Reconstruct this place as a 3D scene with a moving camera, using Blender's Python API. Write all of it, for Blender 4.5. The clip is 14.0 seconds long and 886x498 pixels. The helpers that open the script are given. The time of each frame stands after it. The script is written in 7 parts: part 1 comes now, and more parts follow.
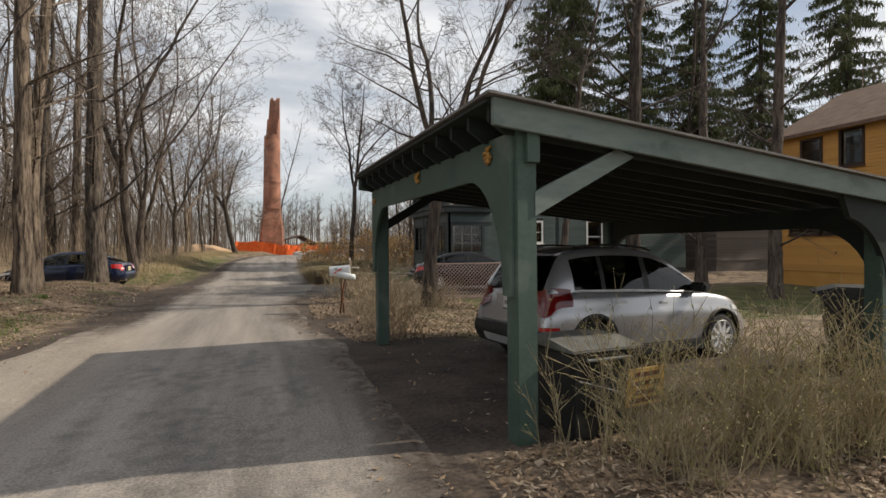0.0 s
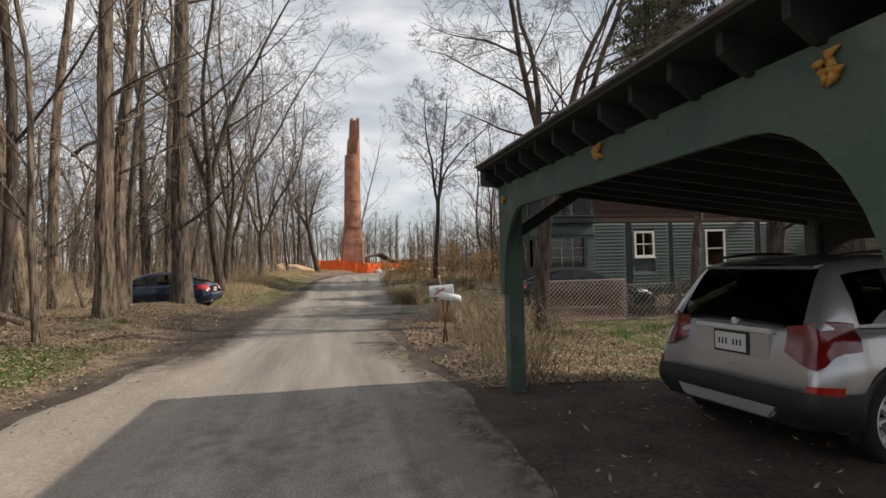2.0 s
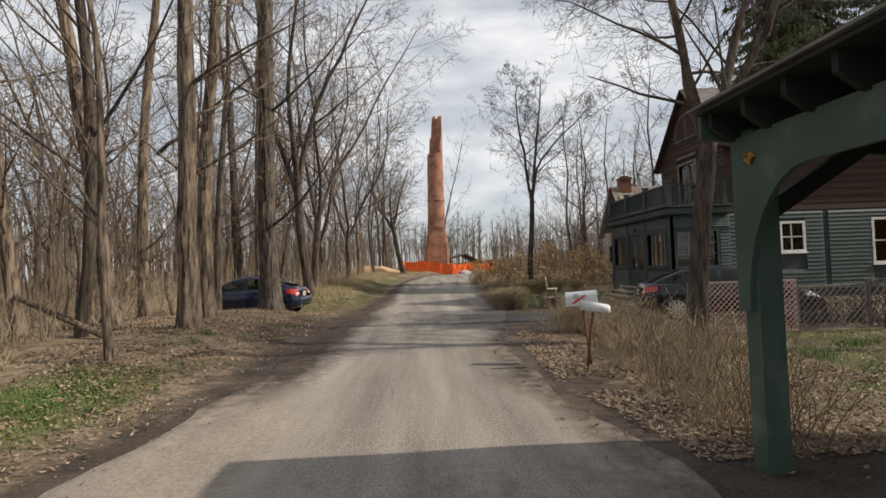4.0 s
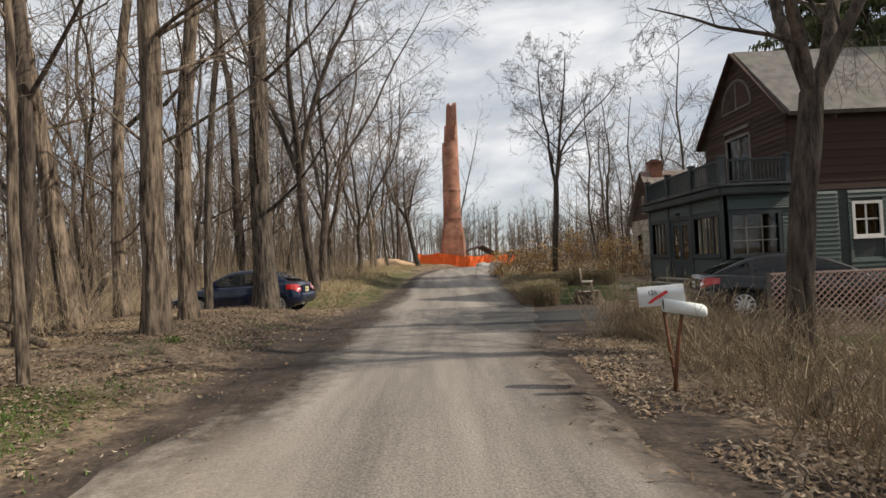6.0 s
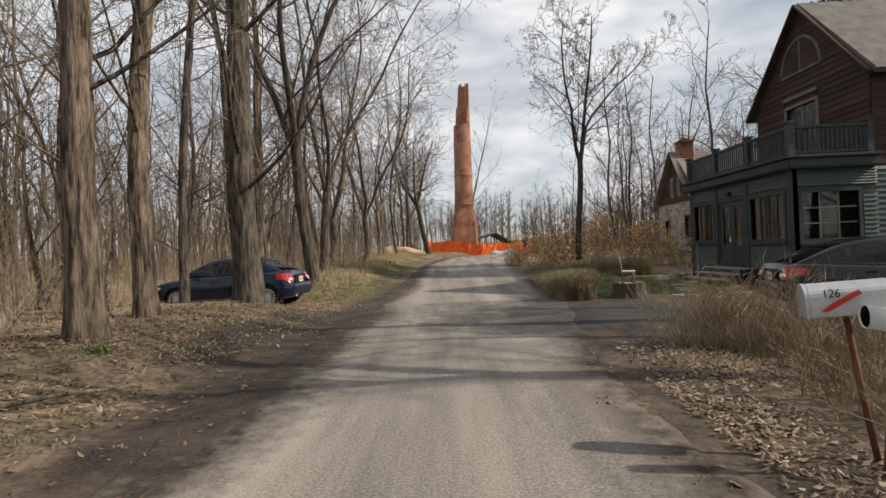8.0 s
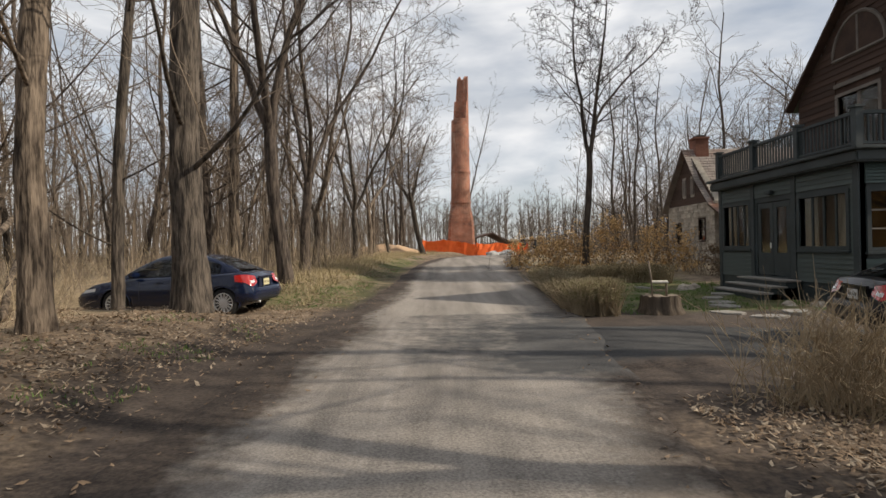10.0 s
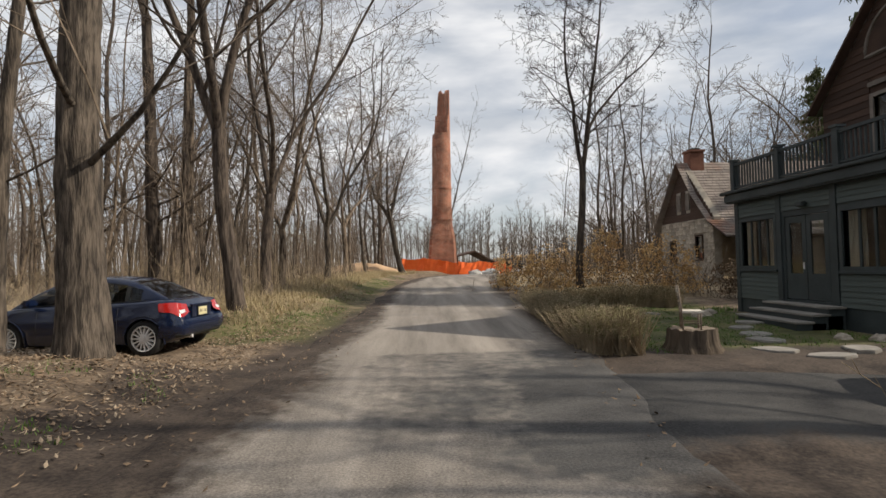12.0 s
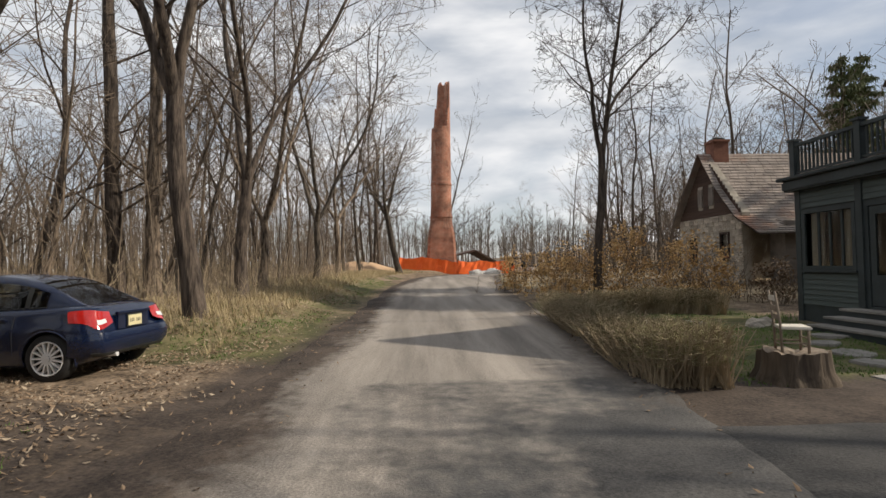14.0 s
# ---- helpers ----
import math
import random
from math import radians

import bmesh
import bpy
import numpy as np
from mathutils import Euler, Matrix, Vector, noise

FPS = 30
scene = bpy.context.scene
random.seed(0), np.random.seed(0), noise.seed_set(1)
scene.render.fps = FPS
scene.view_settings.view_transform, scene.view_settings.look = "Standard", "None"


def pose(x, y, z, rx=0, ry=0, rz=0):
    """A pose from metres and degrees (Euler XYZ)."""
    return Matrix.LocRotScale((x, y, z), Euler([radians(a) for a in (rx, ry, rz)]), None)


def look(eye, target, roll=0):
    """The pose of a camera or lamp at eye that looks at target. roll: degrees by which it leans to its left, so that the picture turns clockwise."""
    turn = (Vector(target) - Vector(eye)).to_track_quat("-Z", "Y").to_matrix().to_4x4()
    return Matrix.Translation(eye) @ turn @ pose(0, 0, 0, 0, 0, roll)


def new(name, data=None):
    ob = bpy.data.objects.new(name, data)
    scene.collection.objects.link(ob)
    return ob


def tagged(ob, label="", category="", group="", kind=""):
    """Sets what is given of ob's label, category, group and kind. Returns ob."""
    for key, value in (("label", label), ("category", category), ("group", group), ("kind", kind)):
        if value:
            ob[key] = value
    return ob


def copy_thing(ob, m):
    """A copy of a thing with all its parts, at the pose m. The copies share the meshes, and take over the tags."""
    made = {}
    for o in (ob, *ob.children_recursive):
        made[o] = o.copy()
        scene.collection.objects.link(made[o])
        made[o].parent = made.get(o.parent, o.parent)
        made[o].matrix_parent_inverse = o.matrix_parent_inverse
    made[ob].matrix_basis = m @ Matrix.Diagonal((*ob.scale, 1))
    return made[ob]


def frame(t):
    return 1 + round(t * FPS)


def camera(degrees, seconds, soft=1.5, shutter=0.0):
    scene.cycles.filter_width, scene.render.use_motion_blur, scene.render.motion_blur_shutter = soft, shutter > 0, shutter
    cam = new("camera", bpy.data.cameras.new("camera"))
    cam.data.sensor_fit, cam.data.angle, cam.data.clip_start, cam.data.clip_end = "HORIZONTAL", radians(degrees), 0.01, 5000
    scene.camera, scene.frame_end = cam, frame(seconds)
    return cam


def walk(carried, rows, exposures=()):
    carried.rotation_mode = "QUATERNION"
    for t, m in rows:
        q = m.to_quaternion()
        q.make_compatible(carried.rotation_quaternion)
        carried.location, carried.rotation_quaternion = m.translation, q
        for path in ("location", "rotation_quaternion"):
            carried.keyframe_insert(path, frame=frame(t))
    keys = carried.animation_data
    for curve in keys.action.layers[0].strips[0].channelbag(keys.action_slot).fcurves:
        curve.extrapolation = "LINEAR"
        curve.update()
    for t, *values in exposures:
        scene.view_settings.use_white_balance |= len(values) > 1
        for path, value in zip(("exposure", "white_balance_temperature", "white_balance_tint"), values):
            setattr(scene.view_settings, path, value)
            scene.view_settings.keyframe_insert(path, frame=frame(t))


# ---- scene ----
cam = camera(79.5, 14.0)
PATH = [
    (0, (0.614, -0.61, 1.555), (1.258, 1.284, 1.542), -0.5),
    (0.5, (0.641, 0.006, 1.6), (1.189, 1.93, 1.601), -0.6),
    (1, (0.564, 0.534, 1.58), (1.032, 2.478, 1.603), -1.1),
    (1.5, (0.549, 1.082, 1.54), (0.965, 3.038, 1.58), -1.3),
    (2, (0.416, 1.651, 1.523), (0.791, 3.615, 1.578), -1.3),
    (2.5, (0.324, 2.186, 1.546), (0.647, 4.158, 1.62), -1.5),
    (3, (0.216, 2.768, 1.564), (0.459, 4.751, 1.651), -1.9),
    (3.5, (0.019, 3.318, 1.546), (0.128, 5.313, 1.641), -2.6),
    (3.7, (-0.043, 3.561, 1.558), (0.048, 5.557, 1.638), -2.2),
    (5.8, (-0.116, 5.862, 1.539), (-0.094, 7.862, 1.578), -2.8),
    (6, (-0.087, 6.134, 1.491), (-0.066, 8.134, 1.532), -2.6),
    (6.5, (-0.017, 6.758, 1.506), (0.012, 8.758, 1.543), -2.5),
    (7, (-0.129, 7.37, 1.479), (-0.109, 9.369, 1.504), -2.9),
    (7.5, (-0.114, 7.949, 1.424), (-0.112, 9.949, 1.432), -2.5),
    (8, (-0.179, 8.528, 1.419), (-0.199, 10.528, 1.419), -2.5),
    (8.2, (-0.186, 8.779, 1.419), (-0.212, 10.779, 1.421), -2.5),
    (10.3, (-0.144, 11.311, 1.463), (-0.14, 13.311, 1.458), -1.1),
    (10.5, (-0.157, 11.565, 1.461), (-0.146, 13.565, 1.456), -1.1),
    (11, (-0.107, 12.082, 1.453), (-0.068, 14.081, 1.489), -1.2),
    (11.5, (-0.062, 12.696, 1.489), (0.006, 14.694, 1.544), -1.3),
    (12, (-0.105, 13.229, 1.512), (-0.034, 15.227, 1.574), -1.3),
    (12.5, (-0.115, 13.91, 1.506), (-0.043, 15.907, 1.564), -1.0),
    (13, (-0.175, 14.479, 1.471), (-0.111, 16.478, 1.531), -1.1),
    (13.5, (-0.144, 15.131, 1.469), (-0.089, 17.129, 1.524), -0.9),
    (14, (-0.153, 15.676, 1.475), (-0.074, 17.673, 1.536), -1.0),
]
walk(cam, [(t, look(eye, target, roll)) for t, eye, target, roll in PATH])

# ---- world and sun ----
SUN_TO = Vector((3.67, -0.45, 2.62)).normalized()
world = bpy.data.worlds.new("sky")
scene.world = world
world.use_nodes = True
wt = world.node_tree
wt.nodes.clear()
w_out = wt.nodes.new("ShaderNodeOutputWorld")
w_bg = wt.nodes.new("ShaderNodeBackground")
w_sky = wt.nodes.new("ShaderNodeTexSky")
w_sky.sky_type = "NISHITA"
w_sky.sun_disc = False
w_sky.sun_elevation = math.asin(SUN_TO.z)
w_sky.sun_rotation = math.atan2(SUN_TO.x, SUN_TO.y)
w_co = wt.nodes.new("ShaderNodeTexCoord")
w_map = wt.nodes.new("ShaderNodeMapping")
w_map.inputs["Scale"].default_value = (1.0, 1.0, 3.2)
w_no = wt.nodes.new("ShaderNodeTexNoise")
w_no.inputs["Scale"].default_value = 2.3
w_no.inputs["Detail"].default_value = 7
w_no.inputs["Roughness"].default_value = 0.52
w_no.inputs["Distortion"].default_value = 0.35
w_ramp = wt.nodes.new("ShaderNodeValToRGB")
w_ramp.color_ramp.elements[0].position = 0.33
w_ramp.color_ramp.elements[0].color = (0.35, 0.35, 0.35, 1)
w_ramp.color_ramp.elements[1].position = 0.56
w_ramp.color_ramp.elements[1].color = (1, 1, 1, 1)
w_no2 = wt.nodes.new("ShaderNodeTexNoise")
w_no2.inputs["Scale"].default_value = 4.1
w_no2.inputs["Detail"].default_value = 5
w_cl = wt.nodes.new("ShaderNodeValToRGB")
w_cl.color_ramp.elements[0].position = 0.35
w_cl.color_ramp.elements[0].color = (6.3, 6.7, 7.3, 1)
w_cl.color_ramp.elements[1].position = 0.62
w_cl.color_ramp.elements[1].color = (10.4, 10.4, 10.5, 1)
w_mix = wt.nodes.new("ShaderNodeMixRGB")
for a, b in ((w_co.outputs["Generated"], w_map.inputs[0]), (w_map.outputs[0], w_no.inputs["Vector"]), (w_map.outputs[0], w_no2.inputs["Vector"]),
             (w_no.outputs[0], w_ramp.inputs[0]), (w_no2.outputs[0], w_cl.inputs[0]), (w_ramp.outputs[0], w_mix.inputs[0]),
             (w_sky.outputs[0], w_mix.inputs[1]), (w_cl.outputs[0], w_mix.inputs[2]), (w_mix.outputs[0], w_bg.inputs[0]), (w_bg.outputs[0], w_out.inputs[0])):
    wt.links.new(a, b)
w_bg.inputs[1].default_value = 0.1

sun = new("sun", bpy.data.lights.new("sun", "SUN"))
sun.data.energy, sun.data.angle, sun.data.color = 5.0, radians(0.7), (1.0, 0.89, 0.74)
sun.matrix_world = look(SUN_TO * 60, (0, 0, 0))
scene.view_settings.exposure = -0.15

# ---- materials ----
def material(name, c1, c2, scale=4.0, rough=0.8, metal=0.0, bump=0.3, fine=40.0, stretch=(1, 1, 1), mid=0.5, spread=0.25, c3=None, c3_scale=0.7, c3_at=0.6, depth=0.01, coords="Object", rand=0.0, spec=0.4, coat=0.0):
    """Two colours mixed by coarse and fine noise, a third in patches, with relief."""
    m = bpy.data.materials.new(name)
    m.use_nodes = True
    t = m.node_tree
    n, ln = t.nodes, t.links.new
    bs = n["Principled BSDF"]
    bs.inputs["Roughness"].default_value = rough
    bs.inputs["Metallic"].default_value = metal
    bs.inputs["Specular IOR Level"].default_value = spec
    bs.inputs["Coat Weight"].default_value = coat
    bs.inputs["Coat Roughness"].default_value = 0.06
    co, mp = n.new("ShaderNodeTexCoord"), n.new("ShaderNodeMapping")
    mp.inputs["Scale"].default_value = stretch
    ln(co.outputs[coords], mp.inputs[0])
    na, nb = n.new("ShaderNodeTexNoise"), n.new("ShaderNodeTexNoise")
    for q, s, d in ((na, scale, 4), (nb, fine, 3)):
        q.inputs["Scale"].default_value = s
        q.inputs["Detail"].default_value = d
        ln(mp.outputs[0], q.inputs["Vector"])
    add = n.new("ShaderNodeMath")
    add.operation = "MULTIPLY_ADD"
    add.inputs[1].default_value = 0.45
    ln(nb.outputs[0], add.inputs[0])
    ln(na.outputs[0], add.inputs[2])
    rp = n.new("ShaderNodeMapRange")
    rp.inputs[1].default_value = mid + 0.22 - spread
    rp.inputs[2].default_value = mid + 0.22 + spread
    ln(add.outputs[0], rp.inputs[0])
    mx = n.new("ShaderNodeMixRGB")
    mx.inputs[1].default_value = (*c1, 1)
    mx.inputs[2].default_value = (*c2, 1)
    ln(rp.outputs[0], mx.inputs[0])
    col = mx.outputs[0]
    if c3:
        nc = n.new("ShaderNodeTexNoise")
        nc.inputs["Scale"].default_value = c3_scale
        nc.inputs["Detail"].default_value = 5
        ln(co.outputs[coords], nc.inputs["Vector"])
        rc = n.new("ShaderNodeMapRange")
        rc.inputs[1].default_value, rc.inputs[2].default_value = c3_at - 0.05, c3_at + 0.08
        ln(nc.outputs[0], rc.inputs[0])
        m3 = n.new("ShaderNodeMixRGB")
        m3.inputs[2].default_value = (*c3, 1)
        ln(col, m3.inputs[1])
        ln(rc.outputs[0], m3.inputs[0])
        col = m3.outputs[0]
    if rand:
        oi, hs, rr = n.new("ShaderNodeObjectInfo"), n.new("ShaderNodeHueSaturation"), n.new("ShaderNodeMapRange")
        rr.inputs[3].default_value, rr.inputs[4].default_value = 1 - rand, 1 + rand
        ln(oi.outputs["Random"], rr.inputs[0])
        ln(rr.outputs[0], hs.inputs["Value"])
        ln(col, hs.inputs["Color"])
        col = hs.outputs[0]
    ln(col, bs.inputs["Base Color"])
    if bump:
        bp = n.new("ShaderNodeBump")
        bp.inputs["Strength"].default_value = bump
        bp.inputs["Distance"].default_value = depth
        ln(add.outputs[0], bp.inputs["Height"])
        ln(bp.outputs[0], bs.inputs["Normal"])
    return m


def glass_material(name, tint, rough=0.02):
    m = bpy.data.materials.new(name)
    m.use_nodes = True
    bs = m.node_tree.nodes["Principled BSDF"]
    bs.inputs["Base Color"].default_value = (*tint, 1)
    bs.inputs["Roughness"].default_value = rough
    bs.inputs["Transmission Weight"].default_value = 1.0
    bs.inputs["IOR"].default_value = 1.45
    return m


MAT = dict(
    bark=material("bark", (0.04, 0.029, 0.021), (0.25, 0.195, 0.145), 11, 0.95, 0, 1.0, 38, (1, 1, 0.16), spread=0.15, depth=0.04, rand=0.2),
    bark_grey=material("bark_grey", (0.026, 0.021, 0.017), (0.13, 0.106, 0.084), 12, 0.95, 0, 1.0, 40, (1, 1, 0.17), spread=0.15, depth=0.04, rand=0.2),
    bark_dark=material("bark_dark", (0.024, 0.018, 0.015), (0.125, 0.098, 0.078), 10, 0.95, 0, 1.0, 34, (1, 1, 0.18), spread=0.18, depth=0.04, rand=0.2),
    twig=material("twig", (0.088, 0.068, 0.05), (0.225, 0.175, 0.13), 3, 0.9, 0, 0, 20, rand=0.25),
    twig_dark=material("twig_dark", (0.06, 0.048, 0.04), (0.12, 0.095, 0.08), 3, 0.9, 0, 0, 20, rand=0.2),
    ground=material("leaf_litter", (0.075, 0.055, 0.038), (0.24, 0.18, 0.125), 3.0, 0.95, 0, 0.9, 30, c3=(0.12, 0.125, 0.05), c3_scale=0.35, c3_at=0.58, depth=0.03),
    road=material("worn_asphalt", (0.13, 0.12, 0.108), (0.27, 0.25, 0.225), 0.9, 0.9, 0, 0.6, 55, (1, 0.35, 1), c3=(0.1, 0.093, 0.085), c3_scale=0.45, c3_at=0.56, depth=0.008),
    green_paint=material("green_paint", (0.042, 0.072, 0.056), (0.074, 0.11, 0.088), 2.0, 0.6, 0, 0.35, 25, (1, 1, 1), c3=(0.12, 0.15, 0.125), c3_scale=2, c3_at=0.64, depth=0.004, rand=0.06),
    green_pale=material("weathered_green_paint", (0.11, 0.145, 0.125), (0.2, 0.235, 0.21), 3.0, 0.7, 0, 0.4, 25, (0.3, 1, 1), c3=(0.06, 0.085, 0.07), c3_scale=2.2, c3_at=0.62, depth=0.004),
    # near-black copy of green_paint, with the shade below the roof put into its colour
    green_shaded=material("green_paint_shaded", (0.008, 0.012, 0.01), (0.018, 0.025, 0.021), 2.0, 0.75, 0, 0.35, 25, depth=0.004, rand=0.1),
    shingle=material("asphalt_shingle", (0.10, 0.095, 0.09), (0.2, 0.185, 0.17), 3, 0.95, 0, 0.7, 45, c3=(0.12, 0.13, 0.08), c3_scale=0.5, c3_at=0.6, rand=0.12),
    wood_shingle=material("weathered_wood_shingle", (0.2, 0.17, 0.15), (0.36, 0.31, 0.275), 2, 0.95, 0, 0.7, 30, c3=(0.3, 0.17, 0.12), c3_scale=0.4, c3_at=0.62, rand=0.2),
    brown_board=material("brown_board", (0.034, 0.021, 0.016), (0.08, 0.047, 0.034), 2.5, 0.9, 0, 0.6, 30, (0.3, 1, 1), depth=0.006, rand=0.25),
    grey_board=material("grey_board", (0.13, 0.115, 0.1), (0.24, 0.21, 0.185), 2.5, 0.95, 0, 0.6, 30, (0.3, 1, 1), depth=0.006, rand=0.25),
    porch_green=material("grey_green_paint", (0.05, 0.066, 0.062), (0.085, 0.105, 0.098), 1.6, 0.6, 0, 0.3, 25, c3=(0.11, 0.13, 0.12), c3_scale=1.3, c3_at=0.65, depth=0.003, rand=0.08),
    porch_trim=material("dark_slate_trim", (0.028, 0.037, 0.039), (0.05, 0.062, 0.064), 2.0, 0.55, 0, 0.25, 25, depth=0.003),
    corrugated=material("green_siding", (0.036, 0.058, 0.054), (0.078, 0.108, 0.1), 1.5, 0.5, 0, 0.3, 20, (0.4, 1, 1), c3=(0.14, 0.17, 0.16), c3_scale=1.2, c3_at=0.64, rand=0.12),
    white_paint=material("white_paint", (0.62, 0.61, 0.57), (0.78, 0.77, 0.74), 3, 0.6, 0, 0.2, 30),
    yellow=material("yellow_siding", (0.5, 0.25, 0.06), (0.62, 0.33, 0.09), 1.5, 0.7, 0, 0.25, 20, (0.3, 1, 1), rand=0.08),
    roof_brown=material("brown_shingle", (0.11, 0.07, 0.05), (0.19, 0.125, 0.09), 2.5, 0.95, 0, 0.6, 40),
    stone=material("field_stone", (0.27, 0.238, 0.195), (0.53, 0.47, 0.39), 2.2, 0.95, 0, 0.8, 20, depth=0.02, rand=0.3),
    mortar=material("mortar", (0.27, 0.24, 0.2), (0.4, 0.36, 0.3), 4, 0.95, 0, 0.5, 30),
    brick=material("red_brick", (0.13, 0.058, 0.04), (0.27, 0.125, 0.085), 1.1, 0.95, 0, 0.6, 9, c3=(0.4, 0.27, 0.22), c3_scale=0.5, c3_at=0.63, rand=0.2),
    orange=material("orange_mesh", (0.9, 0.13, 0.02), (1.0, 0.2, 0.04), 2, 0.6, 0, 0.2, 30),
    sand=material("sand", (0.4, 0.26, 0.15), (0.55, 0.38, 0.24), 1.5, 0.95, 0, 0.7, 20),
    lattice=material("pink_tan_lattice", (0.48, 0.33, 0.27), (0.6, 0.43, 0.36), 3, 0.8, 0, 0.3, 30),
    old_lattice=material("grey_lattice", (0.13, 0.115, 0.1), (0.24, 0.215, 0.185), 3, 0.9, 0, 0.3, 30),
    silver=material("silver_paint", (0.42, 0.42, 0.43), (0.49, 0.49, 0.5), 1, 0.3, 0.65, 0, 40, coat=0.7),
    navy=material("navy_paint", (0.004, 0.009, 0.03), (0.006, 0.013, 0.04), 1, 0.22, 0.0, 0, 40, coat=0.5),
    black_paint=material("black_paint", (0.004, 0.0045, 0.006), (0.008, 0.008, 0.01), 1, 0.3, 0.0, 0, 40, spec=0.3, coat=0.35),
    plastic=material("black_plastic", (0.012, 0.013, 0.013), (0.025, 0.026, 0.025), 4, 0.5, 0, 0.15, 60),
    rubber=material("tyre_rubber", (0.012, 0.012, 0.012), (0.025, 0.024, 0.023), 5, 0.85, 0, 0.3, 60),
    alloy=material("alloy", (0.62, 0.62, 0.62), (0.8, 0.8, 0.8), 3, 0.4, 0.25, 0, 40),
    tail_red=material("red_lens", (0.3, 0.008, 0.007), (0.5, 0.02, 0.014), 4, 0.12, 0, 0, 40, coat=1.0),
    grey_trim=material("grey_trim", (0.25, 0.25, 0.25), (0.33, 0.33, 0.33), 3, 0.45, 0.2, 0, 40),
    tail_dark=material("dark_red_lens", (0.1, 0.006, 0.006), (0.2, 0.012, 0.01), 4, 0.12, 0, 0, 40, coat=1.0),
    tail_white=material("clear_lens", (0.6, 0.6, 0.6), (0.75, 0.75, 0.75), 4, 0.12, 0, 0, 40, coat=1.0),
    plate=material("licence_plate", (0.55, 0.5, 0.3), (0.7, 0.64, 0.4), 4, 0.5, 0, 0.1, 40),
    plate_white=material("pale_licence_plate", (0.6, 0.6, 0.58), (0.7, 0.7, 0.68), 4, 0.5, 0, 0.1, 40),
    gold=material("gilt_ornament", (0.3, 0.15, 0.03), (0.48, 0.27, 0.07), 12, 0.6, 0.2, 0.4, 40),
    mail_metal=material("galvanised_sheet", (0.5, 0.5, 0.5), (0.66, 0.66, 0.65), 5, 0.38, 0.6, 0.15, 40, c3=(0.4, 0.39, 0.37), c3_scale=4, c3_at=0.6),
    mail_red=material("red_flag", (0.5, 0.02, 0.02), (0.6, 0.04, 0.03), 4, 0.4, 0, 0.1, 40),
    tube_white=material("white_tube", (0.68, 0.72, 0.7), (0.8, 0.82, 0.8), 4, 0.4, 0, 0.1, 40),
    tube_green=material("green_print", (0.1, 0.42, 0.3), (0.16, 0.5, 0.36), 4, 0.4, 0, 0, 40),
    ink=material("dark_ink", (0.02, 0.02, 0.02), (0.03, 0.03, 0.03), 4, 0.6, 0, 0, 40),
    rust=material("rusty_steel", (0.1, 0.045, 0.025), (0.2, 0.09, 0.05), 8, 0.8, 0.3, 0.4, 50),
    dry_stem=material("dry_stem", (0.22, 0.18, 0.105), (0.42, 0.35, 0.21), 3, 0.9, 0, 0, 30, rand=0.2),
    green_stem=material("olive_stem", (0.11, 0.1, 0.045), (0.22, 0.195, 0.095), 3, 0.9, 0, 0, 30, rand=0.2),
    hedge=material("hedge_twig", (0.2, 0.16, 0.1), (0.36, 0.3, 0.19), 3, 0.9, 0, 0, 30, rand=0.1),
    dry_leaf=material("dead_leaf", (0.12, 0.08, 0.05), (0.32, 0.23, 0.15), 1.2, 0.9, 0, 0.2, 9),
    pale_leaf=material("pale_dead_leaf", (0.26, 0.2, 0.14), (0.44, 0.36, 0.26), 1.2, 0.9, 0, 0.2, 9),
    beech_leaf=material("ochre_leaf", (0.45, 0.265, 0.1), (0.7, 0.48, 0.215), 0.8, 0.8, 0, 0.2, 9),
    grass=material("grass", (0.06, 0.12, 0.022), (0.14, 0.21, 0.05), 1.0, 0.8, 0, 0, 9),
    straw=material("straw", (0.3, 0.24, 0.13), (0.46, 0.38, 0.23), 1.0, 0.9, 0, 0, 9),
    needle=material("spruce_needle", (0.038, 0.055, 0.02), (0.115, 0.13, 0.045), 0.8, 0.8, 0, 0, 9),
    daffodil=material("yellow_petal", (0.75, 0.5, 0.04), (0.85, 0.6, 0.08), 2, 0.6, 0, 0, 9),
    concrete=material("grey_stone_step", (0.17, 0.16, 0.145), (0.32, 0.3, 0.27), 2.5, 0.9, 0, 0.5, 30),
    stump=material("stump_wood", (0.04, 0.03, 0.022), (0.13, 0.1, 0.072), 5, 0.95, 0, 0.9, 26, (1, 1, 0.15), depth=0.03),
    # near-black in place of room colours, so the panes look onto painted darkness
    interior=material("unlit_interior", (0.012, 0.011, 0.01), (0.025, 0.022, 0.02), 1, 0.9, 0, 0, 9),
    curtain=material("curtain", (0.3, 0.25, 0.19), (0.45, 0.38, 0.3), 2, 0.9, 0, 0.3, 30, (6, 6, 0.3)),
    bin_sign=material("orange_label", (0.42, 0.27, 0.08), (0.55, 0.36, 0.12), 4, 0.6, 0, 0, 30),
    boulder=material("pale_rock", (0.45, 0.43, 0.4), (0.62, 0.6, 0.56), 2, 0.95, 0, 0.6, 20),
    bud=material("olive_bud", (0.16, 0.16, 0.045), (0.32, 0.3, 0.11), 1.0, 0.8, 0, 0, 9),
    tan_stem=material("tan_stem", (0.11, 0.083, 0.055), (0.25, 0.193, 0.125), 2, 0.9, 0, 0, 12, rand=0.15),
    pale_stem=material("pale_stem", (0.2, 0.153, 0.098), (0.41, 0.33, 0.22), 2, 0.9, 0, 0, 12, rand=0.15),
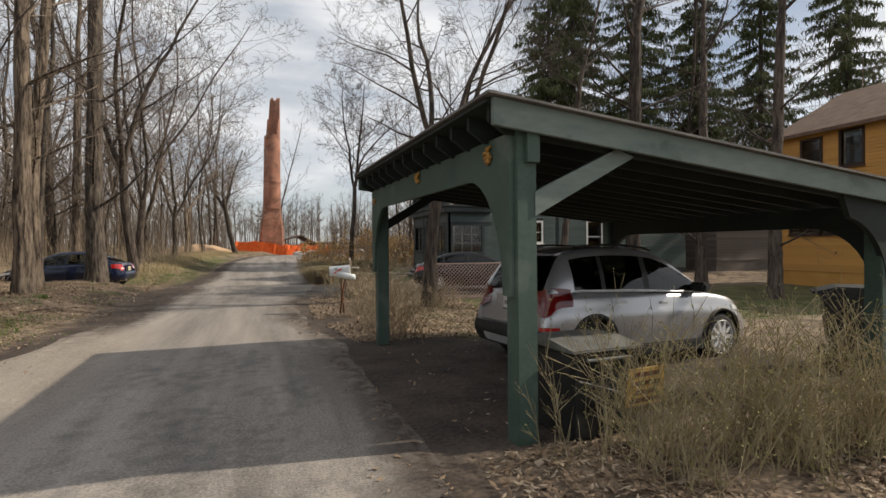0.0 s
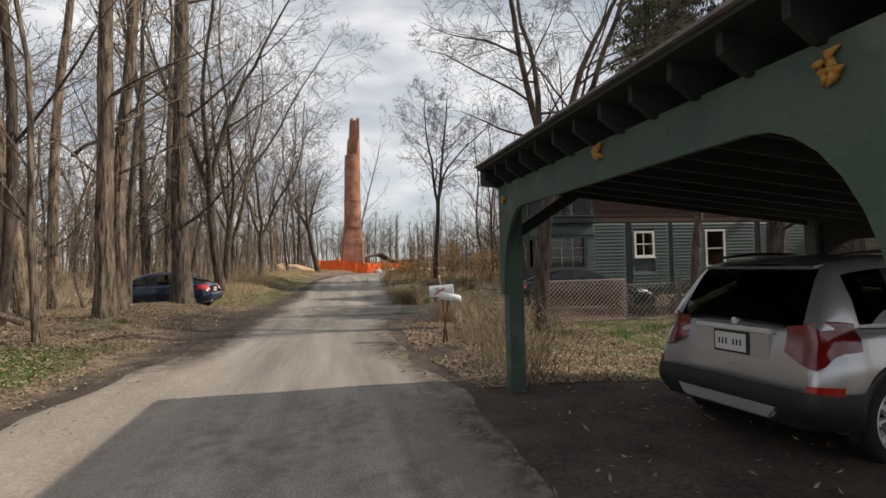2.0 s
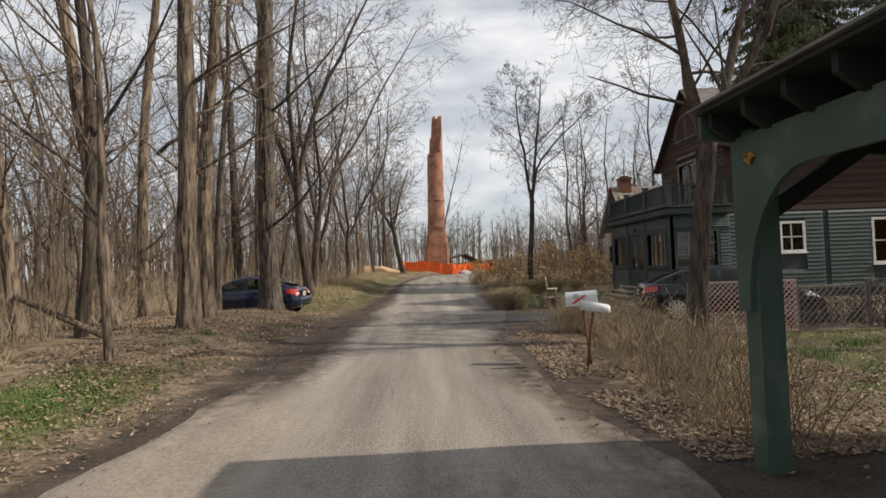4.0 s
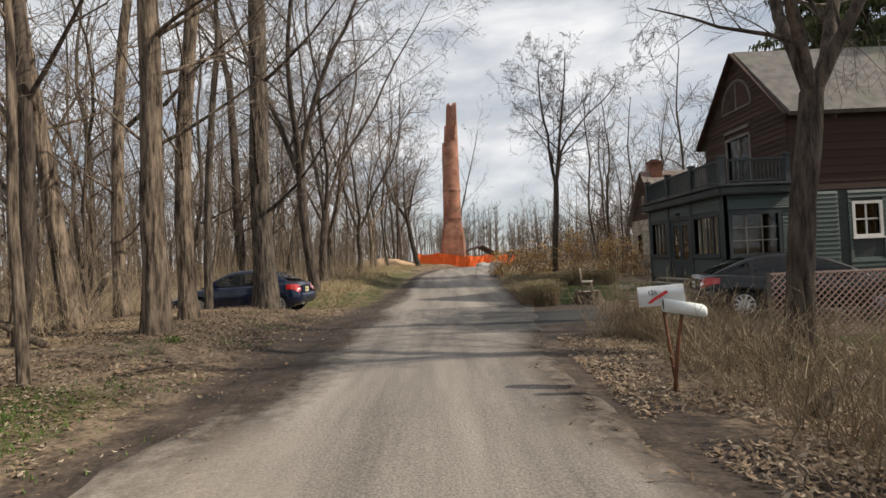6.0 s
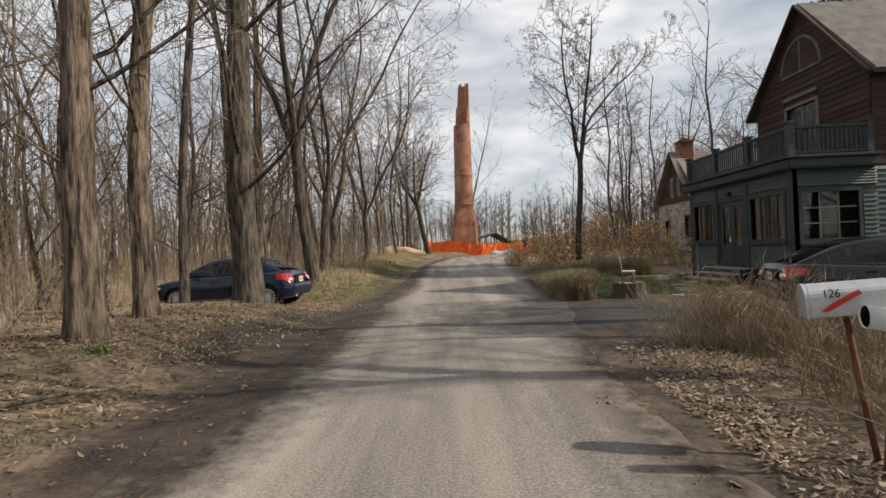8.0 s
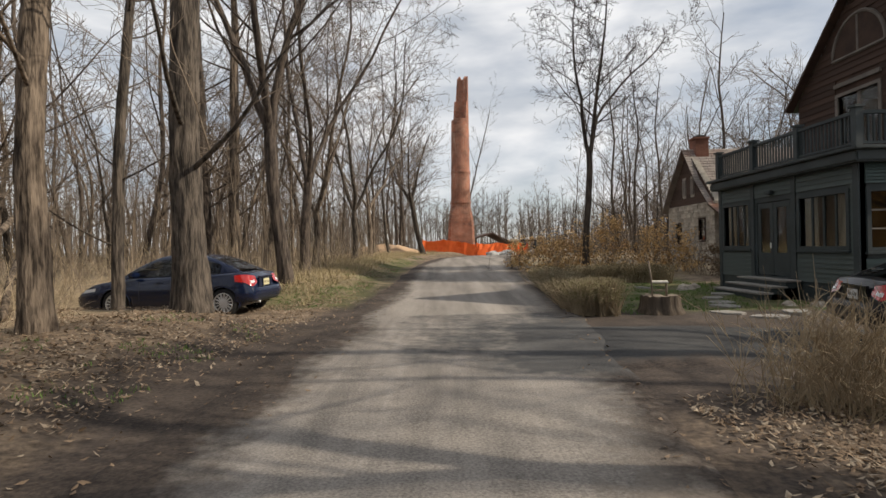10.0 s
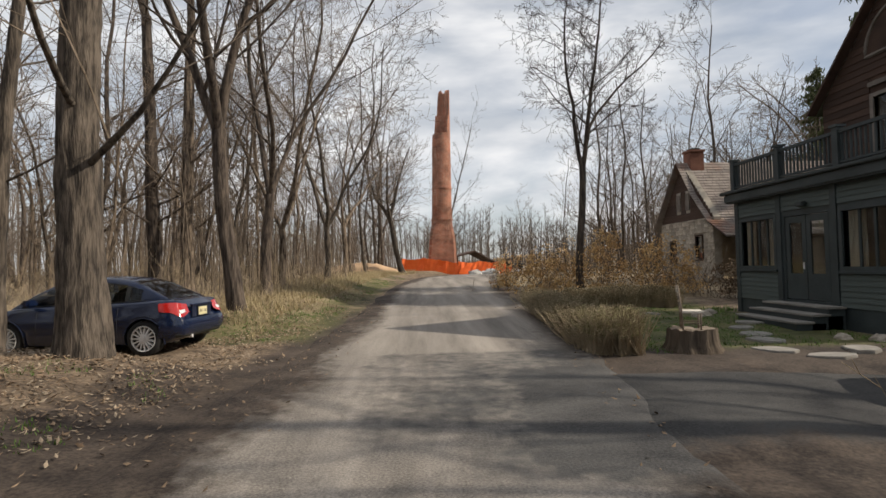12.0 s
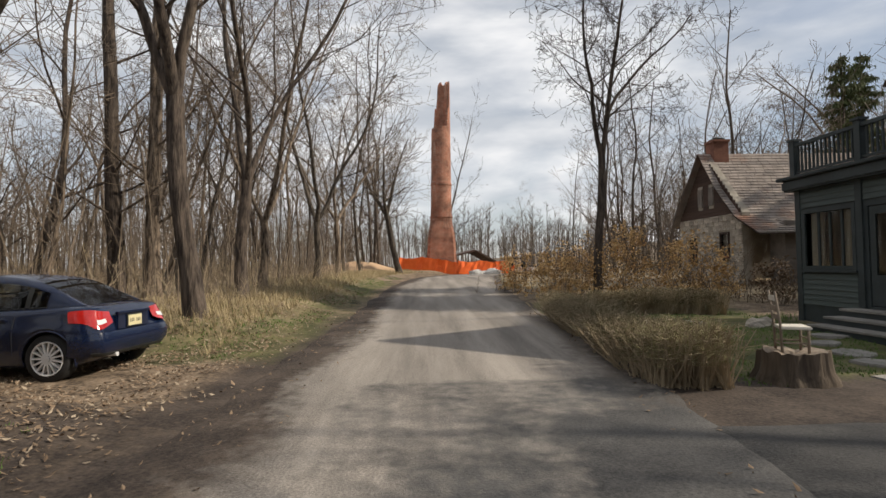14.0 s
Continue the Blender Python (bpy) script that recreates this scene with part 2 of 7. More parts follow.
    hedge_top=material("hedge_top", (0.085, 0.075, 0.035), (0.19, 0.16, 0.08), 2, 0.9, 0, 0, 12, rand=0.1),
    tote_lid=material("grey_lid", (0.07, 0.07, 0.064), (0.17, 0.17, 0.155), 3, 0.7, 0, 0.3, 30),
    dry_wood=material("weathered_wood", (0.13, 0.1, 0.075), (0.27, 0.22, 0.17), 5, 0.9, 0, 0.5, 40, (1, 1, 0.2)),
    pale_seat=material("pale_rush", (0.5, 0.46, 0.4), (0.68, 0.64, 0.57), 8, 0.85, 0, 0.4, 60),
    far_wood=material("far_wood", (0.09, 0.073, 0.06), (0.18, 0.148, 0.12), 0.4, 0.95, 0, 0, 3),
)
GLASS = glass_material("window_glass", (0.8, 0.85, 0.84))
TINT = glass_material("tinted_glass", (0.1, 0.115, 0.115))
DARK_TINT = glass_material("dark_tinted_glass", (0.012, 0.014, 0.014))

# ---- mesh tools ----
class Shape:
    """Vertices and faces gathered piece by piece into one mesh."""

    def __init__(self):
        self.v, self.f = [], []

    def add(self, verts, faces):
        o = len(self.v)
        self.v.extend(verts)
        self.f.extend(tuple(i + o for i in f) for f in faces)
        return self

    def box(self, x0, y0, z0, x1, y1, z1, m=None):
        c = [(x, y, z) for z in (z0, z1) for x, y in ((x0, y0), (x1, y0), (x1, y1), (x0, y1))]
        if m:
            c = [tuple(m @ Vector(p)) for p in c]
        return self.add(c, [(3, 2, 1, 0), (4, 5, 6, 7), (0, 1, 5, 4), (1, 2, 6, 5), (2, 3, 7, 6), (3, 0, 4, 7)])

    def bar(self, p, q, w, h=None):
        """A square bar from p to q."""
        p, q = Vector(p), Vector(q)
        m = Matrix.Translation(p) @ (q - p).to_track_quat("Z", "X").to_matrix().to_4x4()
        h = h or w
        return self.box(-w / 2, -h / 2, 0, w / 2, h / 2, (q - p).length, m)

    def tube(self, pts, radii, n=6, cap=True):
        """A round tube along pts."""
        pts = [Vector(p) for p in pts]
        verts, faces = [], []
        ref = Vector((0.31, 0.87, 0.37))
        for i, p in enumerate(pts):
            d = (pts[min(i + 1, len(pts) - 1)] - pts[max(i - 1, 0)]).normalized()
            a = d.cross(ref)
            if a.length < 1e-3:
                a = d.cross(Vector((1, 0, 0)))
            a.normalize()
            b = d.cross(a)
            for k in range(n):
                g = 2 * math.pi * k / n
                verts.append(tuple(p + (a * math.cos(g) + b * math.sin(g)) * radii[i]))
        for i in range(len(pts) - 1):
            for k in range(n):
                faces.append((i * n + k, i * n + (k + 1) % n, (i + 1) * n + (k + 1) % n, (i + 1) * n + k))
        if cap:
            faces.append(tuple(range(n - 1, -1, -1)))
            faces.append(tuple(range((len(pts) - 1) * n, len(pts) * n)))
        return self.add(verts, faces)

    def prism(self, outline, axis, a, b):
        """An outline of (u, v) pushed from a to b along axis."""
        def at(u, v, w):
            return {"x": (w, u, v), "y": (u, w, v), "z": (u, v, w)}[axis]
        n = len(outline)
        verts = [at(u, v, a) for u, v in outline] + [at(u, v, b) for u, v in outline]
        faces = [tuple(range(n)), tuple(range(2 * n - 1, n - 1, -1))]
        faces += [(i, n + i, n + (i + 1) % n, (i + 1) % n) for i in range(n)]
        return self.add(verts, faces)

    def grid(self, rows):
        """A sheet over rows of points."""
        n = len(rows[0])
        return self.add([tuple(p) for r in rows for p in r], [(i * n + j, i * n + j + 1, (i + 1) * n + j + 1, (i + 1) * n + j) for i in range(len(rows) - 1) for j in range(n - 1)])

    def mesh(self, name, mat, smooth=False, bevel=0.0, fix=False):
        me = bpy.data.meshes.new(name)
        me.from_pydata([tuple(p) for p in self.v], [], self.f)
        if bevel or fix:
            bm = bmesh.new()
            bm.from_mesh(me)
            if fix:
                bmesh.ops.recalc_face_normals(bm, faces=bm.faces)
            if bevel:
                bmesh.ops.bevel(bm, geom=[e for e in bm.edges if e.is_manifold and e.calc_face_angle(0) > 0.5], offset=bevel, segments=2, affect="EDGES", clamp_overlap=True)
            bm.to_mesh(me)
            bm.free()
        if smooth:
            me.polygons.foreach_set("use_smooth", [True] * len(me.polygons))
        me.materials.append(mat)
        me.update()
        return me


def part(name, shape, mat, parent=None, label="", smooth=False, bevel=0.0, fix=False, kind=""):
    ob = new(name, shape.mesh(name, mat, smooth, bevel, fix))
    if parent:
        ob.parent = parent
    return tagged(ob, label, kind=kind)


def thing(name, label, category, group="", kind="", at=None):
    ob = new(name)
    ob.empty_display_size = 0.1
    if at is not None:
        ob.matrix_basis = at
    return tagged(ob, label, category, group, kind)


def smooth_step(a, b, x):
    t = min(1.0, max(0.0, (x - a) / (b - a)))
    return t * t * (3 - 2 * t)


def smooth_table(rows, n):
    """A finer table through rows of numbers, keyed by the first, with eased bends."""
    out = []
    for i in range(len(rows) - 1):
        p0, p1, p2, p3 = (rows[max(0, min(len(rows) - 1, i + k))] for k in (-1, 0, 1, 2))
        for j in range(n):
            t = j / n
            out.append(tuple(0.5 * (2 * b + (c - a) * t + (2 * a - 5 * b + 4 * c - d) * t * t + (3 * b - a - 3 * c + d) * t ** 3) for a, b, c, d in zip(p0, p1, p2, p3)))
    out.append(tuple(rows[-1]))
    return out


def along(table, y):
    """Straight-line reading of a small table."""
    if y <= table[0][0]:
        return table[0][1]
    for (a, va), (b, vb) in zip(table, table[1:]):
        if y <= b:
            return va + (vb - va) * (y - a) / (b - a)
    return table[-1][1]


ROAD_L = [(-14, -3.0), (8, -2.75), (11.3, -2.45), (17, -2.45), (25, -2.25), (42, -1.7), (55, -0.3), (66, 3.2), (80, 9), (110, 16)]
ROAD_R = [(-14, 1.3), (3, 1.75), (8, 1.75), (11, 1.35), (14, 1.5), (17, 1.9), (22, 2.7), (27, 3.0), (40, 3.6), (55, 5.4), (66, 8.5), (80, 14), (110, 21)]


def height(x, y):
    """The lie of the land."""
    h = 0.6 * smooth_step(22, 52, y)
    left = along(ROAD_L, y) - 0.2
    bank = smooth_step(left, left - 2.6, x)
    h += 0.42 * bank * smooth_step(9, 16, y) * (1 - smooth_step(20.9, 22.0, y) * (1 - smooth_step(25.2, 26.8, y)))
    h += 0.10 * bank * (1 - smooth_step(9, 16, y))
    right = along(ROAD_R, y)
    h -= (0.05 + 0.15 * smooth_step(7, 10, y)) * smooth_step(right + 0.6, right + 4, x) * smooth_step(2, 6, y) * (1 - smooth_step(19.6, 21.5, y))
    h += 7.0 * smooth_step(26, 75, x) * smooth_step(12, 30, y)
    rough = smooth_step(0.0, 1.2, max(left - x, x - right - 0.2))
    h += rough * 0.05 * noise.noise((x * 0.6, y * 0.6, 3.1)) + rough * 0.02 * noise.noise((x * 2.1, y * 2.1, 7.7))
    return h

# ---- land ----
def span(a, b, step):
    n = max(1, round((b - a) / step))
    return [a + (b - a) * i / n for i in range(n)]


def layered(name, base, over_r, over_g, over_b):
    """A ground material: a base and three covers laid over it where the mesh's cover channels say, with ragged borders.
    Each is (dark, light, scale, fine)."""
    m = bpy.data.materials.new(name)
    m.use_nodes = True
    t = m.node_tree
    n, ln = t.nodes, t.links.new
    bs = n["Principled BSDF"]
    bs.inputs["Roughness"].default_value = 0.93
    bs.inputs["Specular IOR Level"].default_value = 0.25
    co, at, sp = n.new("ShaderNodeTexCoord"), n.new("ShaderNodeAttribute"), n.new("ShaderNodeSeparateColor")
    at.attribute_name = "cover"
    ln(at.outputs["Color"], sp.inputs[0])

    def noisy(scale, detail, stretch=(1, 1, 1)):
        mp, no = n.new("ShaderNodeMapping"), n.new("ShaderNodeTexNoise")
        mp.inputs["Scale"].default_value = stretch
        no.inputs["Scale"].default_value, no.inputs["Detail"].default_value, no.inputs["Roughness"].default_value = scale, detail, 0.6
        ln(co.outputs["Object"], mp.inputs[0])
        ln(mp.outputs[0], no.inputs["Vector"])
        return no.outputs[0]

    def layer(spec):
        dark, light, scale, fine, stretch = spec
        a, b = noisy(scale, 6, stretch), noisy(fine, 4)
        mx = n.new("ShaderNodeMath")
        mx.operation = "MULTIPLY_ADD"
        mx.inputs[1].default_value = 0.9
        ln(b, mx.inputs[0])
        ln(a, mx.inputs[2])
        rp = n.new("ShaderNodeMapRange")
        rp.inputs[1].default_value, rp.inputs[2].default_value = 0.72, 1.18
        ln(mx.outputs[0], rp.inputs[0])
        mc = n.new("ShaderNodeMixRGB")
        mc.inputs[1].default_value, mc.inputs[2].default_value = (*dark, 1), (*light, 1)
        ln(rp.outputs[0], mc.inputs[0])
        return mc.outputs[0], mx.outputs[0]

    edge_a, edge_b = noisy(0.9, 8, (1, 0.45, 1)), noisy(5.0, 6)
    em = n.new("ShaderNodeMath")
    em.operation = "MULTIPLY_ADD"
    em.inputs[1].default_value = 0.7
    ln(edge_b, em.inputs[0])
    ln(edge_a, em.inputs[2])
    edge = em.outputs[0]
    col, hgt = layer(base)
    for k, spec in enumerate((over_r, over_g, over_b)):
        c2, h2 = layer(spec)
        ad = n.new("ShaderNodeMath")
        ln(sp.outputs[k], ad.inputs[0])
        ln(edge, ad.inputs[1])
        rp = n.new("ShaderNodeMapRange")
        rp.inputs[1].default_value, rp.inputs[2].default_value = 1.08, 1.5
        ln(ad.outputs[0], rp.inputs[0])
        mc = n.new("ShaderNodeMixRGB")
        ln(rp.outputs[0], mc.inputs[0])
        ln(col, mc.inputs[1])
        ln(c2, mc.inputs[2])
        col = mc.outputs[0]
    ln(col, bs.inputs["Base Color"])
    bp = n.new("ShaderNodeBump")
    bp.inputs["Strength"].default_value, bp.inputs["Distance"].default_value = 0.5, 0.02
    ln(hgt, bp.inputs["Height"])
    ln(bp.outputs[0], bs.inputs["Normal"])
    return m


ONE = (1, 1, 1)
LITTER = ((0.035, 0.025, 0.018), (0.3, 0.225, 0.155), 2.6, 17, ONE)
MUD = ((0.028, 0.022, 0.019), (0.1, 0.078, 0.062), 1.5, 26, ONE)
GRASSY = ((0.032, 0.042, 0.013), (0.15, 0.14, 0.058), 1.3, 34, ONE)
STRAWY = ((0.16, 0.12, 0.07), (0.42, 0.33, 0.21), 1.2, 26, ONE)
MAT["land"] = layered("land", LITTER, MUD, GRASSY, STRAWY)
MAT["lane"] = layered("lane", ((0.14, 0.125, 0.11), (0.37, 0.332, 0.29), 1.5, 45, (1, 0.09, 1)), MUD, ((0.045, 0.044, 0.044), (0.115, 0.111, 0.106), 0.9, 40, ONE), ((0.2, 0.172, 0.142), (0.38, 0.33, 0.275), 1.1, 30, (1, 0.3, 1)))
MAT["drive_way"] = layered("drive_way", ((0.026, 0.026, 0.027), (0.078, 0.076, 0.073), 0.8, 40, ONE), MUD, GRASSY, STRAWY)


def bump_box(x, y, x0, x1, y0, y1, soft):
    """1 inside a rectangle, falling to 0 over soft metres."""
    d = min(x - x0, x1 - x, y - y0, y1 - y)
    return smooth_step(-soft, soft * 0.3, d)


def cover_at(x, y):
    l, r = along(ROAD_L, y), along(ROAD_R, y)
    out = max(l - x, x - r)
    mud_shade = 0.75 * (1 - smooth_step(0.1, 1.4, out)) * (1 if x < 0 else 0.8) * (1 - 0.6 * smooth_step(26, 34, y))
    # muddy left verge, spread wider to paint in the yard trees' shade
    mud_shade = max(mud_shade, 0.7 * (1 - smooth_step(0.4, 3.6, l - x)) * smooth_step(13.5, 16, y) * (1 - smooth_step(20.5, 22.5, y)) if x < l else 0.0)
    mud_shade = max(mud_shade, 0.62 * (1 - smooth_step(0.3, 2.2, x - r)) if x > r and 7.5 < y < 16.5 else 0.0)
    mud_shade = max(mud_shade, 0.95 * bump_box(x, y, 1.2, 7.4, 3.3, 7.9, 0.5), 0.7 * bump_box(x, y, 1.5, 6.5, 15.4, 17.6, 1.0), 0.8 * bump_box(x, y, 2.2, 8.8, 20.2, 22.2, 0.6))
    green = max(0.62 * bump_box(x, y, 4.4, 22, 8.4, 15.4, 1.5), 0.66 * bump_box(x, y, 3.3, 8.3, 22.3, 33, 0.8), 0.6 * bump_box(x, y, 3.4, 9, 40, 62, 2))
    green = max(green, 0.6 * bump_box(x, y, -5.2, l - 0.5, 24.5, 45, 1.2), 0.62 * bump_box(x, y, -5.6, -3.9, 8.6, 12.2, 0.8), 0.9 * bump_box(x, y, 20, 60, -20, 14, 5))
    straw = max(0.65 * bump_box(x, y, -30, l - 2.5, 27, 70, 3), 0.55 * bump_box(x, y, -30, l - 4, -6, 27, 2), 0.6 * bump_box(x, y, 5, 40, 33, 120, 4))
    return mud_shade, green, straw


def paint_cover(ob, fn):
    a = ob.data.attributes.new("cover", "FLOAT_COLOR", "POINT")
    vals = []
    for v in ob.data.vertices:
        vals.extend((*fn(v.co.x, v.co.y), 1.0))
    a.data.foreach_set("color", vals)


def build_land():
    xs = [-900, -500, -280, -160, -100] + span(-70, -24, 4) + span(-24, -9, 0.6) + span(-9, 12, 0.25) + span(12, 34, 0.8) + span(34, 80, 4) + [80, 120, 200, 360, 600, 900]
    ys = [-500, -250, -120, -60] + span(-30, -6, 3) + span(-6, 36, 0.25) + span(36, 80, 0.8) + span(80, 140, 6) + [140, 200, 320, 560, 900, 1500]
    s = Shape()
    rows = []
    for y in ys:
        row = []
        for x in xs:
            inside = min(x - along(ROAD_L, y), along(ROAD_R, y) - x)
            row.append((x, y, height(x, y) - 0.06 * smooth_step(0.0, 0.5, inside)))
        rows.append(row)
    s.grid(rows)
    g = part("ground", s, MAT["land"], None, smooth=True)
    paint_cover(g, cover_at)
    tagged(g, "uneven earth covered in brown leaf litter and moss", "ground", kind="structure")


def strip(name, label, mat, rows_in, lift, category, cover):
    """A strip over the land: rows of (y, x0, x1), with ragged edges that sink under the earth."""
    s, rows = Shape(), []
    y_first, y_last = rows_in[0][0], rows_in[-1][0]
    for y, a, b in rows_in:
        end = smooth_step(0, 0.5, min(y - y_first, y_last - y))
        e0 = 0.16 * noise.noise((y * 0.7, a, 1.0)) + 0.07 * noise.noise((y * 2.7, a, 5.0))
        e1 = 0.16 * noise.noise((y * 0.7, b, 9.0)) + 0.07 * noise.noise((y * 2.7, b, 13.0))
        n = 40
        row = []
        for i in range(n + 1):
            x = a + e0 + (b + e1 - a - e0) * i / n
            edge = smooth_step(0, 0.05, min(i, n - i) / n) * end
            row.append((x, y, height(x, y) + lift * edge - 0.035 * (1 - edge) + 0.012 * noise.noise((x * 0.8, y * 0.5, 4))))
        rows.append(row)
    s.grid(rows)
    ob = part(name, s, MAT[mat], None, smooth=True)
    paint_cover(ob, cover)
    return tagged(ob, label, category, kind="structure")


def lane_cover(x, y):
    d_l, d_r = x - along(ROAD_L, y), along(ROAD_R, y) - x
    wob = 0.6 * noise.noise((x * 0.4, y * 0.35, 11))
    mud_shade = max((0.35 + 0.55 * smooth_step(7, 11, y)) * (1 - smooth_step(-0.1, 1.4 + wob, d_l)), 0.8 * (1 - smooth_step(-0.1, 1.1 + wob, d_r)))
    dark = 0.48 * smooth_step(16.5, 18.6, y) * (1 - smooth_step(22.3, 22.6, y)) * smooth_step(-1.7, -0.5, x)
    dark = max(dark, 0.95 * smooth_step(16.2, 17.4, y) * (1 - smooth_step(20.6, 21.4, y)) * (1 - smooth_step(0.5, 2.6 + wob, d_r)))
    # the carport's cast shadow, also painted faintly into the asphalt's colour
    dark = max(dark, 0.3 * bump_box(x, y, -1.0, 2.2, 2.0, 8.0, 0.6))
    tan = 0.6 * (1 - smooth_step(0.8, 2.2, d_l)) * (1 - smooth_step(9, 14, y)) + 0.3 * (1 - smooth_step(0.4, 1.0, d_r)) * (1 - smooth_step(15.5, 16.8, y) * (1 - smooth_step(21.0, 22.0, y)))
    return mud_shade, dark, tan


build_land()
strip("road", "worn grey asphalt lane with patched and crumbling edges", "lane", [(y, along(ROAD_L, y) - 0.25, along(ROAD_R, y) + 0.2) for y in span(-14, 110, 0.25)], 0.02, "road", lane_cover)
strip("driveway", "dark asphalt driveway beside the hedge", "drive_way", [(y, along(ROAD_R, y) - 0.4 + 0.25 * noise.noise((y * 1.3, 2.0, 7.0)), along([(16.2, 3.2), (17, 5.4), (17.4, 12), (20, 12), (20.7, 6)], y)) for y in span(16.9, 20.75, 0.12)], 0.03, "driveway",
      lambda x, y: (0.85 * (1 - smooth_step(16.9, 18.2, y)) + 0.75 * smooth_step(20.2, 20.7, y), 0.0, 0.0))

# ---- trees ----
def limb(rng, wood, twigs, p, d, r, length, level, spec, keep=0.22):
    """One limb and all that grows from it. spec: numbers, length shares and angles of the next limbs, upward pull, bend, first bare share."""
    counts, shares, spread, up, bend, bare = spec[:6]
    least = spec[6] if len(spec) > 6 else 0.0035
    n = (10, 6, 3, 2, 2)[min(level, 4)]
    pts, rad = [p.copy()], [r]
    q, v = p.copy(), d.copy()
    for i in range(n):
        v = (v + Vector((rng.gauss(0, bend), rng.gauss(0, bend), rng.gauss(0, bend) + (up if level else 0.02)))).normalized()
        q = q + v * (length / n)
        pts.append(q.copy())
        rad.append(max(least, r * (1 - (1 - keep) * ((i + 1) / n) ** 0.9)))
    (wood if level < 2 else twigs).tube(pts, rad, (9, 5, 3, 3, 3)[min(level, 4)], cap=False)
    if level >= len(counts):
        return
    m = max(1, round(counts[level] * rng.uniform(0.8, 1.2)))
    low = bare if level == 0 else 0.15
    for k in range(m):
        f = min(0.985, low + (1 - low) * (k + rng.random()) / m)
        x = f * (len(pts) - 1)
        i = min(int(x), len(pts) - 2)
        o = pts[i].lerp(pts[i + 1], x - i)
        ax = (pts[i + 1] - pts[i]).normalized()
        side = ax.cross(Vector((rng.gauss(0, 1), rng.gauss(0, 1), rng.gauss(0, 1)))).normalized()
        a = spread * rng.uniform(0.65, 1.25)
        w = (ax * math.cos(a) + side * math.sin(a)).normalized()
        rr = (rad[i] * (1 - (x - i)) + rad[i + 1] * (x - i))
        limb(rng, wood, twigs, o, w, max(least, min(rr * 0.75, rr * rng.uniform(0.3, 0.55))), length * shares[level] * rng.uniform(0.6, 1.25) * (1.15 - 0.55 * f), level + 1, spec)


def furrowed(pts, rad, seed, sides=44):
    """A thick trunk with ridged bark."""
    s, rows = Shape(), []
    fine = smooth_table([(*q, k) for q, k in zip(pts, rad)], 3)
    for p, r in [(Vector(q[:3]), q[3]) for q in fine]:
        row = []
        for k in range(sides):
            a = 2 * math.pi * k / sides
            c, e = math.cos(a), math.sin(a)
            g = abs(noise.noise((c * 3.2 + seed, e * 3.2, p.z * 0.8))) * 0.2 + abs(noise.noise((c * 8 + seed, e * 8, p.z * 1.9))) * 0.2
            flare = 0.5 * math.exp(-max(0, p.z) * 2.2) * (0.6 + 0.7 * noise.noise((c * 1.6 + seed, e * 1.6, 0.2)))
            q = r * (0.9 + g + flare)
            row.append((p.x + c * q, p.y + e * q, p.z))
        rows.append(row + [row[0]])
    return s.grid(rows)


def make_tree(name, seed, r, tall, label, group="", bark="bark", twig="twig", spec=None, lean=(0, 0), at=None, fork=0.0, stems=3, ridged=False, open_=0.42):
    rng = random.Random(seed)
    wood, twigs = Shape(), Shape()
    spec = spec or ((14, 6, 5, 3), (0.27, 0.5, 0.45, 0.5), 0.8, 0.10, 0.06, 0.4)
    t = thing(name, label, "tree", group, at=at)
    d = Vector((lean[0], lean[1], 1)).normalized()
    if fork:
        base = [Vector((0, 0, -0.3)) + d * (fork + 0.3) * i / 8 + Vector((0.05 * math.sin(i * 0.7 + seed), 0.04 * math.cos(i * 0.6), 0)) for i in range(9)]
        main = furrowed(base, [r * (1 - 0.02 * i) for i in range(9)], seed)
        for k in range(stems):
            a = 2 * math.pi * (k + rng.uniform(-0.2, 0.2)) / stems + 0.6
            v = Vector((math.cos(a) * open_ + lean[0], math.sin(a) * open_ + lean[1], 1)).normalized()
            one = Shape()
            limb(rng, one, twigs, base[-1] - Vector((0, 0, 0.12)), v, r * rng.uniform(0.5, 0.72), tall - fork, 0, spec)
            part("limb", one, MAT[bark], t, smooth=True)
        part("trunk", main, MAT[bark], t, smooth=True)
    else:
        if ridged:
            n = 34
            base, v, q = [], d.copy(), Vector((0, 0, -0.3))
            for i in range(n):
                base.append(q.copy())
                v = (v + Vector((rng.gauss(0, 0.012), rng.gauss(0, 0.012), 0.004))).normalized()
                q = q + v * (tall * 0.62 / n)
            part("trunk", furrowed(base, [r * (1 - 0.35 * i / n) for i in range(n)], seed), MAT[bark], t, smooth=True)
            limb(rng, wood, twigs, base[-1] - v * 0.1, v, r * 0.64, tall * 0.45, 0, (spec[0], (spec[1][0] * 1.7,) + tuple(spec[1][1:]), spec[2], spec[3], spec[4], 0.05, *spec[6:]))
            part("limb", wood, MAT[bark], t, smooth=True)
            for k in range(9):
                i = rng.randint(int(n * 0.22), n - 2)
                a = rng.uniform(0, 6.28)
                one = Shape()
                limb(rng, one, twigs, base[i], Vector((math.cos(a), math.sin(a), 0.45)).normalized(), r * 0.2, tall * 0.19, 1, spec)
                part("limb", one, MAT[bark], t, smooth=True)
        else:
            limb(rng, wood, twigs, Vector((0, 0, -0.3)), d, r, tall, 0, spec)
            part("trunk", wood, MAT[bark], t, smooth=True)
    part("crown", twigs, MAT[twig], t, "bare fine twigs", kind="stuff")
    return t


